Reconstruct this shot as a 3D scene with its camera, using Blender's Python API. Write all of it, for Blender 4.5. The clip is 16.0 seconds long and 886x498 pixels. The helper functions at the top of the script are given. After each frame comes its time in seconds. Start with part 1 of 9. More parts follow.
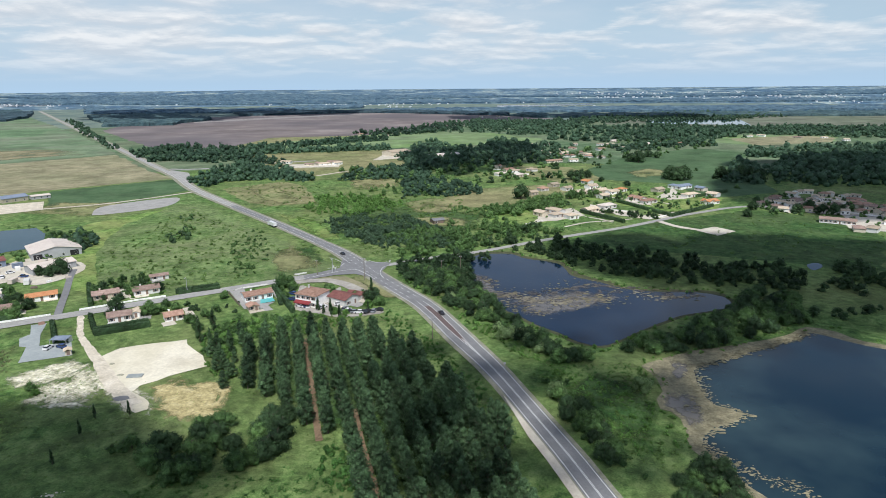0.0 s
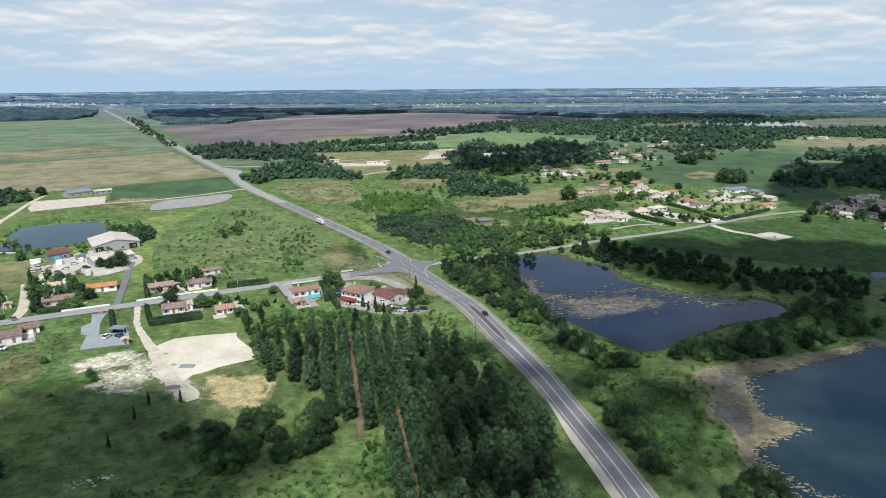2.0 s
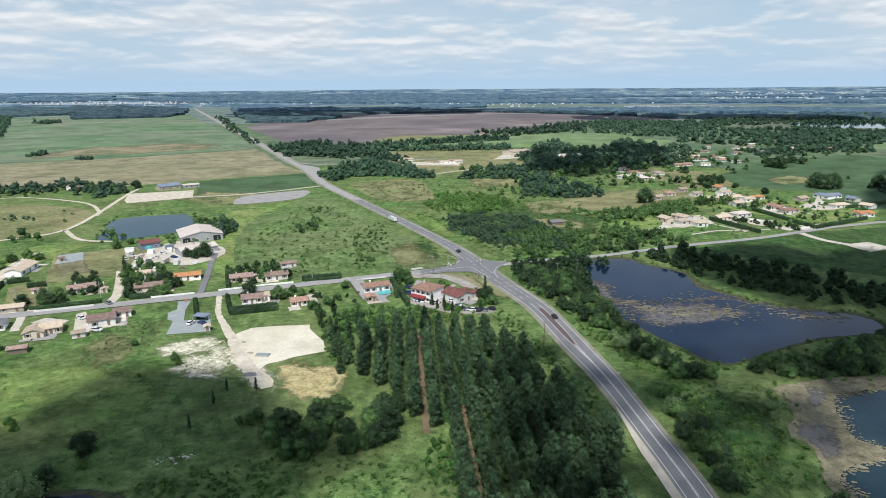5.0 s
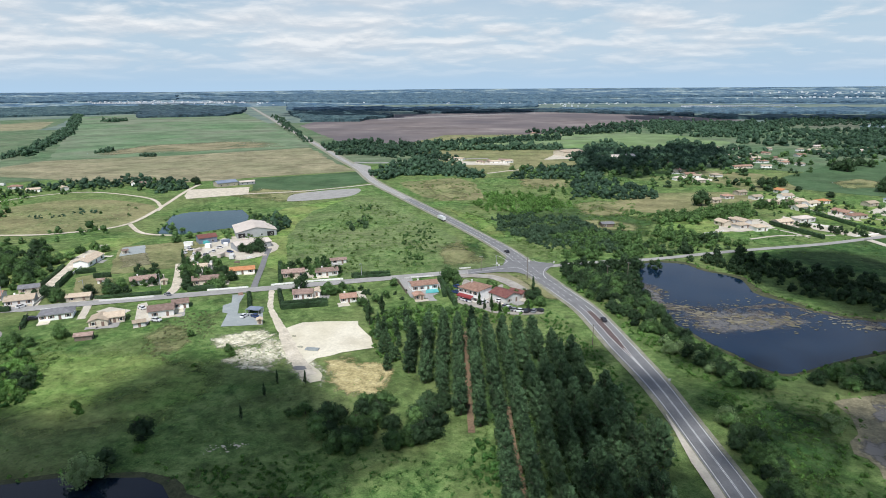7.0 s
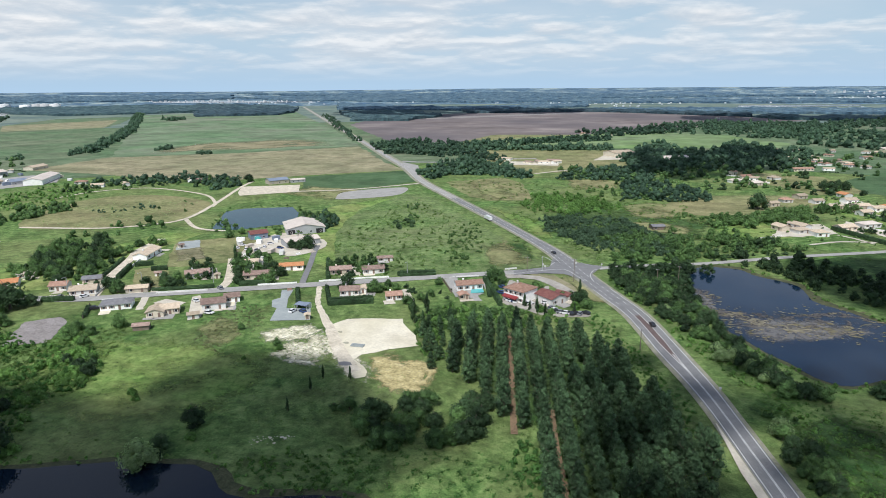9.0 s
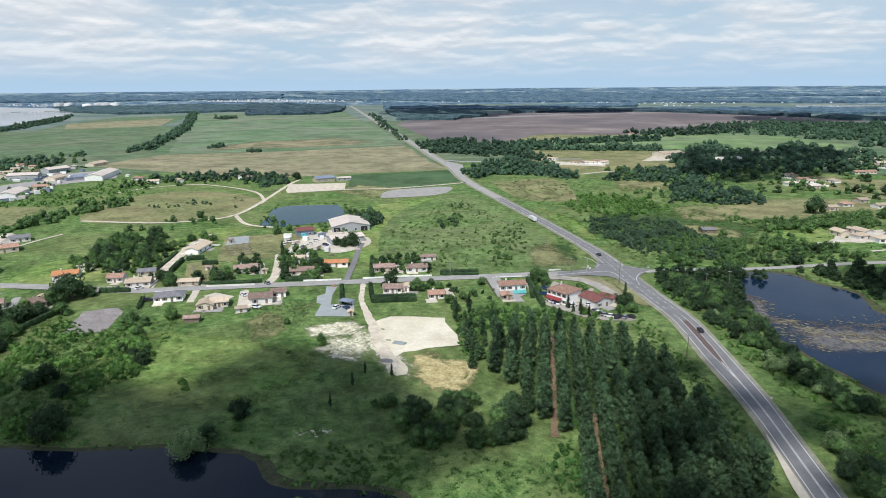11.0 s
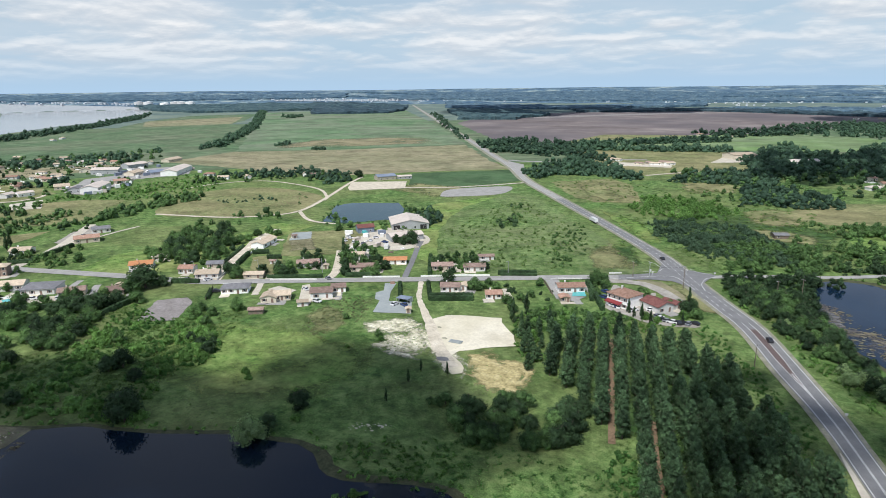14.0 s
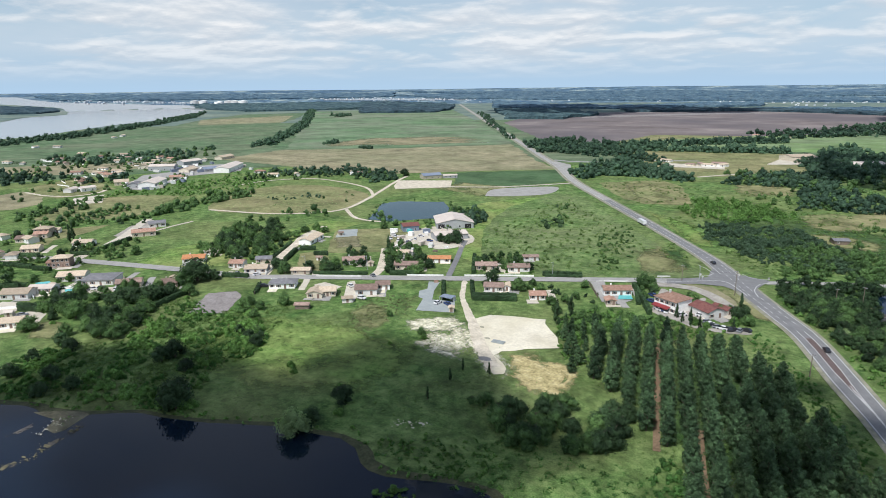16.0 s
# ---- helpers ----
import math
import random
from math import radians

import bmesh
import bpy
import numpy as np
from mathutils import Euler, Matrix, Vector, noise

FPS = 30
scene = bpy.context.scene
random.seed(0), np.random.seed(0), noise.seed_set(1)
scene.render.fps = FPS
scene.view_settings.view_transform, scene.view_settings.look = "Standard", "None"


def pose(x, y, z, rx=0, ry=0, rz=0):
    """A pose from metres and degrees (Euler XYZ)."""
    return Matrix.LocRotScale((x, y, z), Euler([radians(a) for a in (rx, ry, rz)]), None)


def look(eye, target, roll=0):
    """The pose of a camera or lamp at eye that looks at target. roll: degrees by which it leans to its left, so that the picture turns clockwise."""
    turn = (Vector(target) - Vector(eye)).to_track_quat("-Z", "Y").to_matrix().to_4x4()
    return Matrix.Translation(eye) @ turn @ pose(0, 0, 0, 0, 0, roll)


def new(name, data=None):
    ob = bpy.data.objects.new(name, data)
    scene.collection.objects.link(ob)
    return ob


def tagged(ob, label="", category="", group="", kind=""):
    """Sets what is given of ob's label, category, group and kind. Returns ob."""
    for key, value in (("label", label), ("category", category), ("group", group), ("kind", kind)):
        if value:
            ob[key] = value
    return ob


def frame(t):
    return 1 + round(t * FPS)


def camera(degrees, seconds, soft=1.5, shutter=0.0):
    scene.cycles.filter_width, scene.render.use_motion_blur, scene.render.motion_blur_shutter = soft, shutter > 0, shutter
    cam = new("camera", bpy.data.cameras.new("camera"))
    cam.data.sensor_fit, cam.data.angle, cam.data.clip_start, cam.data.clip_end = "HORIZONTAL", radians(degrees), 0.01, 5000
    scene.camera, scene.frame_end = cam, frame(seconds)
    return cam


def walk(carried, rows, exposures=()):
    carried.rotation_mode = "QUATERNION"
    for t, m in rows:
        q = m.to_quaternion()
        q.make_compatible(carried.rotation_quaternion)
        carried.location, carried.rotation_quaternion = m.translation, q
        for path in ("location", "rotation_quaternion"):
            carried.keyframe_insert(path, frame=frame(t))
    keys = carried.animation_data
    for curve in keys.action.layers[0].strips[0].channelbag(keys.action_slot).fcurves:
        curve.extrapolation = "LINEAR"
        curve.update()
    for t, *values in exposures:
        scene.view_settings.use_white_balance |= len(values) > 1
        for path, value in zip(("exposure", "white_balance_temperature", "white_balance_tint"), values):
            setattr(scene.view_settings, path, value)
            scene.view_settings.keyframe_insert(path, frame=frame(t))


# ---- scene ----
EYE = 90.0
cam = camera(71.5, 16.0, soft=0.9)
# seconds, turn to the left, tilt down, roll
ROWS = [
    (0, 0.00, 14.74, -0.46),
    (0.5, 0.93, 14.73, -0.44),
    (1, 2.07, 14.73, -0.43),
    (1.5, 3.22, 14.72, -0.43),
    (2, 4.33, 14.72, -0.42),
    (2.5, 5.39, 14.71, -0.42),
    (3, 6.53, 14.71, -0.42),
    (3.5, 7.57, 14.71, -0.42),
    (4, 8.73, 14.71, -0.42),
    (6.5, 14.58, 14.70, -0.45),
    (7, 15.74, 14.71, -0.46),
    (7.5, 16.86, 14.71, -0.46),
    (8, 17.99, 14.71, -0.47),
    (8.5, 19.09, 14.71, -0.49),
    (9, 20.15, 14.71, -0.50),
    (11.5, 25.29, 14.73, -0.55),
    (12, 26.25, 14.73, -0.56),
    (12.5, 27.21, 14.73, -0.57),
    (13, 28.07, 14.74, -0.58),
    (13.5, 28.97, 14.74, -0.59),
    (14, 29.92, 14.74, -0.60),
    (14.5, 30.92, 14.75, -0.61),
    (15, 32.14, 14.75, -0.62),
    (15.5, 33.15, 14.75, -0.62),
    (16, 34.17, 14.76, -0.62),
]
walk(cam, [(t, pose(0, 0, EYE, 90 - down, 0, turn) @ pose(0, 0, 0, 0, 0, roll)) for t, turn, down, roll in ROWS])

# ---- world and sun ----
SUN_AZ, SUN_EL = radians(176), radians(56)     # azimuth from +Y towards +X
scene.view_settings.exposure = 0.0
world = bpy.data.worlds.new("sky")
scene.world = world
world.use_nodes = True


class Nodes:
    """A short way to wire a node tree."""

    def __init__(self, tree, clear=True):
        self.tree, self.n, self.l = tree, tree.nodes, tree.links
        if clear:
            tree.nodes.clear()

    def add(self, kind, inputs=None, operation="", use_clamp=False, data_type="", blend_type="", attribute_name=""):
        node = self.n.new(kind)
        if operation:
            node.operation = operation
        if use_clamp:
            node.use_clamp = True
        if data_type:
            node.data_type, node.blend_type = data_type, blend_type
        if attribute_name:
            node.attribute_name = attribute_name
        for k, v in (inputs or {}).items():
            self.put(node.inputs[k], v)
        return node

    def put(self, socket, v):
        if isinstance(v, bpy.types.NodeSocket):
            self.l.new(v, socket)
        elif isinstance(v, bpy.types.Node):
            self.l.new(v.outputs[0], socket)
        else:
            socket.default_value = v

    def math(self, op, a, b=0.0, c=0.0, clamp=False):
        return self.add("ShaderNodeMath", {0: a, 1: b, 2: c}, operation=op, use_clamp=clamp).outputs[0]

    def ramp(self, fac, stops, mode="LINEAR"):
        node = self.add("ShaderNodeValToRGB", {0: fac})
        node.color_ramp.interpolation = mode
        el = node.color_ramp.elements
        while len(el) < len(stops):
            el.new(0.5)
        for e, (p, c) in zip(el, stops):
            e.position, e.color = p, (c if len(c) == 4 else (*c, 1)) if isinstance(c, tuple) else (c, c, c, 1)
        return node.outputs[0]

    def mix(self, fac, a, b, blend="MIX"):
        node = self.add("ShaderNodeMix", data_type="RGBA", blend_type=blend)
        for i, v in ((0, fac), (6, a), (7, b)):
            self.put(node.inputs[i], (*v, 1) if isinstance(v, tuple) and len(v) == 3 else v)
        return node.outputs[2]

    def noise(self, vec, scale, detail=4.0, rough=0.55, dist=0.0):
        return self.add("ShaderNodeTexNoise", {"Vector": vec, "Scale": scale, "Detail": detail, "Roughness": rough, "Distortion": dist}).outputs[0]


def make_world():
    w = Nodes(world.node_tree)
    sky = w.add("ShaderNodeTexSky")
    sky.sky_type, sky.sun_disc, sky.sun_elevation, sky.sun_rotation = "NISHITA", False, SUN_EL, SUN_AZ
    sky.altitude, sky.air_density, sky.dust_density, sky.ozone_density = 50.0, 1.0, 1.2, 2.0
    way = w.add("ShaderNodeTexCoord").outputs["Generated"]
    s = w.add("ShaderNodeSeparateXYZ", {0: way})
    # broken cumulus on one level: puffs that crowd together towards the horizon, pale on top and grey at the base
    def layer(lift):
        k = w.math("ADD", s.outputs[2], 0.14 + lift)
        return w.add("ShaderNodeCombineXYZ", {0: w.math("DIVIDE", s.outputs[0], k), 1: w.math("DIVIDE", s.outputs[1], k), 2: 0.0}).outputs[0]

    here, over = layer(0.0), layer(0.006)
    big = w.noise(here, 0.55, 3.0, 0.5)
    puff = w.noise(here, 1.9, 8.0, 0.56, 0.2)
    above = w.noise(over, 1.9, 8.0, 0.56, 0.2)
    body = w.math("ADD", w.math("MULTIPLY", big, 0.7), w.math("MULTIPLY", puff, 0.6))
    cover = w.ramp(w.math("SUBTRACT", body, w.ramp(s.outputs[0], [(0.0, 0.0), (0.5, 0.035)])), [(0.58, 0.0), (0.66, 0.6), (0.76, 1.0)])
    edge = w.math("ADD", w.math("MULTIPLY", w.math("SUBTRACT", puff, above), 2.8), 0.5)
    shade = w.ramp(edge, [(0.2, (5.7, 6.2, 6.85)), (0.48, (6.8, 7.15, 7.6)), (0.8, (8.5, 8.6, 8.75))])
    veil = w.math("MULTIPLY", w.ramp(w.noise(here, 0.7, 5.0, 0.6), [(0.35, 0.1), (0.7, 0.65)]), w.ramp(s.outputs[0], [(0.0, 1.0), (0.5, 0.4)]))
    low = w.ramp(s.outputs[2], [(0.01, 0.0), (0.045, 0.6), (0.09, 1.0), (0.17, 0.75), (0.27, 0.34), (0.6, 0.26)])
    haze = w.ramp(s.outputs[2], [(0.0, 1.0), (0.06, 0.75), (0.13, 0.3), (0.2, 0.0)])
    base = w.mix(haze, sky.outputs[0], (4.15, 5.85, 7.7))
    base = w.mix(w.math("MULTIPLY", veil, low), base, (6.2, 6.8, 7.55))
    col = w.mix(w.math("MULTIPLY", w.math("MULTIPLY", cover, low), 0.95), base, shade)
    bg = w.add("ShaderNodeBackground", {0: col, 1: 0.108})
    w.l.new(bg.outputs[0], w.add("ShaderNodeOutputWorld").inputs[0])


make_world()
sun = new("sun", bpy.data.lights.new("sun", "SUN"))
sun.data.energy, sun.data.angle, sun.data.color = 3.92, radians(0.55), (1.0, 0.99, 0.98)
SUN_DIR = Vector((math.sin(SUN_AZ) * math.cos(SUN_EL), math.cos(SUN_AZ) * math.cos(SUN_EL), math.sin(SUN_EL)))
sun.matrix_world = look(SUN_DIR * 300, (0, 0, 0))

# ---- materials ----
MATS = {}


def surface(name, stops, scale, fine=None, rough=0.9, bump=0.0, bump_scale=None, spec=0.2, big=None, per="", metal=0.0):
    """A matt surface: colours along a noise, a second noise of another size, an optional variation per piece."""
    m = bpy.data.materials.new(name)
    m.use_nodes = True
    w = Nodes(m.node_tree)
    pos = w.add("ShaderNodeNewGeometry").outputs["Position"]
    n = w.noise(pos, scale, 6.0, 0.62)
    col = w.ramp(n, stops)
    if fine:
        f = w.noise(pos, fine[0], 3.0, 0.6)
        k = w.ramp(f, [(0.3, 1 - fine[1]), (0.7, 1 + fine[1])])
        col = w.mix(1.0, col, k, "MULTIPLY")
    if big:
        g = w.ramp(w.noise(pos, big[0], 3.0, 0.5), [(0.38, 0.0), (0.62, 1.0)])
        col = w.mix(w.math("MULTIPLY", g, big[2]), col, big[1])
    if per:
        r = w.add("ShaderNodeObjectInfo").outputs["Random"] if per == "object" else w.add("ShaderNodeNewGeometry").outputs["Random Per Island"]
        col = w.mix(1.0, col, w.ramp(r, [(0.0, 0.72), (1.0, 1.28)]), "MULTIPLY")
    p = w.add("ShaderNodeBsdfPrincipled", {"Base Color": col, "Roughness": rough, "Specular IOR Level": spec, "Metallic": metal})
    if bump:
        h = w.noise(pos, bump_scale or scale * 6, 4.0, 0.65)
        w.l.new(w.add("ShaderNodeBump", {"Strength": bump, "Distance": 0.5, "Height": h}).outputs[0], p.inputs["Normal"])
    w.l.new(p.outputs[0], w.add("ShaderNodeOutputMaterial").inputs[0])
    MATS[name] = m
    return m


def foliage(name, dark, light, glow=0.2):
    dark, light = (dark[0] * 0.75, dark[1] * 0.78, dark[2] * 1.0), (light[0] * 1.1, light[1] * 1.15, light[2] * 1.45)
    m = bpy.data.materials.new(name)
    m.use_nodes = True
    w = Nodes(m.node_tree)
    geo = w.add("ShaderNodeNewGeometry")
    isl = geo.outputs["Random Per Island"]
    obj = w.add("ShaderNodeObjectInfo").outputs["Random"]
    n = w.ramp(w.noise(geo.outputs["Position"], 0.075, 2.0, 0.5), [(0.33, 0.0), (0.67, 1.0)])
    f = w.math("ADD", w.math("MULTIPLY", isl, 0.34), w.math("ADD", w.math("MULTIPLY", obj, 0.34), w.math("MULTIPLY", n, 0.42)))
    col = w.ramp(f, [(0.15, dark), (0.95, light)])
    spray = w.noise(geo.outputs["Position"], 0.62, 5.0, 0.72, 0.3)
    col = w.mix(1.0, col, w.ramp(spray, [(0.36, 0.5), (0.5, 0.95), (0.62, 1.4)]), "MULTIPLY")
    rough = w.add("ShaderNodeBump", {"Strength": 0.9, "Distance": 1.1, "Height": spray}).outputs[0]
    d = w.add("ShaderNodeBsdfPrincipled", {"Base Color": col, "Roughness": 0.62, "Specular IOR Level": 0.25, "Normal": rough})
    t = w.add("ShaderNodeBsdfTranslucent", {"Color": w.mix(0.5, col, (light[0] * 1.3, light[1] * 1.5, light[2] * 0.6))})
    mix = w.add("ShaderNodeMixShader", {0: glow, 1: d.outputs[0], 2: t.outputs[0]})
    w.l.new(mix.outputs[0], w.add("ShaderNodeOutputMaterial").inputs[0])
    MATS[name] = m
    return m


def water(name, deep, rough=0.04, ripple=0.06, scale=0.5, murk_and_sky=None):
    m = bpy.data.materials.new(name)
    m.use_nodes = True
    w = Nodes(m.node_tree)
    pos = w.add("ShaderNodeNewGeometry").outputs["Position"]
    # second tone: murk, and in two ponds sky reflection painted as colour
    col = w.mix(w.ramp(w.noise(pos, 0.02, 4.0, 0.6), [(0.4, 0.0), (0.7, 1.0)]), deep, murk_and_sky or tuple(c * 1.6 for c in deep))
    h = w.noise(pos, scale, 3.0, 0.6)
    p = w.add("ShaderNodeBsdfPrincipled", {"Base Color": col, "Roughness": rough, "IOR": 1.33, "Specular IOR Level": 0.5,
              "Normal": w.add("ShaderNodeBump", {"Strength": ripple, "Distance": 0.2, "Height": h}).outputs[0]})
    w.l.new(p.outputs[0], w.add("ShaderNodeOutputMaterial").inputs[0])
    MATS[name] = m
    return m


def grassy(name, dark, mid, light, dry, dryness=0.5, patch=0.018, tuft=1.0, coarse=0.22):
    """Grass or crop: tufts, clumps and dry patches of three sizes."""
    dark, mid, light, dry = [(c[0] * 0.92, c[1] * 0.93, c[2] * 1.14) for c in (dark, mid, light, dry)]
    m = bpy.data.materials.new(name)
    m.use_nodes = True
    w = Nodes(m.node_tree)
    pos = w.add("ShaderNodeNewGeometry").outputs["Position"]
    clump = w.noise(pos, coarse, 7.0, 0.68, 0.3)
    fine = w.noise(pos, 2.2, 5.0, 0.75)
    mixed = w.math("ADD", w.math("MULTIPLY", clump, 0.62), w.math("MULTIPLY", fine, 0.38))
    col = w.ramp(mixed, [(0.40, dark), (0.5, mid), (0.60, light)])
    p = w.noise(pos, patch, 6.0, 0.6, 0.5)
    col = w.mix(w.math("MULTIPLY", w.ramp(p, [(0.40, 0.0), (0.64, 1.0)]), dryness), col, dry)
    q = w.noise(pos, patch * 3.1, 5.0, 0.62)
    col = w.mix(1.0, col, w.ramp(q, [(0.3, 0.62), (0.5, 1.0), (0.7, 1.3)]), "MULTIPLY")
    speck = w.noise(pos, 0.7, 5.0, 0.75)
    col = w.mix(w.math("MULTIPLY", w.ramp(speck, [(0.55, 0.0), (0.65, 1.0)]), 0.5 * tuft), col, dark)
    mottle = w.noise(pos, 0.33, 4.0, 0.7, 0.4)
    col = w.mix(tuft, col, w.mix(1.0, col, w.ramp(mottle, [(0.36, 0.8), (0.5, 1.0), (0.64, 1.2)]), "MULTIPLY"))
    b = w.add("ShaderNodeBsdfPrincipled", {"Base Color": col, "Roughness": 0.9, "Specular IOR Level": 0.12,
              "Normal": w.add("ShaderNodeBump", {"Strength": 0.95 * tuft, "Distance": 0.9, "Height": mixed}).outputs[0]})
    w.l.new(b.outputs[0], w.add("ShaderNodeOutputMaterial").inputs[0])
    MATS[name] = m
    return m


GRASS = grassy("grass", (0.034, 0.082, 0.019), (0.108, 0.198, 0.045), (0.205, 0.292, 0.083), (0.250, 0.255, 0.091), 0.5)
LAWN = grassy("lawn", (0.056, 0.122, 0.023), (0.158, 0.266, 0.054), (0.258, 0.360, 0.092), (0.318, 0.312, 0.106), 0.55, 0.03, 0.8)
MEADOW = grassy("meadow", (0.052, 0.112, 0.026), (0.132, 0.215, 0.054), (0.222, 0.288, 0.098), (0.240, 0.256, 0.108), 0.6)
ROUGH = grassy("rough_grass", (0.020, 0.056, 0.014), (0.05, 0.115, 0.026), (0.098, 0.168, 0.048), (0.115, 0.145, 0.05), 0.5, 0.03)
CROP = grassy("young_crop", (0.100, 0.178, 0.074), (0.138, 0.222, 0.094), (0.170, 0.242, 0.112), (0.240, 0.235, 0.150), 0.7, 0.004, 0.3, 0.05)
# dark_crop, bright_crop and dry_hay: blue raised slightly to stand for air haze
CROP_DARK = grassy("dark_crop", (0.050, 0.100, 0.036), (0.074, 0.132, 0.050), (0.100, 0.158, 0.064), (0.10, 0.155, 0.062), 0.4, 0.008, 0.3, 0.06)
CROP_BRIGHT = grassy("bright_crop", (0.125, 0.220, 0.062), (0.170, 0.262, 0.081), (0.205, 0.292, 0.106), (0.213, 0.235, 0.138), 0.5, 0.006, 0.2, 0.05)
HAY = grassy("dry_hay", (0.206, 0.196, 0.094), (0.293, 0.265, 0.134), (0.360, 0.318, 0.169), (0.185, 0.207, 0.088), 0.45, 0.010, 0.5, 0.08)
# ploughed soil; the large dark tone paints cloud shadow streaks onto it
PLOUGH = surface("cloud_streaked_soil", [(0.36, (0.135, 0.113, 0.108)), (0.5, (0.195, 0.164, 0.156)), (0.64, (0.275, 0.238, 0.222))], 0.006, (0.03, 0.15), big=(0.0034, (0.12, 0.106, 0.114), 0.85))
ASPHALT = surface("asphalt", [(0.3, (0.165, 0.167, 0.17)), (0.7, (0.225, 0.225, 0.228))], 0.2, (2.0, 0.12), rough=0.85, bump=0.1)
LANE = surface("pale_lane", [(0.3, (0.275, 0.27, 0.255)), (0.7, (0.385, 0.375, 0.355))], 0.15, (1.5, 0.12), rough=0.9)
GRAVEL = surface("limestone_gravel", [(0.3, (0.44, 0.39, 0.32)), (0.6, (0.58, 0.54, 0.45)), (0.8, (0.66, 0.62, 0.53))], 0.12, (1.6, 0.12), bump=0.25)
SAND = surface("pale_sand", [(0.3, (0.54, 0.49, 0.38)), (0.6, (0.75, 0.70, 0.57))], 0.08, (0.8, 0.1), bump=0.2, big=(0.05, (0.52, 0.47, 0.33), 0.5))
CONCRETE = surface("grey_gravel", [(0.3, (0.27, 0.30, 0.30)), (0.7, (0.36, 0.39, 0.385))], 0.2, (1.5, 0.08))
MUD = surface("dried_mud", [(0.35, (0.10, 0.095, 0.062)), (0.6, (0.185, 0.17, 0.115)), (0.8, (0.26, 0.235, 0.155))], 0.2, (1.2, 0.25), bump=0.3)
ALGAE = surface("floating_algae", [(0.35, (0.10, 0.095, 0.055)), (0.6, (0.19, 0.165, 0.10)), (0.8, (0.25, 0.235, 0.12))], 0.3, (1.2, 0.3))
WORN = surface("worn_gravel", [(0.3, (0.27, 0.25, 0.22)), (0.55, (0.37, 0.345, 0.305)), (0.75, (0.45, 0.42, 0.37))], 0.2, (1.5, 0.15), bump=0.1)
TRACK = surface("sandy_track", [(0.3, (0.44, 0.39, 0.30)), (0.55, (0.60, 0.54, 0.435)), (0.75, (0.74, 0.68, 0.57))], 0.25, (1.4, 0.15), bump=0.2)
PAINT = surface("road_paint", [(0.35, (0.5, 0.5, 0.49)), (0.7, (0.72, 0.72, 0.7))], 1.0, (4.0, 0.1))
RED_PAINT = surface("red_road_coating", [(0.35, (0.115, 0.085, 0.08)), (0.7, (0.15, 0.115, 0.108))], 0.5, (3.0, 0.15))
TERRA = surface("terracotta_tiles", [(0.3, (0.25, 0.145, 0.105)), (0.5, (0.35, 0.215, 0.16)), (0.75, (0.44, 0.305, 0.24))], 0.9, (4.0, 0.2), bump=0.4, bump_scale=5.0, per="object")
ORANGE = surface("new_orange_tiles", [(0.3, (0.45, 0.19, 0.085)), (0.7, (0.56, 0.28, 0.14))], 0.9, (4.0, 0.15), bump=0.3, bump_scale=5.0)
BROWN_TILE = surface("weathered_tiles", [(0.3, (0.20, 0.14, 0.115)), (0.55, (0.30, 0.215, 0.18)), (0.8, (0.41, 0.315, 0.27))], 0.8, (4.0, 0.22), bump=0.4, bump_scale=5.0, per="object")
BEIGE_TILE = surface("sand_tiles", [(0.3, (0.40, 0.32, 0.235)), (0.7, (0.54, 0.45, 0.345))], 0.8, (4.0, 0.15), bump=0.3, bump_scale=5.0, per="object")
RED_TILE = surface("dark_red_tiles", [(0.3, (0.15, 0.06, 0.055)), (0.7, (0.23, 0.105, 0.09))], 0.8, (4.0, 0.18), bump=0.3, bump_scale=5.0)
GREY_TILE = surface("grey_roof", [(0.3, (0.15, 0.15, 0.16)), (0.7, (0.24, 0.24, 0.25))], 0.6, (3.0, 0.15))
SHEET = surface("pale_metal_sheet", [(0.3, (0.55, 0.475, 0.41)), (0.7, (0.68, 0.60, 0.53))], 0.2, (2.0, 0.06), rough=0.5, spec=0.4)
SHEET_BLUE = surface("blue_grey_sheet", [(0.3, (0.17, 0.21, 0.28)), (0.7, (0.25, 0.29, 0.36))], 0.3, (2.0, 0.08), rough=0.5)
WALL = surface("white_render", [(0.3, (0.74, 0.73, 0.70)), (0.7, (0.86, 0.85, 0.82))], 0.5, (2.5, 0.06), per="object")
CREAM = surface("cream_render", [(0.3, (0.52, 0.46, 0.36)), (0.7, (0.66, 0.6, 0.49))], 0.5, (2.5, 0.07), per="object")
BRICK = surface("old_brick", [(0.3, (0.28, 0.2, 0.16)), (0.7, (0.4, 0.3, 0.25))], 0.8, (4.0, 0.2))
METAL_WALL = surface("grey_cladding", [(0.3, (0.33, 0.34, 0.35)), (0.7, (0.43, 0.44, 0.45))], 0.3, (2.0, 0.06), rough=0.6)
GLASS = surface("window_glass", [(0.3, (0.02, 0.024, 0.03)), (0.7, (0.035, 0.04, 0.048))], 1.0, rough=0.08, spec=0.6)
SHUTTER = surface("painted_shutter", [(0.3, (0.20, 0.14, 0.115)), (0.7, (0.26, 0.19, 0.155))], 1.0)
AWNING = surface("red_awning", [(0.3, (0.20, 0.035, 0.04)), (0.7, (0.28, 0.06, 0.06))], 1.0, (3.0, 0.1))
TIMBER = surface("grey_timber", [(0.3, (0.16, 0.13, 0.10)), (0.7, (0.25, 0.21, 0.17))], 1.0, (6.0, 0.2))
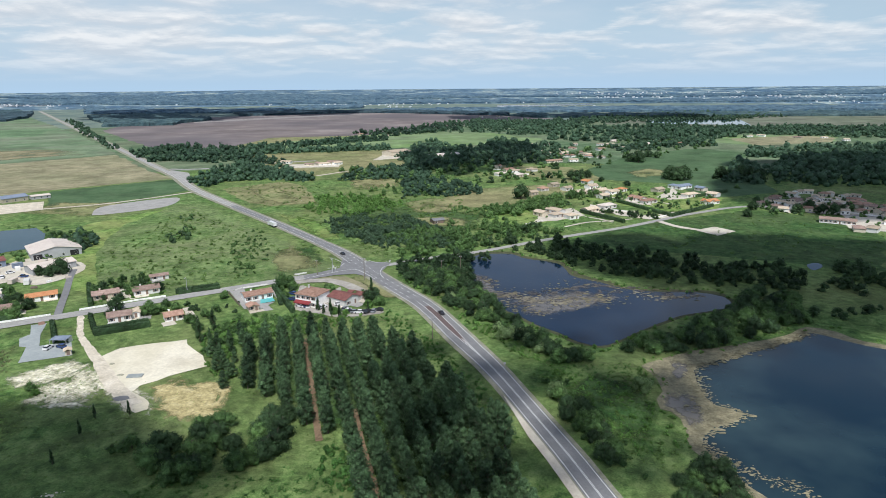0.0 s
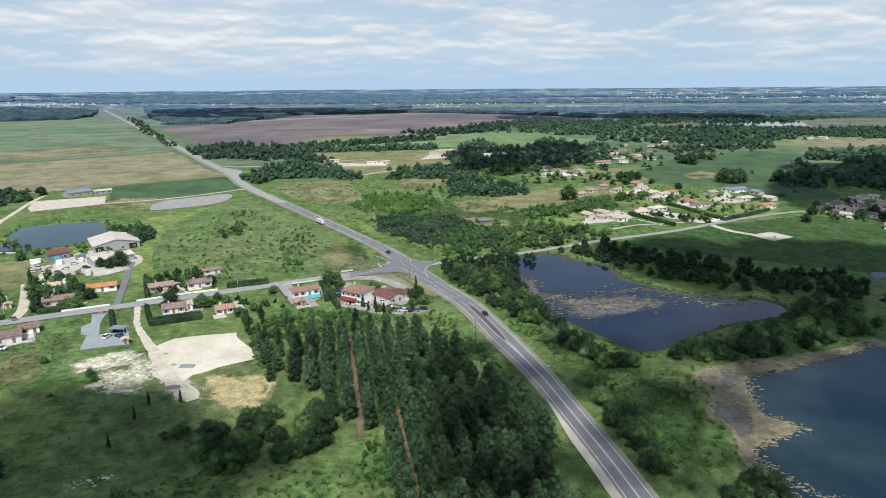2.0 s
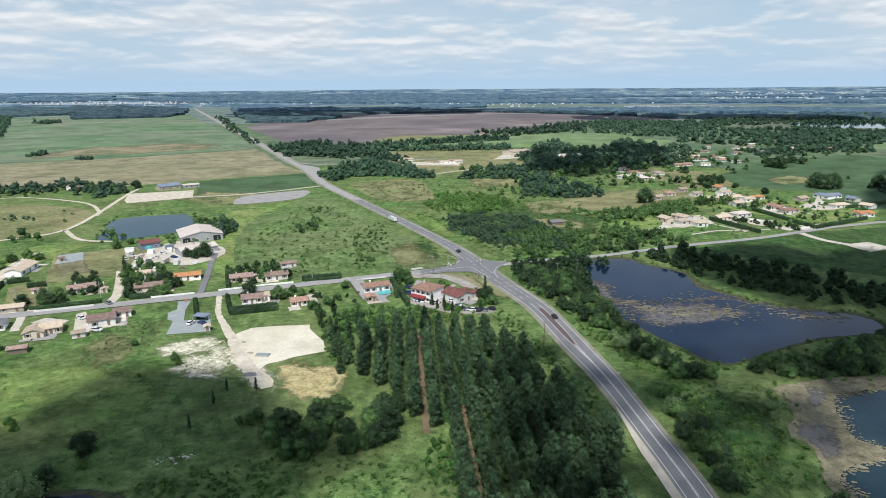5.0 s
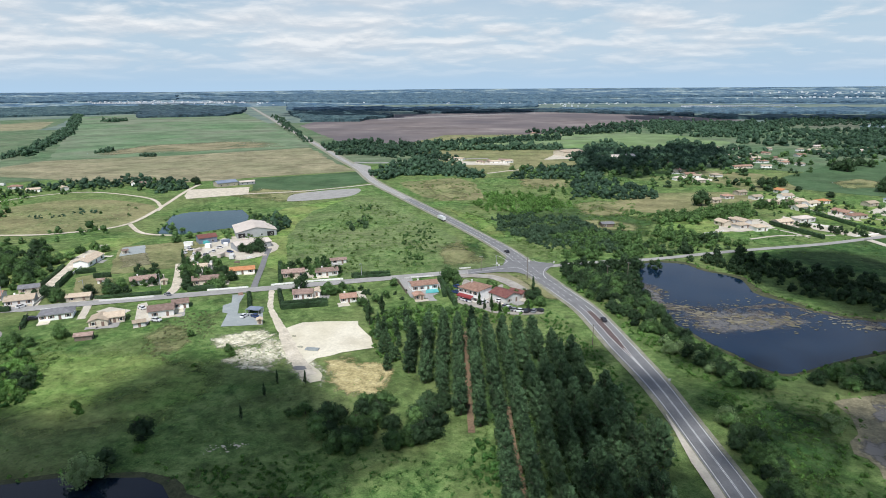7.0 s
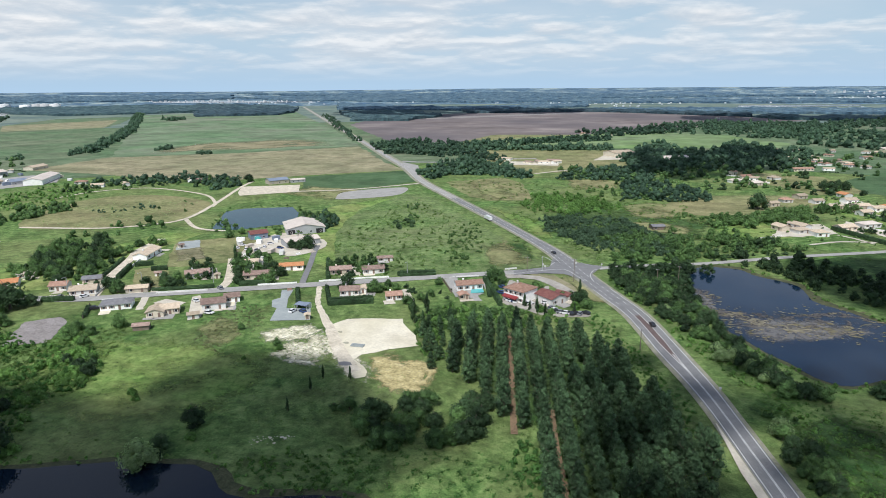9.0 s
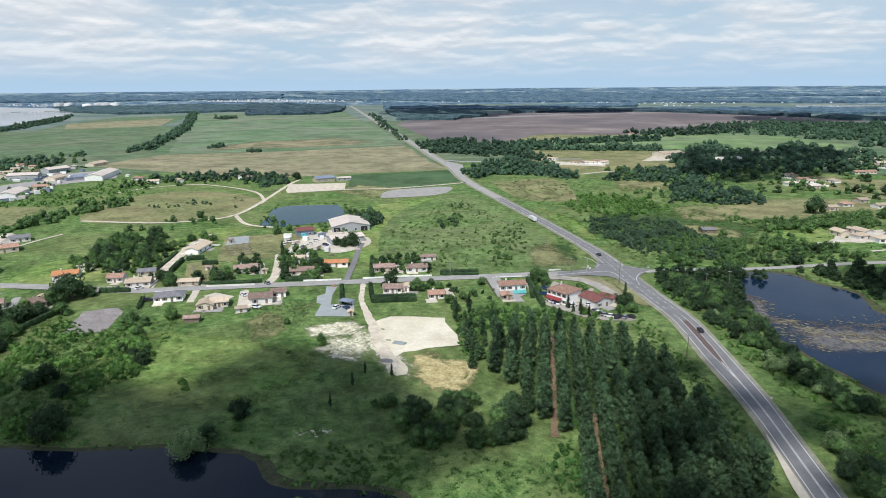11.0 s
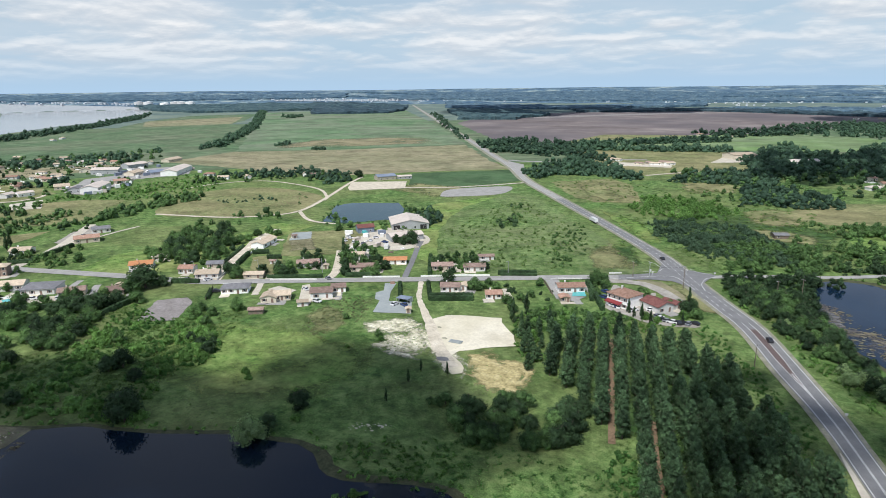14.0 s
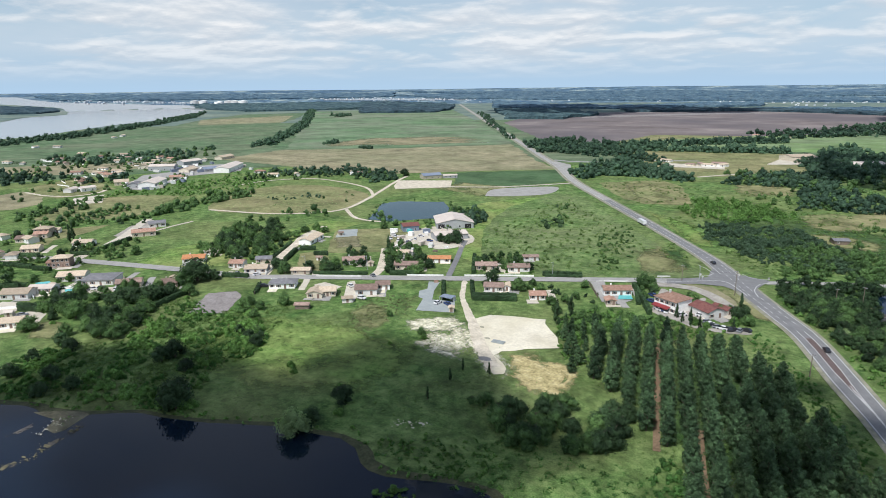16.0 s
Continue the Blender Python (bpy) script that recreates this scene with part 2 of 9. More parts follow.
STEEL = surface("galvanised_steel", [(0.3, (0.4, 0.41, 0.42)), (0.7, (0.52, 0.53, 0.54))], 1.0, rough=0.5, metal=0.3)
DARK = surface("dark_rubber", [(0.3, (0.02, 0.02, 0.022)), (0.7, (0.035, 0.035, 0.037))], 1.0, rough=0.7)
BARK = surface("bark", [(0.3, (0.085, 0.07, 0.052)), (0.7, (0.15, 0.125, 0.095))], 1.5, (6.0, 0.25), bump=0.4)
EARTH = surface("bare_earth", [(0.3, (0.14, 0.095, 0.06)), (0.7, (0.24, 0.17, 0.11))], 0.3, (1.5, 0.25), bump=0.3)
POPLAR = foliage("poplar_leaves", (0.012, 0.034, 0.013), (0.122, 0.208, 0.074), 0.1)
LEAF = foliage("leaves", (0.034, 0.080, 0.022), (0.152, 0.258, 0.066))
LEAF_DARK = foliage("dark_leaves", (0.012, 0.032, 0.011), (0.072, 0.128, 0.042))
LEAF_PALE = foliage("grey_green_leaves", (0.23, 0.32, 0.12), (0.36, 0.45, 0.18), 0.4)
LEAF_PURPLE = foliage("purple_leaves", (0.02, 0.010, 0.014), (0.05, 0.026, 0.03))
LEAF_GREY = foliage("thorn_leaves", (0.05, 0.092, 0.045), (0.125, 0.20, 0.09), 0.3)
DRY_WEED = foliage("dry_weed_leaves", (0.12, 0.125, 0.05), (0.25, 0.24, 0.115), 0.35)
SCRUB = foliage("scrub_leaves", (0.078, 0.165, 0.032), (0.215, 0.37, 0.082), 0.3)
WEED = foliage("weed_leaves", (0.10, 0.17, 0.04), (0.20, 0.29, 0.08), 0.4)
# canopy colour blued to paint distance haze onto the woods
HAZE_LEAF = surface("haze_painted_wood_canopy", [(0.36, (0.02, 0.042, 0.056)), (0.5, (0.035, 0.064, 0.08)), (0.66, (0.068, 0.106, 0.118))], 0.02, (0.1, 0.5))
GREEN_WEED = foliage("fresh_weed_leaves", (0.05, 0.125, 0.026), (0.12, 0.25, 0.055), 0.4)
BANK = surface("grassy_bank", [(0.35, (0.05, 0.06, 0.03)), (0.6, (0.09, 0.095, 0.05)), (0.8, (0.14, 0.135, 0.08))], 0.4, (1.5, 0.3), bump=0.4)
ASH = surface("grey_brown_earth", [(0.3, (0.20, 0.18, 0.17)), (0.7, (0.31, 0.285, 0.275))], 0.15, (1.2, 0.2))
# two more far canopies with air haze mixed into the base colour
HILL_LEAF = surface("haze_painted_hill_canopy", [(0.36, (0.042, 0.084, 0.125)), (0.5, (0.07, 0.124, 0.168)), (0.66, (0.125, 0.188, 0.215))], 0.02, (0.1, 0.5))
FAR_LEAF = surface("haze_painted_far_canopy", [(0.36, (0.027, 0.058, 0.07)), (0.5, (0.05, 0.09, 0.1)), (0.66, (0.085, 0.134, 0.132))], 0.03, (0.14, 0.5))
# leaf green with a mild bluish haze tint mixed in for far woods
WOOD = foliage("haze_tinted_wood_leaves", (0.020, 0.050, 0.026), (0.088, 0.158, 0.072), 0.25)
POND = water("pond_water", (0.003, 0.009, 0.022), 0.03, 0.03, 0.6, (0.007, 0.014, 0.026))
# lighter second tone of the next two adds cloud reflection to the water colour
POND_BLUE = water("blue_pond_water", (0.003, 0.013, 0.034), 0.03, 0.03, 0.6, (0.012, 0.026, 0.05))
POND_R = water("clear_pond_water", (0.004, 0.018, 0.032), 0.05, 0.04, 0.6, (0.03, 0.06, 0.068))
FARM_WATER = water("farm_pond_water", (0.026, 0.05, 0.052), 0.05, 0.05, 0.6)
RIVER = water("estuary_water", (0.27, 0.275, 0.27), 0.12, 0.05, 0.05, (0.31, 0.305, 0.29))
POOL = water("pool_water", (0.10, 0.42, 0.42), 0.03, 0.05, 1.5)


def gappy(name, stops, scale, cut, hole_scale=0.16, soft=0.03, fade=0.0):
    """A floating mat with gaps through which the water shows."""
    m = surface(name, stops, scale, (1.2, 0.3))
    t = m.node_tree
    w = Nodes(t, False)
    out = next(n for n in t.nodes if n.type == "OUTPUT_MATERIAL")
    body = next(n for n in t.nodes if n.type == "BSDF_PRINCIPLED")
    pos = w.add("ShaderNodeNewGeometry").outputs["Position"]
    hole = w.noise(pos, hole_scale, 8.0, 0.72, 0.6)
    if fade:
        edge = w.add("ShaderNodeAttribute", attribute_name="edge").outputs["Fac"]
        hole = w.math("ADD", hole, w.math("MULTIPLY", w.math("SUBTRACT", edge, 1.0), fade))
    hole = w.ramp(hole, [(cut - soft, 0.0), (cut + soft, 1.0)])
    mix = w.add("ShaderNodeMixShader", {0: hole, 1: w.add("ShaderNodeBsdfTransparent").outputs[0], 2: body.outputs[0]})
    w.l.new(mix.outputs[0], out.inputs[0])
    return m


ALGAE_MAT = gappy("algae_mat", [(0.35, (0.062, 0.06, 0.062)), (0.6, (0.105, 0.097, 0.088)), (0.8, (0.165, 0.152, 0.112))], 0.3, 0.53)
STRAW_CLUMP = surface("floating_straw", [(0.35, (0.13, 0.12, 0.09)), (0.6, (0.21, 0.19, 0.135)), (0.8, (0.31, 0.285, 0.20))], 0.4, (1.5, 0.25))
STRAW = gappy("dead_grass", [(0.3, (0.27, 0.23, 0.11)), (0.52, (0.43, 0.365, 0.18)), (0.72, (0.56, 0.49, 0.28))], 0.35, 0.38, 0.1, 0.08, 0.3)
STONY = gappy("stony_ground", [(0.3, (0.27, 0.28, 0.16)), (0.48, (0.55, 0.52, 0.38)), (0.66, (0.80, 0.76, 0.62))], 0.35, 0.42, 0.12, 0.08, 0.28)
DRY = grassy("dry_meadow", (0.112, 0.142, 0.046), (0.202, 0.220, 0.078), (0.290, 0.286, 0.118), (0.312, 0.272, 0.120), 0.65, 0.016, 0.7)
TAN = gappy("sparse_crop", [(0.35, (0.22, 0.21, 0.12)), (0.6, (0.29, 0.255, 0.155))], 0.03, 0.42, 0.012, 0.14, 0.5)
# marsh green dulled and paled, distance haze put into its colour
MARSH = grassy("marsh", (0.10, 0.13, 0.07), (0.15, 0.175, 0.095), (0.18, 0.20, 0.115), (0.20, 0.19, 0.13), 0.6, 0.004, 0.2, 0.03)
RIM = surface("sandy_mud", [(0.35, (0.15, 0.138, 0.09)), (0.55, (0.255, 0.23, 0.145)), (0.75, (0.37, 0.33, 0.215))], 0.3, (1.4, 0.25), bump=0.3)
SHALLOW = water("shallow_water", (0.12, 0.112, 0.105), 0.1, 0.05, 0.6, (0.18, 0.165, 0.14))


def soften(source, name, cut=0.42, scale=0.05, fade=0.55):
    """The same ground, thinning out towards the edge of its patch."""
    m = source.copy()
    m.name = name
    w = Nodes(m.node_tree, False)
    out = next(n for n in m.node_tree.nodes if n.type == "OUTPUT_MATERIAL")
    body = next(n for n in m.node_tree.nodes if n.type == "BSDF_PRINCIPLED")
    pos = w.add("ShaderNodeNewGeometry").outputs["Position"]
    edge = w.add("ShaderNodeAttribute", attribute_name="edge").outputs["Fac"]
    k = w.math("ADD", w.noise(pos, scale, 7.0, 0.7, 0.4), w.math("MULTIPLY", w.math("SUBTRACT", edge, 1.0), fade))
    k = w.ramp(k, [(cut - 0.13, 0.0), (cut + 0.1, 1.0)])
    mix = w.add("ShaderNodeMixShader", {0: k, 1: w.add("ShaderNodeBsdfTransparent").outputs[0], 2: body.outputs[0]})
    w.l.new(mix.outputs[0], out.inputs[0])
    return m


SHALLOW_SOFT = soften(SHALLOW, "thinning_shallow_water", 0.4, 0.25, 0.4)
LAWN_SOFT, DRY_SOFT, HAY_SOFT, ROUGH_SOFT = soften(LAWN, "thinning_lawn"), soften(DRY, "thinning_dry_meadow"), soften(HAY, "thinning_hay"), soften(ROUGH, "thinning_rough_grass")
CAR_PAINTS = [surface("car_paint_" + n, [(0.3, c), (0.7, c)], 1.0, rough=0.25, spec=0.5) for n, c in
              (("white", (0.72, 0.72, 0.72)), ("grey", (0.22, 0.23, 0.25)), ("blue", (0.04, 0.07, 0.17)), ("dark", (0.03, 0.03, 0.035)), ("red", (0.3, 0.03, 0.03)))]

# ---- helpers for shapes ----
RNG = np.random.default_rng(7)
FLAT, TOP, SPAN = 3350.0, 77.0, 1500.0


def rise(x, y):
    """Height of the land: flat round the village, low hills far off."""
    d = math.hypot(x, y)
    if d <= FLAT:
        return 0.0
    k = min(1.0, (d - FLAT) / SPAN)
    return TOP * k + 5.0 * k * noise.noise((x * 0.0011, y * 0.0011, 3.0))


def mesh_of(name, verts, faces, mat, smooth=False):
    me = bpy.data.meshes.new(name)
    me.from_pydata([tuple(v) for v in verts], [], [tuple(f) for f in faces])
    me.materials.append(mat)
    if smooth:
        me.polygons.foreach_set("use_smooth", [True] * len(me.polygons))
    me.update()
    return me


def part(name, data, parent, label=""):
    ob = new(name, data)
    ob.parent = parent
    if label:
        ob["label"] = label
    return ob


def bm_mesh(name, bm, mat):
    me = bpy.data.meshes.new(name)
    bm.to_mesh(me)
    bm.free()
    me.materials.append(mat)
    return me


def box(x0, x1, y0, y1, z0, z1):
    v = [(x, y, z) for z in (z0, z1) for x, y in ((x0, y0), (x1, y0), (x1, y1), (x0, y1))]
    return v, [(3, 2, 1, 0), (4, 5, 6, 7), (0, 1, 5, 4), (1, 2, 6, 5), (2, 3, 7, 6), (3, 0, 4, 7)]


def boxes(name, dims, mat):
    vs, fs = [], []
    for d in dims:
        v, f = box(*d)
        fs += [tuple(i + len(vs) for i in q) for q in f]
        vs += v
    return mesh_of(name, vs, fs, mat)


def smooth_line(pts, step):
    """A smooth curve through the given places, sampled about every step metres."""
    p = [Vector(q).to_2d() for q in pts]
    p = [2 * p[0] - p[1], *p, 2 * p[-1] - p[-2]]
    out = []
    for i in range(1, len(p) - 2):
        n = max(1, int((p[i + 1] - p[i]).length / step))
        for k in range(n):
            t = k / n
            out.append(0.5 * (2 * p[i] + (p[i + 1] - p[i - 1]) * t + (2 * p[i - 1] - 5 * p[i] + 4 * p[i + 1] - p[i + 2]) * t * t
                              + (3 * p[i] - p[i - 1] - 3 * p[i + 1] + p[i + 2]) * t ** 3))
    return out + [p[-2]]


def smooth_loop(pts, step, wobble=0.0, seed=0.0):
    p = [Vector(q).to_2d() for q in pts]
    n = len(p)
    out = []
    for i in range(n):
        a, b, c, d = p[i - 1], p[i], p[(i + 1) % n], p[(i + 2) % n]
        m = max(1, int((c - b).length / step))
        for k in range(m):
            t = k / m
            q = 0.5 * (2 * b + (c - a) * t + (2 * a - 5 * b + 4 * c - d) * t * t + (3 * b - a - 3 * c + d) * t ** 3)
            if wobble:
                f = 1 / (step * 3)
                q += wobble * Vector((noise.noise((q.x * f, q.y * f, seed)), noise.noise((q.x * f, q.y * f, seed + 9))))
            out.append(q)
    return out


def ragged(outline, wobble, seed):
    """The outline with its straight sides broken up a little, as grown or trodden edges are."""
    p = [Vector(q).to_2d() for q in outline]
    if not wobble:
        return p
    out = []
    for a, b in zip(p, p[1:] + p[:1]):
        n = max(1, min(60, int((b - a).length / (wobble * 2.5))))
        for k in range(n):
            q = a.lerp(b, k / n)
            f = 0.35 / wobble
            out.append(q + wobble * Vector((noise.noise((q.x * f, q.y * f, seed)), noise.noise((q.x * f, q.y * f, seed + 9)))))
    return out


def sheet(name, outline, mat, lift, label="", category="", round_off=0.0, wobble=0.0, fine=120.0):
    """A piece of land laid over the ground, which follows its rise."""
    pts = smooth_loop(outline, round_off, wobble, lift) if round_off else ragged(outline, wobble, lift)
    bm = bmesh.new()
    bm.faces.new([bm.verts.new((p.x, p.y, 0)) for p in pts])
    bmesh.ops.triangulate(bm, faces=bm.faces[:])
    if max(p.length for p in pts) > FLAT - 50:
        for _ in range(7):
            long = [e for e in bm.edges if e.calc_length() > fine]
            if not long:
                break
            bmesh.ops.subdivide_edges(bm, edges=long, cuts=1)
            bmesh.ops.triangulate(bm, faces=bm.faces[:])
    for v in bm.verts:
        v.co.z = rise(v.co.x, v.co.y) + lift
    bmesh.ops.recalc_face_normals(bm, faces=bm.faces[:])
    if sum(f.normal.z for f in bm.faces) < 0:
        bmesh.ops.reverse_faces(bm, faces=bm.faces[:])
    return tagged(new(name, bm_mesh(name, bm, mat)), label, category, kind="structure")


def patch(name, outline, mat, lift, label, category):
    """Trampled or dead ground that thins out towards its edge."""
    rim = ragged(outline, 2.0, lift)
    c = sum(rim, Vector((0, 0))) / len(rim)
    n = len(rim)
    vs = [(*(c + (p - c) * k), lift) for k in (1.12, 0.55) for p in rim] + [(c.x, c.y, lift)]
    fs = [(i, (i + 1) % n, n + (i + 1) % n, n + i) for i in range(n)] + [(n + i, n + (i + 1) % n, 2 * n) for i in range(n)]
    me = mesh_of(name, vs, fs, mat)
    me.attributes.new("edge", "FLOAT", "POINT").data.foreach_set("value", [0.0] * n + [1.0] * (n + 1))
    return tagged(new(name, me), label, category, kind="structure")


def ribbon_mesh(name, line, offs, mat, lift, thick=0.0):
    """A strip along a line between two offsets to its right (fixed or varying along it)."""
    vs, fs = [], []
    n = len(line)
    for i, p in enumerate(line):
        d = (line[min(i + 1, n - 1)] - line[max(i - 1, 0)]).normalized()
        side = Vector((d.y, -d.x))
        z = rise(p.x, p.y) + lift
        for o in offs:
            o = o(p) if callable(o) else o
            q = p + side * o
            vs.append((q.x, q.y, z))
    k = len(offs)
    for i in range(n - 1):
        for j in range(k - 1):
            a = i * k + j
            fs.append((a, a + 1, a + k + 1, a + k))
    return mesh_of(name, vs, fs, mat)


def inside(poly, x, y):
    hit = False
    for i in range(len(poly)):
        (x0, y0), (x1, y1) = poly[i - 1], poly[i]
        if (y0 > y) != (y1 > y) and x < (x1 - x0) * (y - y0) / (y1 - y0) + x0:
            hit = not hit
    return hit


def scatter(poly, spacing, rng, jitter=0.45):
    xs, ys = [p[0] for p in poly], [p[1] for p in poly]
    out = []
    x = min(xs)
    while x < max(xs):
        y = min(ys)
        while y < max(ys):
            px, py = x + rng.uniform(-jitter, jitter) * spacing, y + rng.uniform(-jitter, jitter) * spacing
            if inside(poly, px, py):
                out.append((px, py))
            y += spacing
        x += spacing
    return out


# ---- foliage shapes ----
_t = (1 + 5 ** 0.5) / 2
ICO_V = np.array([(-1, _t, 0), (1, _t, 0), (-1, -_t, 0), (1, -_t, 0), (0, -1, _t), (0, 1, _t), (0, -1, -_t), (0, 1, -_t), (_t, 0, -1), (_t, 0, 1), (-_t, 0, -1), (-_t, 0, 1)]) / math.hypot(1, _t)
ICO_F = [(0, 11, 5), (0, 5, 1), (0, 1, 7), (0, 7, 10), (0, 10, 11), (1, 5, 9), (5, 11, 4), (11, 10, 2), (10, 7, 6), (7, 1, 8),
         (3, 9, 4), (3, 4, 2), (3, 2, 6), (3, 6, 8), (3, 8, 9), (4, 9, 5), (2, 4, 11), (6, 2, 10), (8, 6, 7), (9, 8, 1)]


def crown(seed, lobes, leaves, leaf, width, low, high, shape="round", core=0.8, top=0.6):
    """Points and triangles of a crown: leaf clumps set over several uneven lobes, with a darker inside of twigs and leaves."""
    rng = np.random.default_rng(seed)
    vs, fs, n = [], [], 0
    h = high - low
    cs = []
    for i in range(lobes):
        u = (i + 0.5) / lobes
        if shape == "spire":
            z = low + h * (0.08 + 0.88 * u)
            w = width * 0.5 * (1 - 0.66 * u ** top) * min(1.0, 0.62 + 2.2 * u)
            a = i * 2.4 + rng.uniform(-0.5, 0.5)
            r = w * rng.uniform(0.4, 0.62) * (1 - 0.6 * u ** 4)
            cs.append((math.cos(a) * r, math.sin(a) * r, z, w * rng.uniform(0.46, 0.7), h / lobes * rng.uniform(1.3, 1.9)))
        else:
            a, r = i * 2.4 + rng.uniform(-0.4, 0.4), math.sqrt(u) * width * 0.33
            r *= 0.25 if i == 0 else 1
            z = low + h * (0.6 - 0.34 * (r / (width * 0.33)) + rng.uniform(-0.12, 0.12))
            z -= h * 0.17 * (i % 2) * (r > width * 0.18)
            s = width * rng.uniform(0.2, 0.28)
            cs.append((math.cos(a) * r, math.sin(a) * r, z, s, min(h * 0.4, s * rng.uniform(0.8, 1.1))))
    for cx, cy, cz, s, sz in cs:
        j = ICO_V * core * rng.uniform(0.68, 1.16, (12, 1))
        vs.append(j * (s, s, sz) + (cx, cy, cz))
        fs += [tuple(k + n for k in f) for f in ICO_F]
        n += 12
    per = 2 * leaves // lobes
    for cx, cy, cz, s, sz in cs:
        d = rng.normal(size=(per, 3))
        d /= np.linalg.norm(d, axis=1)[:, None]
        d[:, 2] = np.where(d[:, 2] < -0.5, -d[:, 2], d[:, 2])
        c = d * (s, s, sz) * rng.uniform(0.82, 1.16, (per, 1)) + (cx, cy, cz)
        nrm = d + rng.normal(size=(per, 3)) * 0.42
        nrm /= np.linalg.norm(nrm, axis=1)[:, None]
        u = np.cross(nrm, rng.normal(size=(per, 3)))
        u /= np.linalg.norm(u, axis=1)[:, None]
        v = np.cross(nrm, u)
        size = leaf * rng.uniform(0.5, 1.05, (per, 1))
        blade = np.stack([c + (u * a + v * b) * size * 0.5 for a, b in ((-1.0, -0.7), (1.1, -0.5), (0.1, 1.1))], 1).reshape(-1, 3)
        vs.append(blade)
        fs += [(n + 3 * k, n + 3 * k + 1, n + 3 * k + 2) for k in range(per)]
        n += 3 * per
    return np.concatenate(vs), fs


def trunk_mesh(name, height, radius, seed):
    rng = np.random.default_rng(seed)
    vs, fs = [], []

    def limb(a, b, r0, r1):
        a, b = Vector(a), Vector(b)
        d = (b - a).normalized()
        u = d.orthogonal().normalized()
        v = d.cross(u)
        n = len(vs)
        for p, r in ((a, r0), (b, r1)):
            for k in range(6):
                q = p + (u * math.cos(k * math.pi / 3) + v * math.sin(k * math.pi / 3)) * r
                vs.append(tuple(q))
        fs.extend((n + k, n + (k + 1) % 6, n + 6 + (k + 1) % 6, n + 6 + k) for k in range(6))

    limb((0, 0, -0.3), (0, 0, height), radius, radius * 0.45)
    for i in range(5):
        z = height * (0.45 + 0.1 * i)
        a = rng.uniform(0, 6.28)
        limb((0, 0, z), (math.cos(a) * height * 0.3, math.sin(a) * height * 0.3, z + height * 0.3), radius * 0.4, radius * 0.12)
    return mesh_of(name, vs, fs, BARK)


def tree_kinds(name, label, mat, count, seed, category="tree", **kw):
    """A few trees of one kind, kept as patterns for copies."""
    made = []
    for i in range(count):
        v, f = crown(seed + i, **kw)
        cm = mesh_of(name + "_crown", v, f, mat, True)
        tm = trunk_mesh(name + "_trunk", kw["low"] + (kw["high"] - kw["low"]) * 0.7, kw["width"] * 0.035 + 0.06, seed + i)
        made.append((name, label, category, tm, cm))
    return made


def plant(kind, x, y, scale=1.0, tall=1.0, group="", label=""):
    name, own, category, tm, cm = kind[int(RNG.integers(len(kind)))]
    root = tagged(new(name), label or own, category, group)
    root.empty_display_size = 0.2
    root.matrix_basis = Matrix.Translation((x, y, rise(x, y))) @ Matrix.Rotation(RNG.uniform(0, 6.283), 4, "Z") @ Matrix.Diagonal((scale, scale, scale * tall, 1))
    part("trunk", tm, root)
    part("crown", cm, root)
    return root


POPLARS = tree_kinds("poplar_tree", "slim young poplar in a plantation row, dark green leaves", POPLAR, 5, 11, lobes=15, leaves=560, leaf=0.55, width=5.0, low=0.1, high=9.9, shape="spire", top=2.6, core=0.72)
BROADS = tree_kinds("broadleaf_tree", "round broadleaf tree with dense green crown", LEAF, 4, 31, lobes=11, leaves=500, leaf=0.62, width=8.0, low=0.7, high=7.6, core=0.76)
DARKS = tree_kinds("dark_broadleaf_tree", "large dark green broadleaf tree, thick crown", LEAF_DARK, 3, 51, lobes=11, leaves=500, leaf=0.62, width=8.0, low=0.5, high=8.0, core=0.76)
PALES = tree_kinds("willow_tree", "grey-green willow with a loose rounded crown", LEAF_PALE, 2, 71, lobes=8, leaves=700, leaf=0.6, width=8.0, low=0.4, high=6.5)
PURPLES = tree_kinds("purple_plum_tree", "small dark purple-leaved garden tree", LEAF_PURPLE, 1, 81, lobes=6, leaves=360, leaf=0.5, width=5.0, low=0.6, high=5.0)
CONIFERS = tree_kinds("conifer_tree", "dark pointed conifer, dense needles", LEAF_DARK, 2, 91, lobes=7, leaves=480, leaf=0.5, width=3.8, low=0.3, high=10.0, shape="spire", top=1.1)
BUSHES = tree_kinds("bush", "low rounded green bush in rough grass", SCRUB, 3, 101, "bush", lobes=5, leaves=260, leaf=0.5, width=4.0, low=0.0, high=2.8)

# patterns for joined growth: points, then quads and triangles
SMALL_BUSH = [crown(200 + i, lobes=3, leaves=32, leaf=0.7, width=3.4, low=-0.3, high=2.2, core=0.85) for i in range(4)]
FINE_BUSH = [crown(210 + i, lobes=3, leaves=60, leaf=0.52, width=3.6, low=-0.3, high=2.4, core=0.8) for i in range(4)]
HEDGE_BUSH = [crown(220 + i, lobes=2, leaves=14, leaf=1.0, width=3.4, low=-0.3, high=2.2, core=0.95) for i in range(4)]
MID_TREE = [crown(230 + i, lobes=6, leaves=140, leaf=0.95, width=8.0, low=0.3, high=8.0, core=0.85) for i in range(4)]
FAR_TREE = [crown(260 + i, lobes=3, leaves=18, leaf=1.6, width=11.0, low=-0.5, high=8.5, core=1.0) for i in range(6)]
TUFT = [crown(310 + i, lobes=2, leaves=18, leaf=0.45, width=3.4, low=-0.35, high=0.62, core=0.5) for i in range(5)]
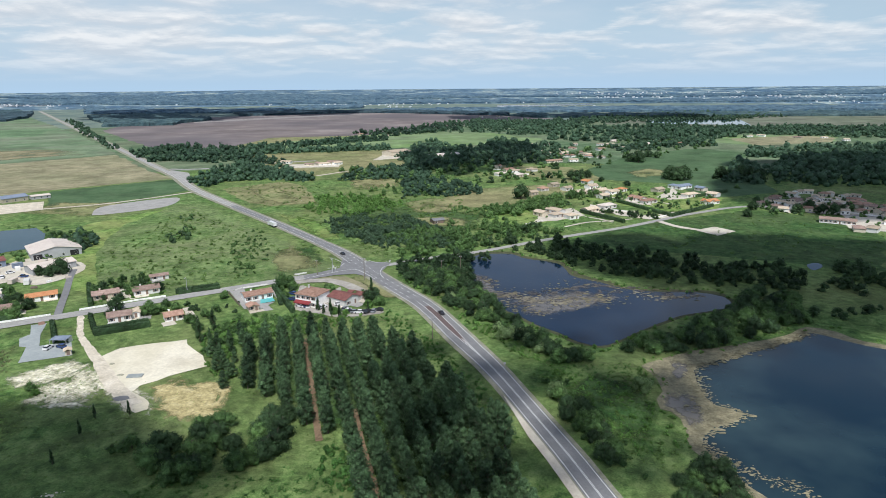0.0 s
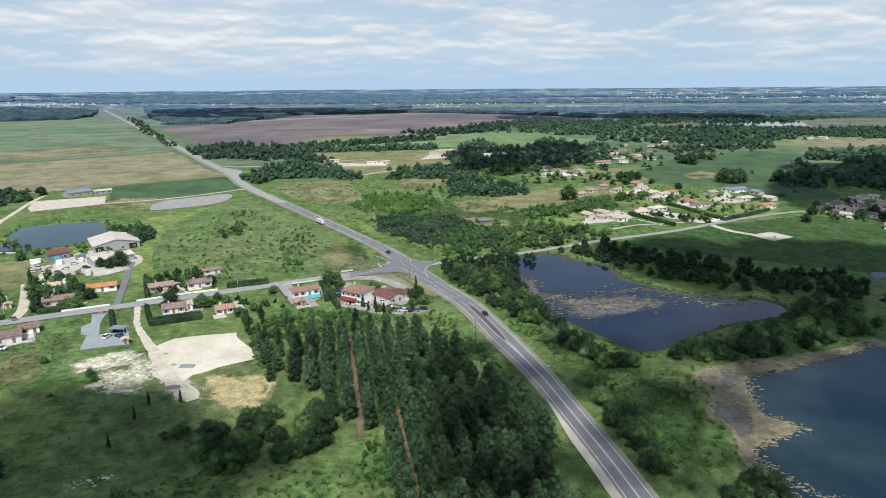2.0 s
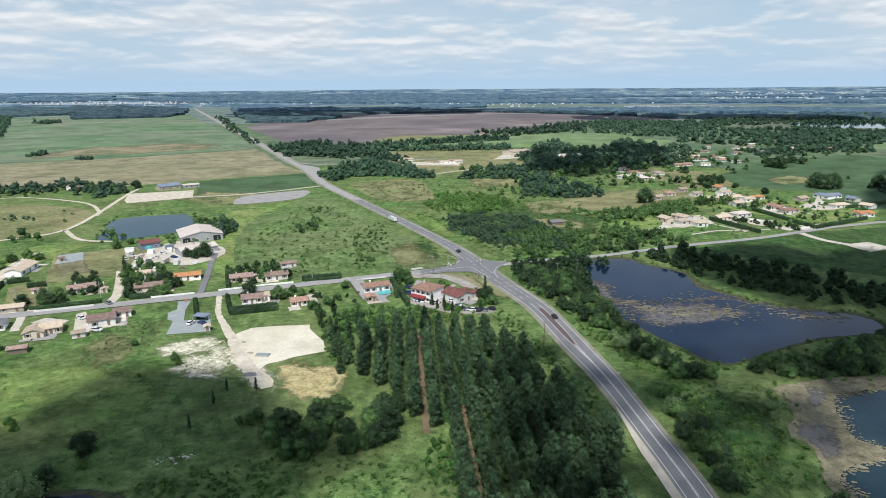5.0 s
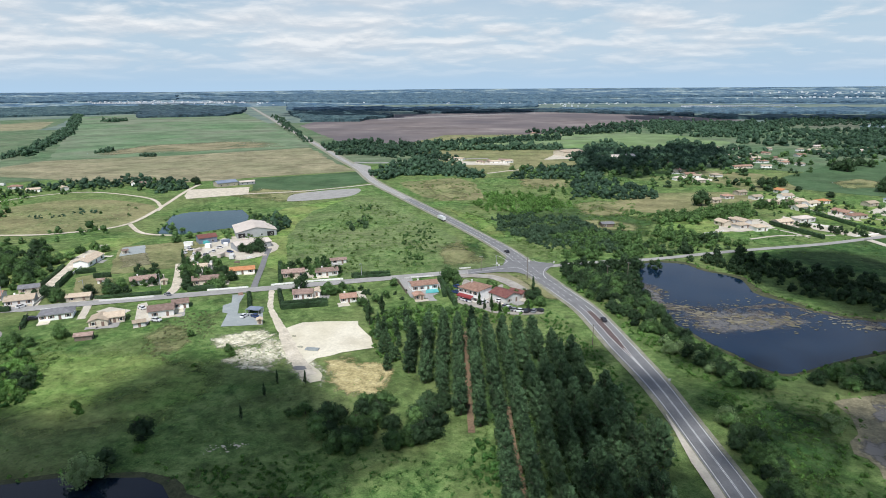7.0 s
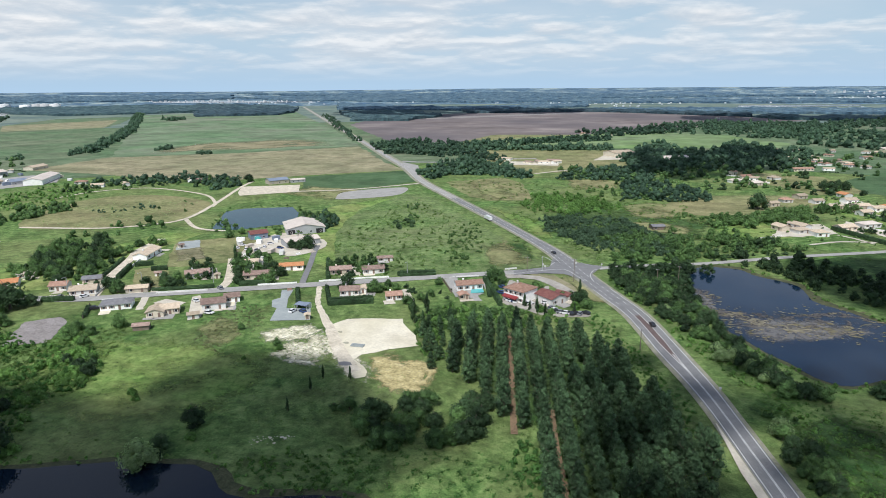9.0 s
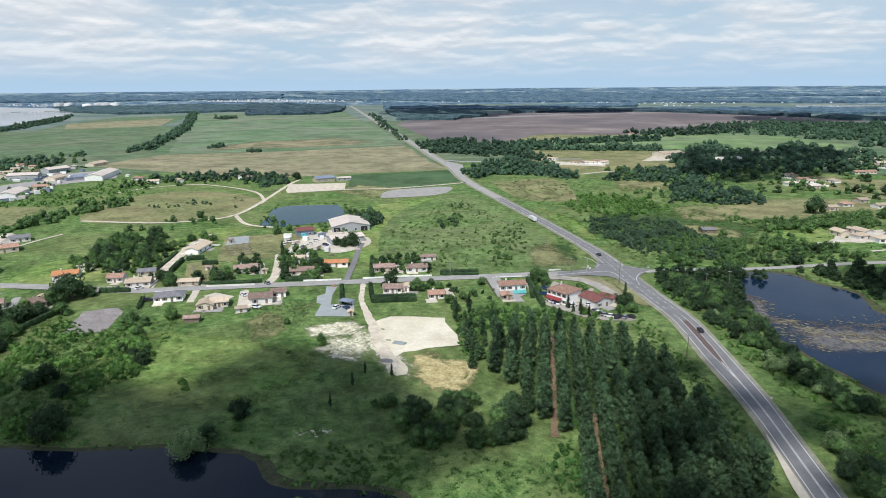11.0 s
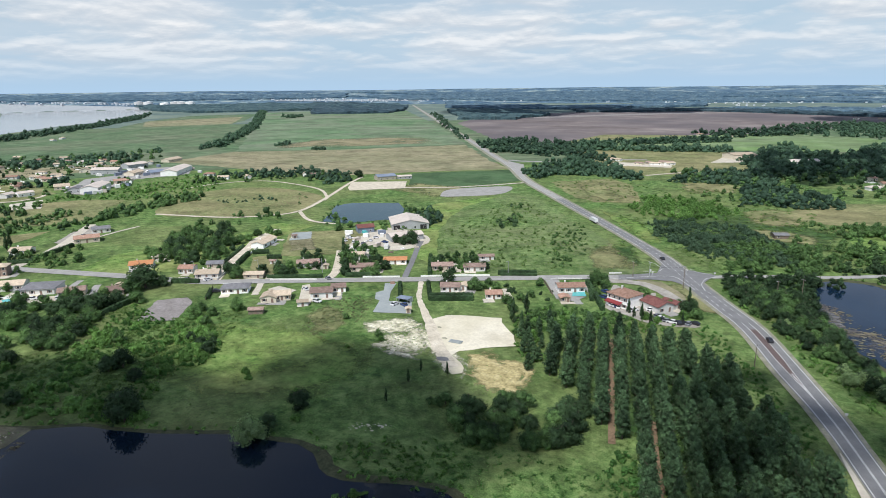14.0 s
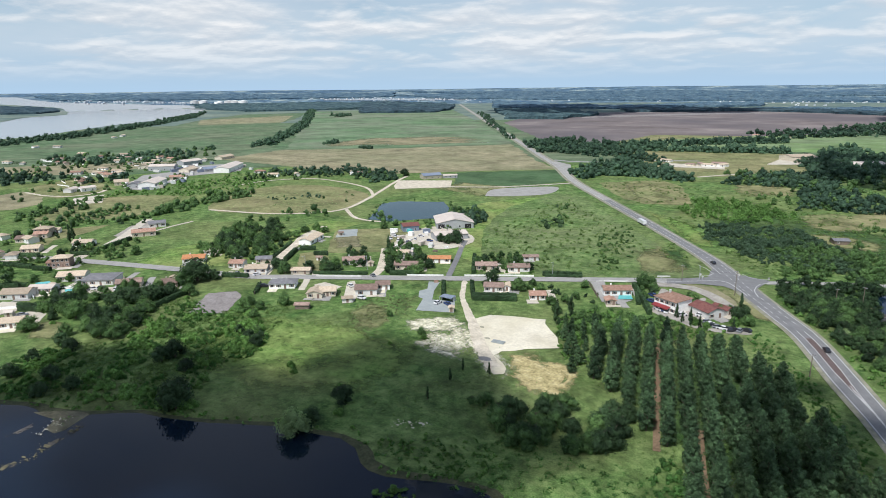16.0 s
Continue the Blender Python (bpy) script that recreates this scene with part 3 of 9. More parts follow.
LUMP = [crown(330 + i, lobes=2, leaves=4, leaf=5.0, width=60.0, low=-5.0, high=7.0, core=1.0) for i in range(5)]
TINY_TREE = [crown(290 + i, lobes=3, leaves=9, leaf=2.4, width=12.0, low=-1.0, high=8.0, core=1.0) for i in range(4)]


CLEAR = []


def on_road(x, y, room=0.8):
    """Whether a place lies on a road or lane."""
    return any(((pts - (x, y)) ** 2).sum(1).min() < (h + room) ** 2 for pts, h in CLEAR)


def growth(name, places, pattern, mat, label, category, seed=1, sizes=(0.7, 1.3), tall=(0.8, 1.2)):
    """Uncountable growth: many clumps joined into one mesh."""
    rng = np.random.default_rng(seed)
    vs, fs, n = [], [], 0
    near = pattern is not FAR_TREE and pattern is not TINY_TREE
    for x, y in places:
        if near and on_road(x, y):
            continue
        v, f = pattern[int(rng.integers(len(pattern)))]
        a, s = rng.uniform(0, 6.283), rng.uniform(*sizes)
        c, d = math.cos(a) * s, math.sin(a) * s
        q = np.stack([v[:, 0] * c - v[:, 1] * d + x, v[:, 0] * d + v[:, 1] * c + y, v[:, 2] * s * rng.uniform(*tall) + rise(x, y)], 1)
        vs.append(q)
        fs += [tuple(k + n for k in t) for t in f]
        n += len(v)
    if not vs:
        return None
    return tagged(new(name, mesh_of(name, np.concatenate(vs).tolist(), fs, mat, True)), label, category, kind="stuff")


def along(a, b, step, rng, wide=1.0):
    a, b = Vector(a), Vector(b)
    n = max(1, int((b - a).length / step))
    return [tuple(a.lerp(b, (i + rng.uniform(0.1, 0.9)) / n) + Vector((rng.uniform(-wide, wide), rng.uniform(-wide, wide)))) for i in range(n)]


# ---- the land ----
def make_ground():
    rings = [0, 20, 60, 120, 200, 320, 500, 800, 1200, 1800, 2400, 3400]
    seg = 96
    vs = [(0, 0, 0)] + [(r * math.sin(2 * math.pi * k / seg), r * math.cos(2 * math.pi * k / seg), 0) for r in rings[1:] for k in range(seg)]
    fs = [(0, 1 + (k + 1) % seg, 1 + k) for k in range(seg)]
    for i in range(len(rings) - 2):
        for k in range(seg):
            a, b = 1 + i * seg + k, 1 + i * seg + (k + 1) % seg
            fs.append((a, b, b + seg, a + seg))
    tagged(new("ground", mesh_of("ground", vs, fs, GRASS)), "flat rough green grassland of the plain", "ground", kind="structure")
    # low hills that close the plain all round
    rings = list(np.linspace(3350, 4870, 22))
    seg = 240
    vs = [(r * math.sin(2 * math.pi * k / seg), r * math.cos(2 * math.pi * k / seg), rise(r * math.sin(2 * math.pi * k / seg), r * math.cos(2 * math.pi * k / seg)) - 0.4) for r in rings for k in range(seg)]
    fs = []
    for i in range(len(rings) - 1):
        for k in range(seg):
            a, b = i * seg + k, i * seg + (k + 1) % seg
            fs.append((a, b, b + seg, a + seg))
    tagged(new("backdrop", mesh_of("backdrop", vs, fs, DISTANCE, True)), "distant low wooded hills, blue haze painted into their colour", "hills", kind="structure")


# the hills' blue is air haze painted into their land colours
DISTANCE = surface("haze_painted_hills", [(0.39, (0.048, 0.10, 0.16)), (0.47, (0.085, 0.15, 0.21)), (0.54, (0.155, 0.23, 0.265)), (0.62, (0.31, 0.37, 0.355))], 0.0085, (0.04, 0.6), big=(0.0022, (0.09, 0.15, 0.2), 0.45))
# grass colour shifted part of the way to distance haze
PLAIN = grassy("haze_tinted_plain_grass", (0.066, 0.126, 0.050), (0.110, 0.180, 0.074), (0.158, 0.218, 0.103), (0.198, 0.206, 0.114), 0.6, 0.008, 0.5, 0.06)
# meadow green greyed and blued, haze as part of the colour
HAZE_LAND = surface("haze_painted_meadow", [(0.38, (0.10, 0.15, 0.135)), (0.5, (0.14, 0.19, 0.16)), (0.62, (0.20, 0.235, 0.19))], 0.006, (0.03, 0.2))
make_ground()

sheet("far_plain", [(r * math.sin(a), r * math.cos(a)) for r, s in ((3395, 1), (1750, -1)) for a in [s * math.pi * k / 48 for k in range(-24, 25)]], HAZE_LAND, 0.04, "far meadows of the plain, haze painted into their green", "field")
sheet("plain", [(r * math.sin(a), r * math.cos(a)) for r, s in ((1752, 1), (760, -1)) for a in [s * math.pi * k / 48 for k in range(-24, 25)]], PLAIN, 0.045, "grassland of the plain beyond the village", "field")
sheet("field_1", [(-1827, 1790), (-1716, 1947), (-1420, 2169), (-756, 1302), (-475, 901), (-596, 751), (-735, 658)], CROP, 0.10, "wide field of young pale green crop", "field", 0.0, 6)
patch("field_39", [(-739, 676), (-800, 784), (-786, 889), (-694, 980), (-596, 1028), (-483, 897), (-602, 758)], TAN, 0.135, "sparse tan part of the young crop", "field")
sheet("field_40", [(-715, 1807), (-295, 2304), (-280, 2193), (-677, 1712)], ASH, 0.13, "pale strip at the ploughed field's edge", "field")
sheet("field_2", [(-711, 514), (-727, 642), (-590, 744), (-465, 883), (-333, 700), (-279, 638), (-346, 584), (-413, 519), (-516, 504), (-642, 509)], HAY, 0.12, "mown hay field, dry tan grass with green streaks", "field", 0.0, 6)
sheet("field_3", [(-360, 560), (-277, 633), (-232, 567), (-246.9, 532.7), (-306.3, 467.0)], CROP_DARK, 0.10, "strip of darker green grassland", "field", 0.0, 3)
sheet("field_4", [(-1259, 935), (-1258, 1079), (-1422, 1308), (-1767, 1698), (-1894, 1498), (-1701, 1194), (-1449, 918), (-1213, 646), (-1066, 442), (-957, 395), (-910, 526), (-838, 646), (-883, 742)], PLAIN, 0.10, "long green pasture beside the tree line", "field", 0.0, 8)
sheet("field_5", [(-1678, 1168), (-1632, 1502), (-1334, 1184), (-1445, 996)], HAY, 0.14, "narrow strip of dry stubble", "field", 0.0, 6)
sheet("field_6", [(-873, 322), (-787, 415), (-731, 481), (-704, 370), (-769, 281)], HAY, 0.12, "brownish dry field behind the houses", "field", 0.0, 5)
sheet("field_7", [(-634, 212), (-640, 250), (-603, 253), (-555, 228), (-548.1, 203.9), (-560.9, 185.6)], HAY, 0.10, "patch of reddish dry ground", "field", 0.0, 3)
sheet("field_8", [(-489.3, 193.1), (-523.5, 229.8), (-540.0, 274.0), (-524.3, 298.1), (-489.4, 310.7), (-466.2, 281.6), (-437.1, 251.2), (-446.8, 223.4), (-462.0, 205.0)], DRY, 0.12, "olive meadow between hedges", "field", 0.0, 4)
sheet("field_45", [(-396.9, 154.5), (-408.0, 173.3), (-414.6, 199.4), (-424.8, 215.9), (-436.6, 190.4), (-426.2, 168.8)], DRY, 0.12, "olive strip of pasture behind houses", "field", 0.0, 4)
sheet("field_46", [(-614.7, 246.9), (-572.4, 248.0), (-564.9, 277.2), (-582.0, 304.4), (-650.0, 322.4), (-686.3, 308.2), (-657.6, 262.2)], DRY, 0.11, "dry yellow-green lot with tracks", "field", 0.0, 4)
sheet("field_9", [(-411.7, 285.6), (-447.6, 328.4), (-462, 384), (-430.1, 418.3), (-365.8, 410.4), (-338.6, 386.5), (-321.7, 334.5), (-359.5, 301.7)], DRY, 0.14, "round dry meadow inside a looping path", "field", 12.0)
sheet("field_10", [(-329.3, 199.3), (-306.0, 264.8), (-307.4, 305.0), (-278.9, 311.5), (-275.6, 265.2), (-282.7, 243.9), (-265.4, 197.4), (-303.7, 163.7), (-314.5, 166.8)], LAWN, 0.08, "fresh green meadow behind the houses", "field", 0.0, 3)
sheet("field_11", [(-244.6, 241.1), (-279.8, 288.4), (-243.1, 312.7), (-222.7, 297.5), (-215.9, 258.9)], DRY, 0.13, "worn olive paddock", "field", 0.0, 3)
patch("field_43", [(-245.0, 243.8), (-268.5, 272.9), (-257.4, 287.0), (-229.9, 260.6)], HAY_SOFT, 0.16, "dry tan part of the paddock", "field")
sheet("yard_19", [(-264.1, 270.3), (-276.5, 286.5), (-268.2, 295.4), (-255.7, 280.8)], CONCRETE, 0.17, "pale grey levelled rectangle in the paddock", "yard", 0.0, 0.8)
sheet("field_12", [(-149.7, 250.7), (-193.8, 333.4), (-211.2, 374.5), (-218.9, 417.0), (-215.5, 465.6), (-217.0, 526.6), (-168.5, 458.0), (-120.9, 393.2), (-74.4, 334.4), (-54.7, 308.0), (-64.8, 295.3), (-81.7, 288.9), (-121.4, 265.1)], MEADOW, 0.08, "bright green scrubby meadow", "field", 0.0, 4)
patch("field_44", [(-352.6, 461.0), (-330.6, 509.9), (-264.7, 515.8), (-226.7, 497.1), (-234.9, 437.4), (-275.0, 436.4)], DRY_SOFT, 0.11, "olive pasture round the farm pond", "field")
patch("field_13", [(-103.4, 338.9), (-90.0, 359.4), (-56.4, 310.3), (-65.2, 297.1), (-84.6, 289.3)], DRY_SOFT, 0.13, "dry grass by the crossroads", "field")
sheet("field_14", [(-770, 1416), (-909, 1938), (-692, 2128), (-178, 2417), (129, 2110), (330, 1809), (131, 1659), (-44, 1315), (-228, 1130), (-288, 1013), (-339, 960), (-461, 989)], PLOUGH, 0.10, "huge ploughed field of reddish brown soil", "field", 0.0, 8)
sheet("field_15", [(-340, 979), (-230, 1143), (-45, 1332), (99, 1250), (178, 1103), (145, 1016), (-72, 956), (-256, 928)], CROP_BRIGHT, 0.14, "band of bright light green crop", "field", 0.0, 7)
sheet("field_16", [(-291, 832), (-249, 902), (-78, 922), (-29, 848), (-42, 724), (-133, 649), (-204, 709)], DRY, 0.12, "pasture of the farm, pale green", "field", 0.0, 5)
sheet("field_17", [(162, 686), (255, 827), (371, 911), (418, 836), (333, 716), (292, 527), (220.3, 496.8), (213, 580), (156, 608)], CROP_DARK, 0.12, "deep green field beside the village", "field", 0.0, 4)
sheet("field_18", [(59, 734), (147, 707), (161, 608), (117.1, 584.6), (72, 668)], DRY, 0.16, "brown fallow strip", "field", 0.0, 4)
sheet("field_19", [(0.8, 506.7), (8.5, 546.8), (45.1, 561.0), (94.1, 575.3), (113.8, 541.7), (96.5, 502.4), (65.4, 478.4), (33.3, 465.7), (5.1, 471.5)], DRY, 0.12, "dry pale meadow with a lone tree", "field", 0.0, 5)
sheet("field_20", [(77.3, 361.1), (127.1, 401.9), (229.2, 448.6), (266.8, 420.5), (268.5, 361.9), (219.8, 292.2), (190.2, 303.0), (151.5, 320.5), (102.1, 340.1)], ROUGH, 0.08, "grass field between ponds and village", "field", 0.0, 4)
sheet("field_21", [(527, 1146), (728, 1152), (642, 1013), (480, 947), (438, 1010)], CROP_BRIGHT, 0.14, "light green far field", "field", 0.0, 8)
sheet("field_22", [(417, 1731), (914, 1965), (1358, 1923), (1450, 1756), (1140, 1376), (964, 1358), (519, 1376), (396, 1475)], MARSH, 0.10, "far marshland pasture", "field", 0.0, 12)
sheet("field_23", [(-206, 567), (-159, 610), (-130.3, 579.9), (-102.0, 490.6), (-135.6, 479.8), (-157.5, 493.0)], DRY, 0.10, "grassland with small trees", "field", 0.0, 4)
patch("field_24", [(-81.8, 300.5), (-103.2, 346.6), (-76.1, 359.1), (-54.6, 310.0), (-73.8, 290.6)], ROUGH_SOFT, 0.12, "rough grass at the junction", "field")
patch("field_25", [(41.0, 158.0), (37.0, 176.0), (46.0, 188.0), (60.0, 184.0), (65.0, 170.0), (61.0, 150.0), (52.0, 135.0), (45.0, 143.0)], ROUGH_SOFT, 0.06, "bright grass between road and pond", "field")
patch("field_28", [(-102, 623), (-73, 646), (-36, 627), (-35.8, 568.3), (-67.2, 544.3), (-88.9, 561.1)], DRY_SOFT, 0.12, "open dry meadow between hedges", "field")
patch("field_29", [(-38.6, 498.0), (-11.3, 523.9), (17.3, 506.0), (14.5, 448.7), (-5.5, 433.1), (-30.9, 450.6)], DRY_SOFT, 0.11, "tan meadow behind the scrub", "field")
patch("field_30", [(-25.8, 433.9), (-1.5, 441.0), (23.2, 424.1), (21.1, 398.9), (-5.1, 396.5), (-22.5, 407.4)], DRY_SOFT, 0.13, "dry clearing round a cabin", "field")
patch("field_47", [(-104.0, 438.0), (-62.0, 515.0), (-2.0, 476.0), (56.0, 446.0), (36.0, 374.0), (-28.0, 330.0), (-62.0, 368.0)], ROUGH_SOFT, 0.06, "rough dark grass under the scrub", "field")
sheet("field_31", [(-323, 1178), (-157, 1217), (-196, 967), (-322, 924), (-335, 1017)], DRY, 0.13, "pale stubble strip along the trees", "field", 0.0, 5)
patch("field_32", [(-135.6, 463.6), (-91.3, 436.4), (-61.2, 373.0), (-47.1, 344.8), (-60.3, 345.2), (-88.7, 386.3)], LAWN_SOFT, 0.07, "fresh grass along the road", "field")
patch("field_33", [(-196, 583), (-171, 611), (-133.5, 547.5), (-101.0, 485.6), (-113.8, 462.7), (-148.2, 492.6)], DRY_SOFT, 0.14, "dry pasture with young trees", "field")
sheet("field_34", [(28.4, 456.9), (50.6, 464.9), (94.5, 467.7), (106.7, 445.0), (67.5, 407.7), (35.8, 395.0)], LAWN, 0.09, "lawns of the village gardens", "field", 0.0, 3)
sheet("field_35", [(122.5, 584.3), (153.5, 539.8), (198.4, 525.6), (231.7, 501.6), (206.3, 453.9), (165.7, 446.9), (131.5, 475.6), (111.6, 507.1)], LAWN, 0.09, "lawns between village houses", "field", 0.0, 3)
sheet("field_36", [(494, 1072), (654, 1132), (682, 1078), (621, 993), (480, 947)], HAY, 0.17, "tan stubble field far off", "field", 0.0, 6)
patch("field_37", [(-271.2, 97.9), (-265.5, 107.5), (-250.9, 109.4), (-237.8, 98.8), (-249.4, 88.2)], DRY_SOFT, 0.1, "sun-dried lawn behind the gardens", "field")
sheet("field_38", [(-254.3, 231.0), (-249.7, 239.6), (-235.9, 235.4), (-218.5, 214.6), (-230.8, 206.9)], DRY, 0.17, "worn lawn inside hedges", "field", 0.0, 1)
patch("field_41", [(186, 657), (236, 702), (255, 681), (227, 620), (189, 607)], DRY_SOFT, 0.17, "dry tan corner of the green field", "field")
patch("field_26", [(-210.6, 116.2), (-221.9, 140.6), (-199.2, 163.0), (-163.9, 173.6), (-123.3, 172.0), (-93.7, 148.5), (-102.8, 125.9), (-117.6, 108.7), (-144.6, 98.8)], LAWN_SOFT, 0.06, "open grass field behind the houses", "field")
sheet("field_27", [(-236.6, 307.2), (-246.7, 417.1), (-204.9, 487.9), (-201.5, 348.1), (-157.9, 264.4)], LAWN, 0.05, "green paddock", "field", 0.0, 3)

# ---- water ----
sheet("water_1", [(10.6, 310.3), (20.6, 327.9), (36.4, 329.8), (44.5, 320.3), (60.7, 308.8), (62.6, 288.8), (73.7, 277.7), (84.1, 267.3), (100.3, 262.1), (112.9, 261.8), (123.1, 256.2), (118.7, 242.0), (94.0, 231.4), (70.8, 214.4), (55.3, 203.3), (43.6, 216.1), (30.7, 232.8), (21.0, 253.4), (15.5, 279.2)], POND_BLUE, 0.16, "dark blue pond with patches of algae", "pond", 4.0, 1.0)
sheet("shore_1", [(9.2, 313.5), (20.8, 331.5), (37.8, 334.6), (45.9, 323.6), (63.1, 312.0), (67.6, 292.5), (85.0, 270.6), (101.7, 266.1), (116.2, 264.9), (125.9, 259.2), (119.5, 241.3), (93.1, 229.0), (70.1, 212.3), (54.9, 201.4), (42.9, 214.4), (30.1, 230.9), (19.9, 252.0), (14.3, 277.5)], BANK, 0.10, "muddy bank round the pond", "bank", 4.0, 2.0)
sheet("shore_2", [(65.2, 186.6), (76.0, 193.5), (87.4, 197.9), (104.2, 204.3), (129.9, 214.3), (139.3, 219.7), (147.2, 215.0), (157.0, 202.3), (194.0, 172.4), (131.8, 98.9), (72.5, 105.6), (70.2, 119.5), (66.9, 126.1), (64.5, 134.8), (62.5, 139.8), (65.0, 147.9), (66.1, 154.3), (65.0, 157.7), (62.3, 159.0), (63.2, 165.3), (66.3, 170.9), (67.9, 179.2)], RIM, 0.10, "wide dried mud shore with stones", "bank", 4.0, 2.0)
sheet("water_2", [(82.1, 185.5), (96.9, 192.6), (106.9, 197.5), (125.9, 206.9), (136.9, 213.6), (154.4, 198.5), (190.4, 168.8), (132.3, 100.3), (81.4, 108.8), (73.5, 107.2), (73.0, 117.5), (70.3, 125.0), (68.5, 132.9), (67.3, 138.2), (66.5, 141.3), (68.8, 145.0), (73.6, 149.2), (80.1, 152.0), (84.1, 155.2), (81.7, 159.1), (77.7, 161.7), (78.7, 170.7), (79.9, 179.0)], POND_R, 0.14, "deep blue-green pond", "pond", 4.0, 1.5)
patch("shallows", [(65.4, 169.1), (72.4, 170.8), (76.3, 166.5), (76.2, 159.8), (70.4, 148.9), (66.7, 147.3), (66.9, 154.3), (65.1, 158.0), (63.6, 161.9)], SHALLOW_SOFT, 0.13, "brownish shallow water over mud", "water")
patch("shallows_2", [(76.0, 190.8), (81.7, 190.7), (79.7, 182.2), (73.4, 176.0), (72.3, 180.3)], SHALLOW_SOFT, 0.13, "shallow muddy pool on the shore", "water")
sheet("shore_3", [(-261.8, 35.5), (-217.9, 59.5), (-205.8, 64.0), (-191.2, 70.2), (-177.1, 74.6), (-166.2, 82.0), (-151.1, 88.4), (-134.9, 95.3), (-123.3, 101.4), (-112.5, 103.6), (-105.0, 107.1), (-97.3, 106.6), (-90.3, 102.1), (-83.3, 101.2), (-73.9, 104.4), (-64.6, 107.3), (-55.4, 106.8), (-50.6, 88.4), (-81.2, 50.8), (-148.3, 14.0)], BANK, 0.10, "muddy edge of the near pond", "bank", 4.0, 1.5)
sheet("water_3", [(-256.6, 34.5), (-214.5, 58.4), (-202.6, 62.8), (-191.1, 67.1), (-179.3, 67.9), (-174.4, 73.3), (-164.4, 81.0), (-149.2, 87.1), (-133.2, 93.9), (-121.8, 99.9), (-111.0, 102.2), (-104.4, 104.9), (-98.6, 103.6), (-92.5, 99.3), (-84.2, 97.9), (-73.7, 101.9), (-64.7, 104.8), (-56.6, 103.7), (-53.3, 88.5), (-83.2, 52.3), (-152.0, 14.8)], POND, 0.16, "dark blue pond in cloud shade", "pond", 4.0, 1.2)
sheet("water_4", [(-282.2, 322.5), (-300.2, 352.5), (-313.0, 374.8), (-307.9, 389.5), (-274.3, 406.5), (-254.7, 385.0), (-237.6, 356.2), (-252.1, 340.7), (-264.5, 324.5)], FARM_WATER, 0.16, "grey-blue farm pond", "pond", 0.0, 1.5)
sheet("water_5", [(-1182, 130), (-1371, 345), (-1398, 524), (-1399, 585), (-1528, 724), (-1671, 896), (-1828, 1142), (-2094, 1425), (-2559, 1819), (-2776, 1984), (-2950, 1980), (-3321, 1797), (-3588, 1639), (-3828, 1633), (-4116, 1669), (-4525, 1189), (-4166, 357)], RIVER, 0.25, "broad pale muddy estuary", "river")
# island ground takes the same haze-tinted meadow colour
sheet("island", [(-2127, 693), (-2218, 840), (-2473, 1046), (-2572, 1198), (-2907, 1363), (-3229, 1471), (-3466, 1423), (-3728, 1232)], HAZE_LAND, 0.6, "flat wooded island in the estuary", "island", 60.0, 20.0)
sheet("water_6", [(187.4, 304.2), (194.9, 307.1), (193.0, 299.9), (184.5, 294.1)], POND, 0.14, "small pond among trees", "pond", 3.0)
sheet("water_7", [(525, 1629), (683, 1818), (795, 1673), (708, 1433), (603, 1492), (485, 1463)], FARM_WATER, 0.16, "flooded marsh", "pond")
patch("shallows_3", [(13.9, 298.2), (21.5, 284.0), (25.4, 261.4), (23.3, 242.6), (17.9, 261.4)], SHALLOW_SOFT, 0.18, "lilac-grey shallows among floating weed", "water")
patch("shallows_4", [(25.6, 255.3), (40.0, 261.3), (64.0, 267.4), (83.8, 256.4), (68.2, 243.7), (45.2, 233.3), (31.2, 230.9)], SHALLOW_SOFT, 0.184, "lilac-grey shallows among floating weed", "water")
sheet("algae_1", [(21.1, 260.9), (37.1, 263.7), (56.4, 271.3), (73.3, 276.0), (81.5, 267.4), (76.2, 257.3), (61.3, 246.7), (50.0, 250.5), (37.3, 247.3), (25.7, 251.1)], ALGAE_MAT, 0.20, "brown floating algae mat on the pond", "algae", 2.0, 2.5)
sheet("algae_2", [(14.8, 288.3), (23.5, 286.2), (24.9, 270.5), (19.8, 264.1)], ALGAE_MAT, 0.20, "algae at the pond's edge", "algae", 2.0, 1.5)
sheet("algae_3", [(85.0, 270.6), (101.4, 265.3), (112.3, 260.3), (102.0, 253.0), (91.8, 259.2)], ALGAE_MAT, 0.20, "algae along the bank", "algae", 2.0, 1.5)

# ---- roads ----
VERGE = surface("dusty_verge", [(0.3, (0.20, 0.20, 0.14)), (0.7, (0.33, 0.32, 0.25))], 0.2, (1.0, 0.25))
MAIN = smooth_line([(60, -400), (52, 0), (44, 80), (33.7, 126.5), (26.6, 152), (16.6, 185), (6.6, 211), (-7, 246), (-19, 267), (-33, 291), (-54, 330), (-73, 358), (-110, 408)] + [(-160.5, 473.8), (-229, 565), (-286, 658), (-355, 756), (-456, 902), (-914, 1555), (-1794, 2814)] + [(-1800, 2810)], 5.0)

CLEAR.append((np.array([tuple(p) for p in MAIN if p.length < 900]), 6.4))


def half(p):
    """Half width of the main road: broader where turning lanes open at the crossroads."""
    d = abs(p.y - 268)
    return 3.4 + 1.1 * max(0.0, min(1.0, (95 - d) / 40))


road = tagged(new("road", ribbon_mesh("road", MAIN, [lambda p: -half(p), half], ASPHALT, 0.30)), "two-lane country road of grey asphalt", "road", kind="structure")
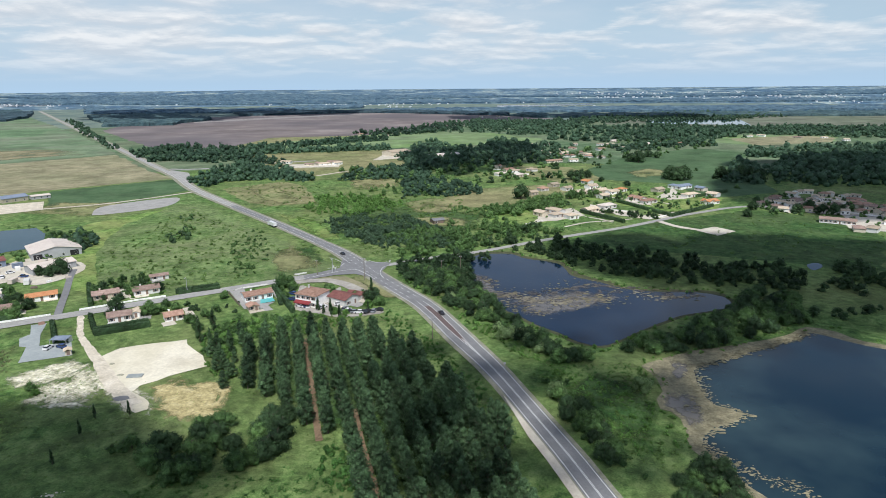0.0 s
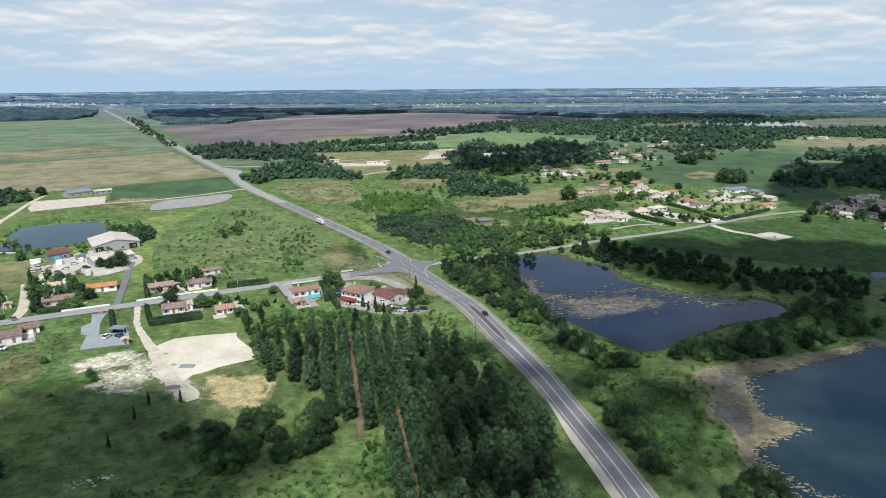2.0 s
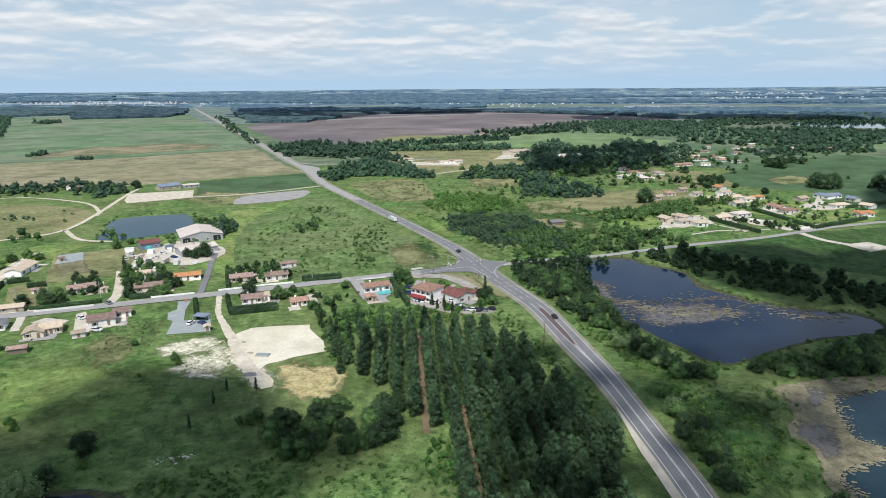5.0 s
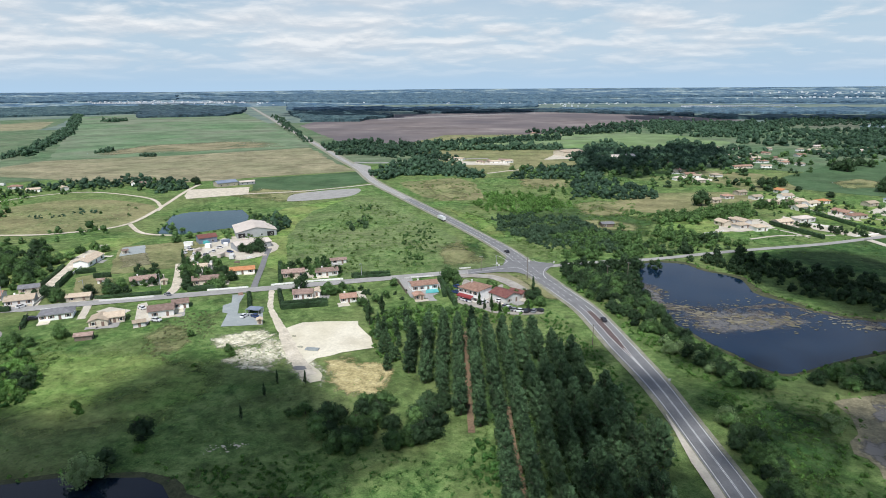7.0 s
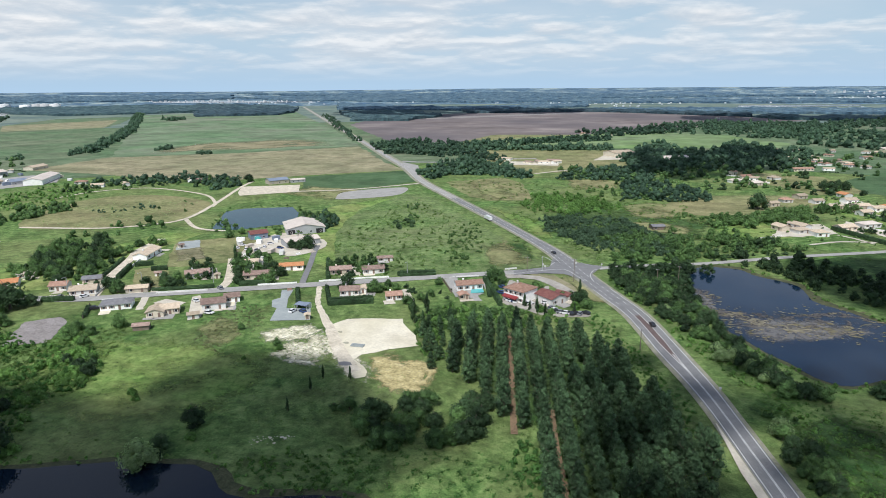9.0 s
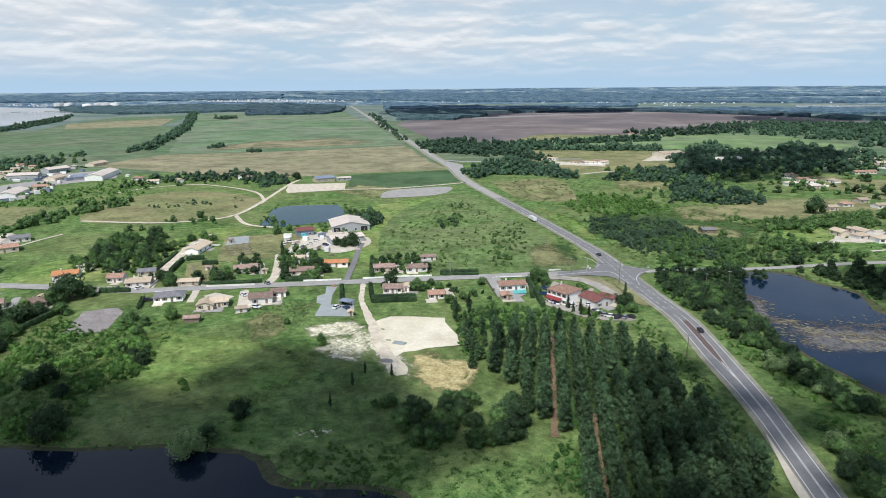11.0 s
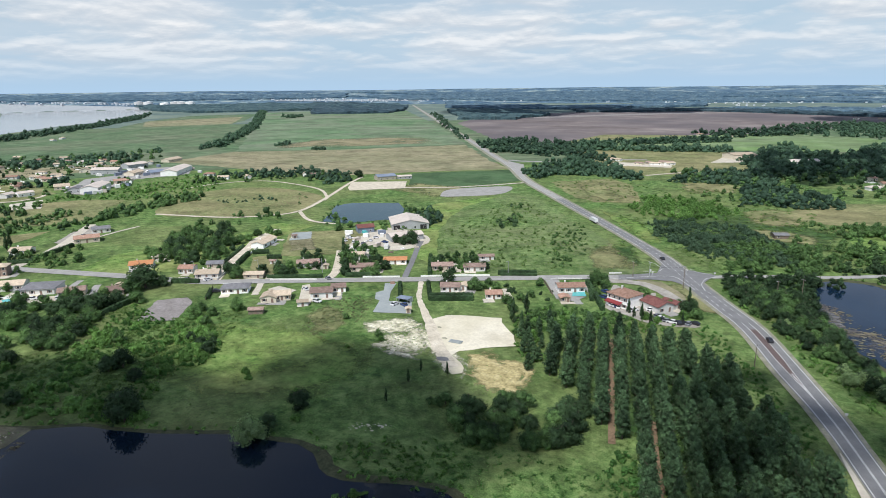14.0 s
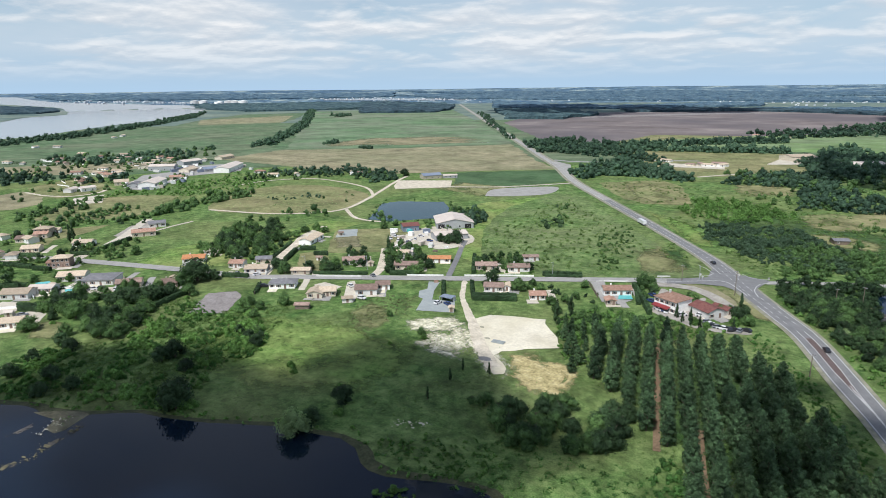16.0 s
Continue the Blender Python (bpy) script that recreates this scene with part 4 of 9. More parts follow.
part("verge", ribbon_mesh("verge", MAIN, [lambda p: -half(p) - 1.6 - min(3.0, max(0.0, (p.y - 330) / 150)), lambda p: half(p) + 1.2 + min(3.0, max(0.0, (p.y - 330) / 150))], VERGE, 0.24), road, "dusty grass verge of the road")
# far stretch gets a paler colour in place of haze over the asphalt
part("far_carriageway", ribbon_mesh("far_carriageway", [p for p in MAIN if p.y > 480], [lambda p: -half(p), half], LANE, 0.31), road, "far asphalt painted paler for distance haze")
part("shoulder", ribbon_mesh("shoulder", [p for p in MAIN if 20 < p.y < 172], [lambda p: -half(p) - 0.4 - 2.4 * max(0.0, min(1.0, (172 - p.y) / 25)), -3.8], GRAVEL, 0.27), road, "pale gravel shoulder")
for k in (-1, 1):
    part("edge_line", ribbon_mesh("edge_line", [p for p in MAIN if 20 < p.y < 280], [lambda p: k * (half(p) - 0.6), lambda p: k * (half(p) - 0.36)][::k], PAINT, 0.33), road, "white painted edge line")
    part("edge_line", ribbon_mesh("edge_line", [p for p in MAIN if 312 < p.y < 700], [lambda p: k * (half(p) - 0.6), lambda p: k * (half(p) - 0.36)][::k], PAINT, 0.33), road, "white painted edge line")
    part("centre_line", ribbon_mesh("centre_line", [p for p in MAIN if 20 < p.y < 215], [k * 0.16 - 0.09, k * 0.16 + 0.09], PAINT, 0.33), road, "solid white centre line")
for k in (-1, 1):
    part("lane_line", ribbon_mesh("lane_line", [p for p in MAIN if 195 < p.y < 255], [lambda p: k * min(1.3, max(0.15, (p.y - 195) / 20)) - 0.1, lambda p: k * min(1.3, max(0.15, (p.y - 195) / 20)) + 0.1], PAINT, 0.335), road, "white line round the red median")
part("median", ribbon_mesh("median", [p for p in MAIN if 200 < p.y < 250], [lambda p: -min(1.2, max(0.1, (p.y - 195) / 20)), lambda p: min(1.2, max(0.1, (p.y - 195) / 20))], RED_PAINT, 0.325), road, "worn red coating between the lanes")
dash = mesh_of("dash", [(-0.12, -1.3, 0), (0.12, -1.3, 0), (0.12, 1.3, 0), (-0.12, 1.3, 0)], [(0, 1, 2, 3)], PAINT)
for i, (a, b) in enumerate(zip(MAIN, MAIN[1:])):
    if 255 < a.y < 900:
        for off in ((-1.7, 1.7) if a.y < 330 else (0,)):
            d = (b - a).normalized()
            ob = part("dash", dash, road)
            ob.matrix_basis = Matrix.Translation(((a.x + b.x) / 2 + d.y * off, (a.y + b.y) / 2 - d.x * off, 0.335)) @ Matrix.Rotation(math.atan2(-d.x, d.y), 4, "Z")
sheet("road_mouth_1", [(-69.1, 291.5), (-53.4, 304.5), (-54.7, 324.0), (-45.2, 311.8), (-36.6, 289.3), (-44.4, 293.8), (-53.8, 291.9), (-67.2, 284.5)], ASPHALT, 0.285, "asphalt mouth of the village road", "road")
sheet("road_mouth_2", [(-43.5, 317.2), (-33.7, 314.7), (-27.3, 313.6), (-29.6, 305.1), (-31.6, 294.3), (-37.3, 301.3)], ASPHALT, 0.285, "asphalt mouth of the pond road", "road")


for k, pts in enumerate(([(-70.4, 284.3), (-54.2, 297.3), (-45.2, 301.5), (-38.9, 294.2), (-33.3, 285.3)], [(-53.1, 313.4), (-57.3, 319.8), (-62.1, 323.9)], [(-40.3, 318.5), (-34.8, 313.5), (-28.3, 315.5)], [(-27.3, 310.1), (-30.9, 305.4), (-31.6, 295.1), (-28.9, 285.9)], [(-59.7, 302.8), (-53.1, 307.9), (-52.2, 313.6)])):
    tagged(new("give_way_line" if k == 4 else "mouth_line", ribbon_mesh("mouth_line", smooth_line(pts, 3.0), [-0.14, 0.14], PAINT, 0.335)), "white painted line at the road mouth", "road marking", kind="structure")
sheet("road_mouth_3", [(-313, 708), (-281, 682), (-245, 601), (-260, 616), (-288, 659)], LANE, 0.285, "pale gravel mouth of a side road", "road")


def lane(name, pts, width, mat, label, lift=0.24, step=5.0):
    line = smooth_line(pts, step)
    CLEAR.append((np.array([tuple(p) for p in line]), width / 2))
    return tagged(new(name, ribbon_mesh(name, line, [-width / 2, width / 2], mat, lift)), label, "road", kind="structure")


lane("road_2", [(-35.8, 307.2), (-52.5, 297.7), (-75.3, 285.5), (-98.2, 272.2), (-121.3, 258.7), (-151.7, 240.7), (-194.9, 215.8), (-224.0, 198.7), (-243.8, 187.3), (-283.5, 176.3), (-343.4, 157.8), (-398.8, 138.5), (-476.0, 108.7)], 7.0, LANE, "narrow grey village road along the houses", 0.26)
lane("road_3", [(-158.0, 237.5), (-160.3, 241.0), (-167.0, 255.0), (-175.5, 273.0), (-184.0, 290.0), (-191.0, 306.0)], 3.0, ASPHALT, "small lane to the hangars")
lane("road_4", [(-191.5, 219.3), (-195.2, 230.0), (-206.9, 247.2), (-220.8, 266.0)], 4.4, TRACK, "pale gravel drive")
lane("road_5", [(-237.4, 190.5), (-250.0, 208.0), (-259.0, 222.0), (-266.8, 235.5), (-274.5, 248.2), (-284.0, 263.0), (-293.0, 290.0)], 5.0, TRACK, "pale lane between hedges")
lane("road_6", [(-350.0, 154.0), (-356.3, 164.5), (-361.9, 175.1), (-372.0, 188.6), (-382.6, 202.1), (-402.0, 222.0), (-420.0, 240.8)], 6.0, GRAVEL, "pale concrete lane")
lane("road_15", [(-379.1, 203.1), (-379.7, 222.6), (-382.9, 237.4), (-384.4, 252.7)], 2.4, GRAVEL, "narrow pale path along a meadow", 0.23)
lane("road_16", [(-632, 249), (-596, 250), (-571, 262), (-572, 286), (-592, 304)], 3.5, TRACK, "sandy track round a dry lot", 0.23)
sheet("yard_21", [(-389.0, 199.0), (-404.0, 216.0), (-421.5, 240.8), (-404.4, 240.0), (-392.3, 227.7), (-376.5, 206.4), (-374.4, 198.8)], WORN, 0.19, "worn concrete yard beside the lane", "yard", 0.0, 1.0)
lane("road_7", [(-411.7, 285.6), (-357.8, 300.3), (-331.8, 320.9), (-323.4, 343.8), (-340.1, 391.9), (-377, 474), (-391, 512)], 3.4, TRACK, "unpaved farm track")
lane("road_8", [(-323.4, 343.8), (-298.2, 324.2), (-283.4, 319.6), (-266.7, 321.0)], 3.0, TRACK, "track round the pond")
lane("road_9", [(-29.3, 309.3), (-19.3, 315.4), (-1.3, 325.1), (21.0, 335.1), (56.2, 357.6), (79.3, 371.3), (116.8, 392.1), (145.6, 412.0), (182.9, 437.8), (235.6, 461.7), (271.0, 434.3), (308.2, 418.9)], 4.6, LANE, "road to the village")
lane("road_10", [(-317, 716), (-290, 714), (-255, 727), (-219, 764), (-161, 790)], 8.0, LANE, "side road at the far junction")
lane("road_11", [(-223.9, 551.9), (-251.7, 518.2), (-276.9, 493.2), (-317.8, 471.1)], 4.0, GRAVEL, "field track")
lane("road_12", [(147.5, 411.9), (154.4, 394.1), (165.1, 383.8)], 5.0, GRAVEL, "gravel drive")
lane("road_13", [(-133, 649), (-103, 688), (-55, 725)], 4.0, GRAVEL, "farm drive")
track_line = smooth_line([(-150.2, 239.5), (-144.5, 229.5), (-137.7, 217.5), (-127.0, 204.5), (-115.6, 191.0), (-106.5, 179.5), (-98.0, 170.3), (-91.3, 163.7)], 1.6)
CLEAR.append((np.array([tuple(p) for p in track_line]), 1.8))


def track_edge(p, k):
    """Ragged edge of the track, which broadens towards the gravel lot."""
    broad = max(0.0, min(1.0, (214 - p.y) / 30))
    return k * (1.15 + 1.25 * broad + 0.55 * noise.noise((p.x * 0.35, p.y * 0.35, 3.0 * k)) + 0.3 * noise.noise((p.x * 1.1, p.y * 1.1, 5.0 * k)))


tagged(new("track", ribbon_mesh("track", track_line, [lambda p: track_edge(p, -1), lambda p: track_edge(p, 1)], TRACK, 0.20)), "sandy access track with ragged edges", "road", kind="structure")
lane("road_14", [(-496, 372), (-492, 416), (-460, 448), (-387.5, 435.1), (-347.3, 404.1), (-336.5, 387.7)], 2.8, TRACK, "looping sandy path", 0.25)

sheet("yard_1", [(-120.0, 197.1), (-116.0, 205.6), (-96.1, 212.3), (-87.3, 201.4), (-79.0, 190.7), (-89.1, 182.5), (-95.1, 176.9), (-96.0, 169.7), (-102.3, 175.8), (-109.8, 184.4)], SAND, 0.14, "levelled pad of pale limestone sand", "yard", 0.0, 1.5)
sheet("yard_2", [(-104.3, 176.8), (-99.0, 173.3), (-91.8, 169.2), (-87.2, 165.0), (-86.2, 161.3), (-88.7, 159.1), (-93.5, 163.0), (-99.1, 168.8)], SAND, 0.18, "end of the sandy track", "yard", 2.0, 0.6)
patch("yard_3", [(-92.9, 176.1), (-84.7, 182.4), (-77.1, 181.9), (-63.8, 171.5), (-61.6, 160.6), (-67.4, 151.9), (-74.2, 150.8), (-82.9, 160.1)], STRAW, 0.12, "patch of scorched yellow grass", "yard")
patch("yard_17", [(-123.7, 190.4), (-117.3, 198.8), (-97.3, 176.7), (-85.6, 168.0), (-82.5, 159.4), (-88.6, 154.5), (-99.8, 164.0)], STONY, 0.105, "pale gravel spilled beside the track", "yard")
patch("field_42", [(-170.9, 178.6), (-171.6, 195.0), (-159.9, 196.3), (-143.3, 177.9), (-141.8, 160.2), (-153.6, 161.7)], DRY_SOFT, 0.115, "weedy brownish ground beside the house", "field")
patch("yard_4", [(-127.0, 165.9), (-129.1, 177.3), (-116.4, 189.5), (-101.7, 169.3), (-106.6, 161.8), (-115.9, 160.2)], STONY, 0.10, "stony ground overgrown with weeds", "yard")
patch("yard_5", [(-143.7, 173.5), (-140.0, 185.8), (-130.0, 197.5), (-122.8, 198.2), (-114.0, 185.6), (-125.7, 175.5), (-135.9, 173.0)], STONY, 0.11, "stony strip with weeds", "yard")
sheet("yard_6", [(-163.3, 228.2), (-158.3, 230.4), (-153.7, 219.0), (-147.1, 207.8), (-137.4, 211.2), (-130.2, 199.4), (-145.2, 193.3), (-151.2, 206.7), (-154.1, 207.3), (-158.9, 214.6), (-157.5, 218.8)], CONCRETE, 0.15, "grey gravel parking pad", "yard")
sheet("yard_7", [(-222.9, 140.0), (-231.6, 150.1), (-238.5, 160.1), (-229.2, 169.7), (-222.6, 166.4), (-210.3, 148.0)], ASH, 0.12, "bare grey-brown ground", "yard", 0.0, 1.2)
lane("forecourt", [(-75.5, 277.2), (-65.7, 283.4), (-55.8, 283.8), (-45.4, 276.5), (-37.2, 265.8), (-33.9, 259.3)], 6.0, WORN, "curving gravel drive of the inn", 0.21)
sheet("yard_8", [(-61.9, 288.8), (-48.8, 291.1), (-36.8, 276.7), (-32.7, 264.7), (-36.0, 266.5), (-46.0, 279.7), (-56.3, 286.4)], HAY, 0.2, "dry mown verge beside the drive", "verge", 0.0, 0.8)
patch("yard_18", [(-60.2, 287.6), (-42.3, 301.8), (-34.2, 289.7), (-20.7, 263.5), (-13.3, 248.2), (-20.1, 247.8), (-31.4, 266.5), (-43.4, 280.0)], DRY_SOFT, 0.19, "sun-dried brown verge between drive and road", "verge")
sheet("yard_9", [(-62.3, 244.3), (-66.7, 268.5), (-66.3, 276.2), (-53.5, 263.6), (-48.0, 273.1), (-46.1, 257.7), (-41.3, 242.9), (-26.1, 241.7), (-26.5, 237.6), (-41.6, 234.5), (-53.3, 239.5)], WORN, 0.18, "car park of the inn", "yard", 2.0, 0.5)
sheet("yard_10", [(-218.8, 267.6), (-229.6, 293.4), (-233.9, 312.7), (-227.0, 328.6), (-198.3, 321.5), (-185.4, 303.8), (-192.3, 281.0), (-211.1, 284.8)], GRAVEL, 0.20, "white gravel works yard", "yard", 2.0, 0.8)
sheet("yard_11", [(-98.0, 268.1), (-92.4, 271.6), (-82.1, 249.8), (-73.4, 253.6), (-76.6, 244.8), (-83.9, 244.4)], LANE, 0.2, "paved terrace by the pool", "yard")
sheet("yard_12", [(-361.0, 450.5), (-380, 481), (-333, 508), (-311.3, 471.7), (-349.3, 438.2)], TRACK, 0.16, "pale riding arena", "yard")
sheet("yard_13", [(-262.9, 453.8), (-269.2, 485.0), (-230.8, 522.4), (-218.3, 496.9), (-224.3, 473.2), (-254.5, 448.9)], LANE, 0.16, "grey gravel plot", "yard", 4.0)
sheet("yard_14", [(161.5, 383.9), (178.1, 393.2), (186.0, 379.9), (169.2, 368.2)], GRAVEL, 0.2, "pale sports pitch", "yard")
sheet("yard_15", [(-195.8, 206.7), (-194.0, 209.9), (-179.0, 195.8), (-174.0, 186.5), (-177.1, 182.8)], GRAVEL, 0.18, "pale drive of the house", "yard")
sheet("yard_16", [(-206.5, 194.9), (-205.0, 200.9), (-193.3, 200.1), (-192.0, 189.4)], GRAVEL, 0.16, "pale terrace", "yard")

# ---- poplar plantation ----
PLOT = [(-73.0, 197.5), (-69.5, 187.0), (-59.0, 169.0), (-52.0, 166.0), (-44.5, 158.0), (-31.5, 145.0), (-25.5, 137.5), (-19.0, 108.0), (19.0, 106.0), (18.5, 122.0), (14.0, 150.0), (4.5, 166.0), (-4.0, 185.0), (-10.0, 197.0), (-18.0, 206.0), (-25.0, 216.0), (-40.0, 212.5), (-56.0, 209.5), (-69.0, 203.5)]
along_row = Vector((0.2603, -0.9655))
across = Vector((0.9655, 0.2603))
for i in range(-4, 13):
    for j in range(-60, -10):
        q = across * (5.45 + (i + 0.5) * 5.4) + along_row * (j * 4.7 + (i % 2) * 2.3 + RNG.uniform(-0.5, 0.5))
        if inside(PLOT, q.x, q.y) and RNG.random() < 0.97:
            size = RNG.uniform(0.84, 1.08)
            plant(POPLARS, q.x + RNG.uniform(-0.3, 0.3), q.y, size, RNG.uniform(0.82, 1.18), "poplar plantation")
for x, y in [(-80.6, 203.0), (-76.4, 194.2), (-73.1, 187.9), (-77.4, 206.8), (-74.0, 199.2), (-71.0, 192.6), (-80.7, 197.3), (-74.9, 185.9), (-68.9, 180.5), (-68.4, 173.9), (-68.0, 182.1), (-75.6, 213.4), (-72.5, 206.4)]:
    plant(POPLARS, x, y, RNG.uniform(0.5, 0.75), RNG.uniform(0.85, 1.1), "poplar plantation", "small young poplar at the plantation's thin edge")
lane("earth_path", [(-26.0, 160.5), (-21.2, 141.0), (-17.0, 127.0), (-12.6, 108.0)], 1.7, EARTH, "bare earth path between poplar rows", 0.14)
# darker grass puts the poplars' shade into the floor colour
patch("orchard_floor", PLOT, ROUGH_SOFT, 0.07, "weedy grass under the poplars, darker tone for their shade", "ground")
lane("earth_path", [(-51.6, 212.5), (-44.6, 187.0), (-37.5, 160.5), (-33.0, 144.0)], 1.9, EARTH, "bare earth path between poplar rows", 0.14)

# ---- single trees and groves near the camera ----
def grove(kind, outline, spacing, scale, seed, group=""):
    rng = np.random.default_rng(seed)
    for x, y in scatter(outline, spacing, rng):
        plant(kind[int(rng.integers(len(kind)))], x, y, rng.uniform(*scale), rng.uniform(0.85, 1.15), group)


grove([DARKS, BROADS, DARKS], [(-24.3, 300.9), (-4.1, 298.4), (12.4, 283.7), (16.6, 262.6), (26.2, 232.9), (36.4, 210.8), (50.2, 190.4), (45.2, 184.9), (33.7, 193.8), (22.3, 216.5), (3.6, 244.6), (-11.6, 269.7)], 4.6, (0.5, 0.85), 1, "trees between road and pond")
grove([DARKS, BROADS], [(61.2, 206.2), (81.9, 209.9), (117.0, 237.3), (137.2, 259.7), (152.5, 255.5), (149.9, 230.2), (132.9, 219.8), (110.6, 209.3), (80.9, 196.1), (63.8, 197.8)], 5.0, (0.5, 0.95), 2, "trees between the ponds")
grove([DARKS, BROADS], [(-78.0, 136.2), (-79.2, 144.2), (-70.7, 145.8), (-61.4, 152.6), (-54.4, 147.9), (-54.2, 139.4), (-57.6, 129.3), (-63.7, 128.5)], 4.6, (0.62, 0.9), 3, "dark trees by the poplars")
grove([DARKS, BROADS], [(-46.1, 135.3), (-49.2, 142.7), (-48.1, 153.0), (-43.6, 158.5), (-40.6, 146.7), (-41.5, 138.3)], 4.4, (0.7, 0.95), 4, "dark trees by the poplars")
grove([BROADS, DARKS, BROADS], [(-299.6, 202.9), (-338.0, 245.3), (-325.8, 272.5), (-288.2, 248.9), (-263.2, 218.4), (-269.9, 200.9)], 8.0, (0.75, 1.15), 6, "grove behind the houses")
grove([BROADS, DARKS], [(31.5, 171.5), (36.0, 174.0), (40.5, 158.0), (44.5, 139.0), (43.0, 128.0), (39.5, 131.0), (35.5, 147.4)], 3.6, (0.45, 0.75), 7, "thicket beside the road")
grove([BROADS, DARKS], [(61.4, 130.7), (66.3, 134.1), (67.6, 121.9), (65.9, 110.7), (51.6, 110.9), (54.3, 126.3)], 3.6, (0.45, 0.75), 8, "thicket at the shore")
for t in ((60.7, 171.0), (33.8, 167.9), (21.8, 211.1), (29.1, 211.0)):
    plant(PALES, *t, 0.8)
for t in ((-116.0, 105.4), (-117.8, 119.3), (-254.3, 175.3), (-238.5, 204.4), (-243.4, 205.0), (-196.8, 293.6), (-202.8, 296.4), (-207.2, 253.2), (-198.1, 241.9), (-176.2, 246.9), (-138.4, 244.9), (-131.9, 271.0)):
    plant(DARKS, *t, RNG.uniform(0.7, 0.9))
for t in ((-123.1, 243.3), (-100.8, 229.5), (-94.6, 221.5), (-97.1, 236.0), (-94.5, 242.0), (-97.1, 258.7), (-75.5, 277.2), (-69.9, 271.1), (-178.1, 242.2), (-193.2, 252.6), (-218.5, 214.6), (-220.8, 225.2), (-213.0, 236.4), (-209.3, 123.4), (-181.8, 141.0), (-254.4, 306.0), (-253.3, 316.6), (-270.4, 331.9), (-392, 511), (-215.8, 349.8), (-215.6, 360.6), (-217.6, 338.3)):
    plant(BROADS, *t, RNG.uniform(0.5, 0.8))
for t in ((-211.5, 257.5), (-89.5, 210.1), (-88.5, 221.6), (-31.6, 257.7), (-81.2, 198.9), (-400.8, 179.6), (-394.6, 175.0)):
    plant(CONIFERS, *t, RNG.uniform(0.8, 1.0))
plant(PURPLES, *(-261.8, 95.4), 1.0)
for t in ((-44.6, 238.7), (-40.3, 238.0), (-40.9, 231.0), (-31.9, 246.8), (-27.3, 249.7), (-63.8, 216.3), (-74.7, 216.1), (-76.3, 208.4), (-75.1, 230.0), (-77.8, 201.1), (-81.1, 212.0)):
    plant(BUSHES, *t, RNG.uniform(0.8, 1.3))
for t in ((-148.5, 127.6), (-144.5, 125.1), (-132.4, 160.1), (-125.0, 170.9), (-28.9, 138.0), (-25.5, 134.9), (-79.1, 94.9), (-113.3, 113.3), (-123.6, 124.8), (-148.4, 127.7)):
    plant(BUSHES, *t, RNG.uniform(0.5, 0.9))

plant(PALES, *(-116.4, 99.1), 1.25)
for t in ((25.2, 213.2), (30.5, 205.8), (20.8, 218.7), (34.1, 198.9), (3.8, 255.3), (72.1, 199.1)):
    plant(PALES, *t, RNG.uniform(0.5, 0.75))
plant(BROADS, *(-128.3, 173.9), 0.4, 1.2)
plant(BROADS, *(-150.2, 182.3), 0.35, 1.3)
plant(DARKS, *(-155.1, 89.6), 1.3, 1.1)
for t in ((-158.7, 88.8), (-153.6, 91.0), (-152.4, 92.9), (-162.0, 88.3)):
    plant(BUSHES, *t, 1.1)
for t in ((-98.4, 148.2), (-98.8, 156.6), (-90.0, 158.3), (-97.2, 134.2)):
    plant(CONIFERS, *t, 0.4, 1.0, "", "small dark young conifer in the grass field")
for t, s in (((-85.2, 139.6), 0.4), ((-82.7, 139.7), 0.5), ((-81.1, 141.5), 0.6), ((-65.5, 127.3), 0.75), ((-61.4, 127.8), 0.8), ((-58.8, 131.7), 0.65), ((-50.7, 131.8), 0.8), ((-47.5, 134.4), 0.75), ((-72.0, 131.3), 0.7)):
    plant(BROADS, *t, s)

# ---- joined scrub, hedges and woods ----
def stray(x, y, seed, far=4.5):
    """A place shifted a little, so that growth ends in an uneven edge."""
    return x + far * noise.noise((x * 0.05, y * 0.05, seed)) + far * 0.5 * noise.noise((x * 0.17, y * 0.17, seed)), y + far * noise.noise((x * 0.05, y * 0.05, seed + 7)) + far * 0.5 * noise.noise((x * 0.17, y * 0.17, seed + 7))


def thicket(outline, spacing, pattern, mat, label, seed, sizes=(0.7, 1.3), name="scrub", category="scrub", keep=1.0):
    rng = np.random.default_rng(seed)
    f = 1 / (spacing * 4.5)
    outline_pts = [q for q in scatter(outline, spacing, rng) if rng.random() < keep and (category != "wood" or noise.noise((q[0] * f, q[1] * f, seed)) > -0.42)]
    growth(name, [stray(*q, seed, spacing * 1.1) for q in outline_pts], pattern, mat, label, category, seed, sizes)


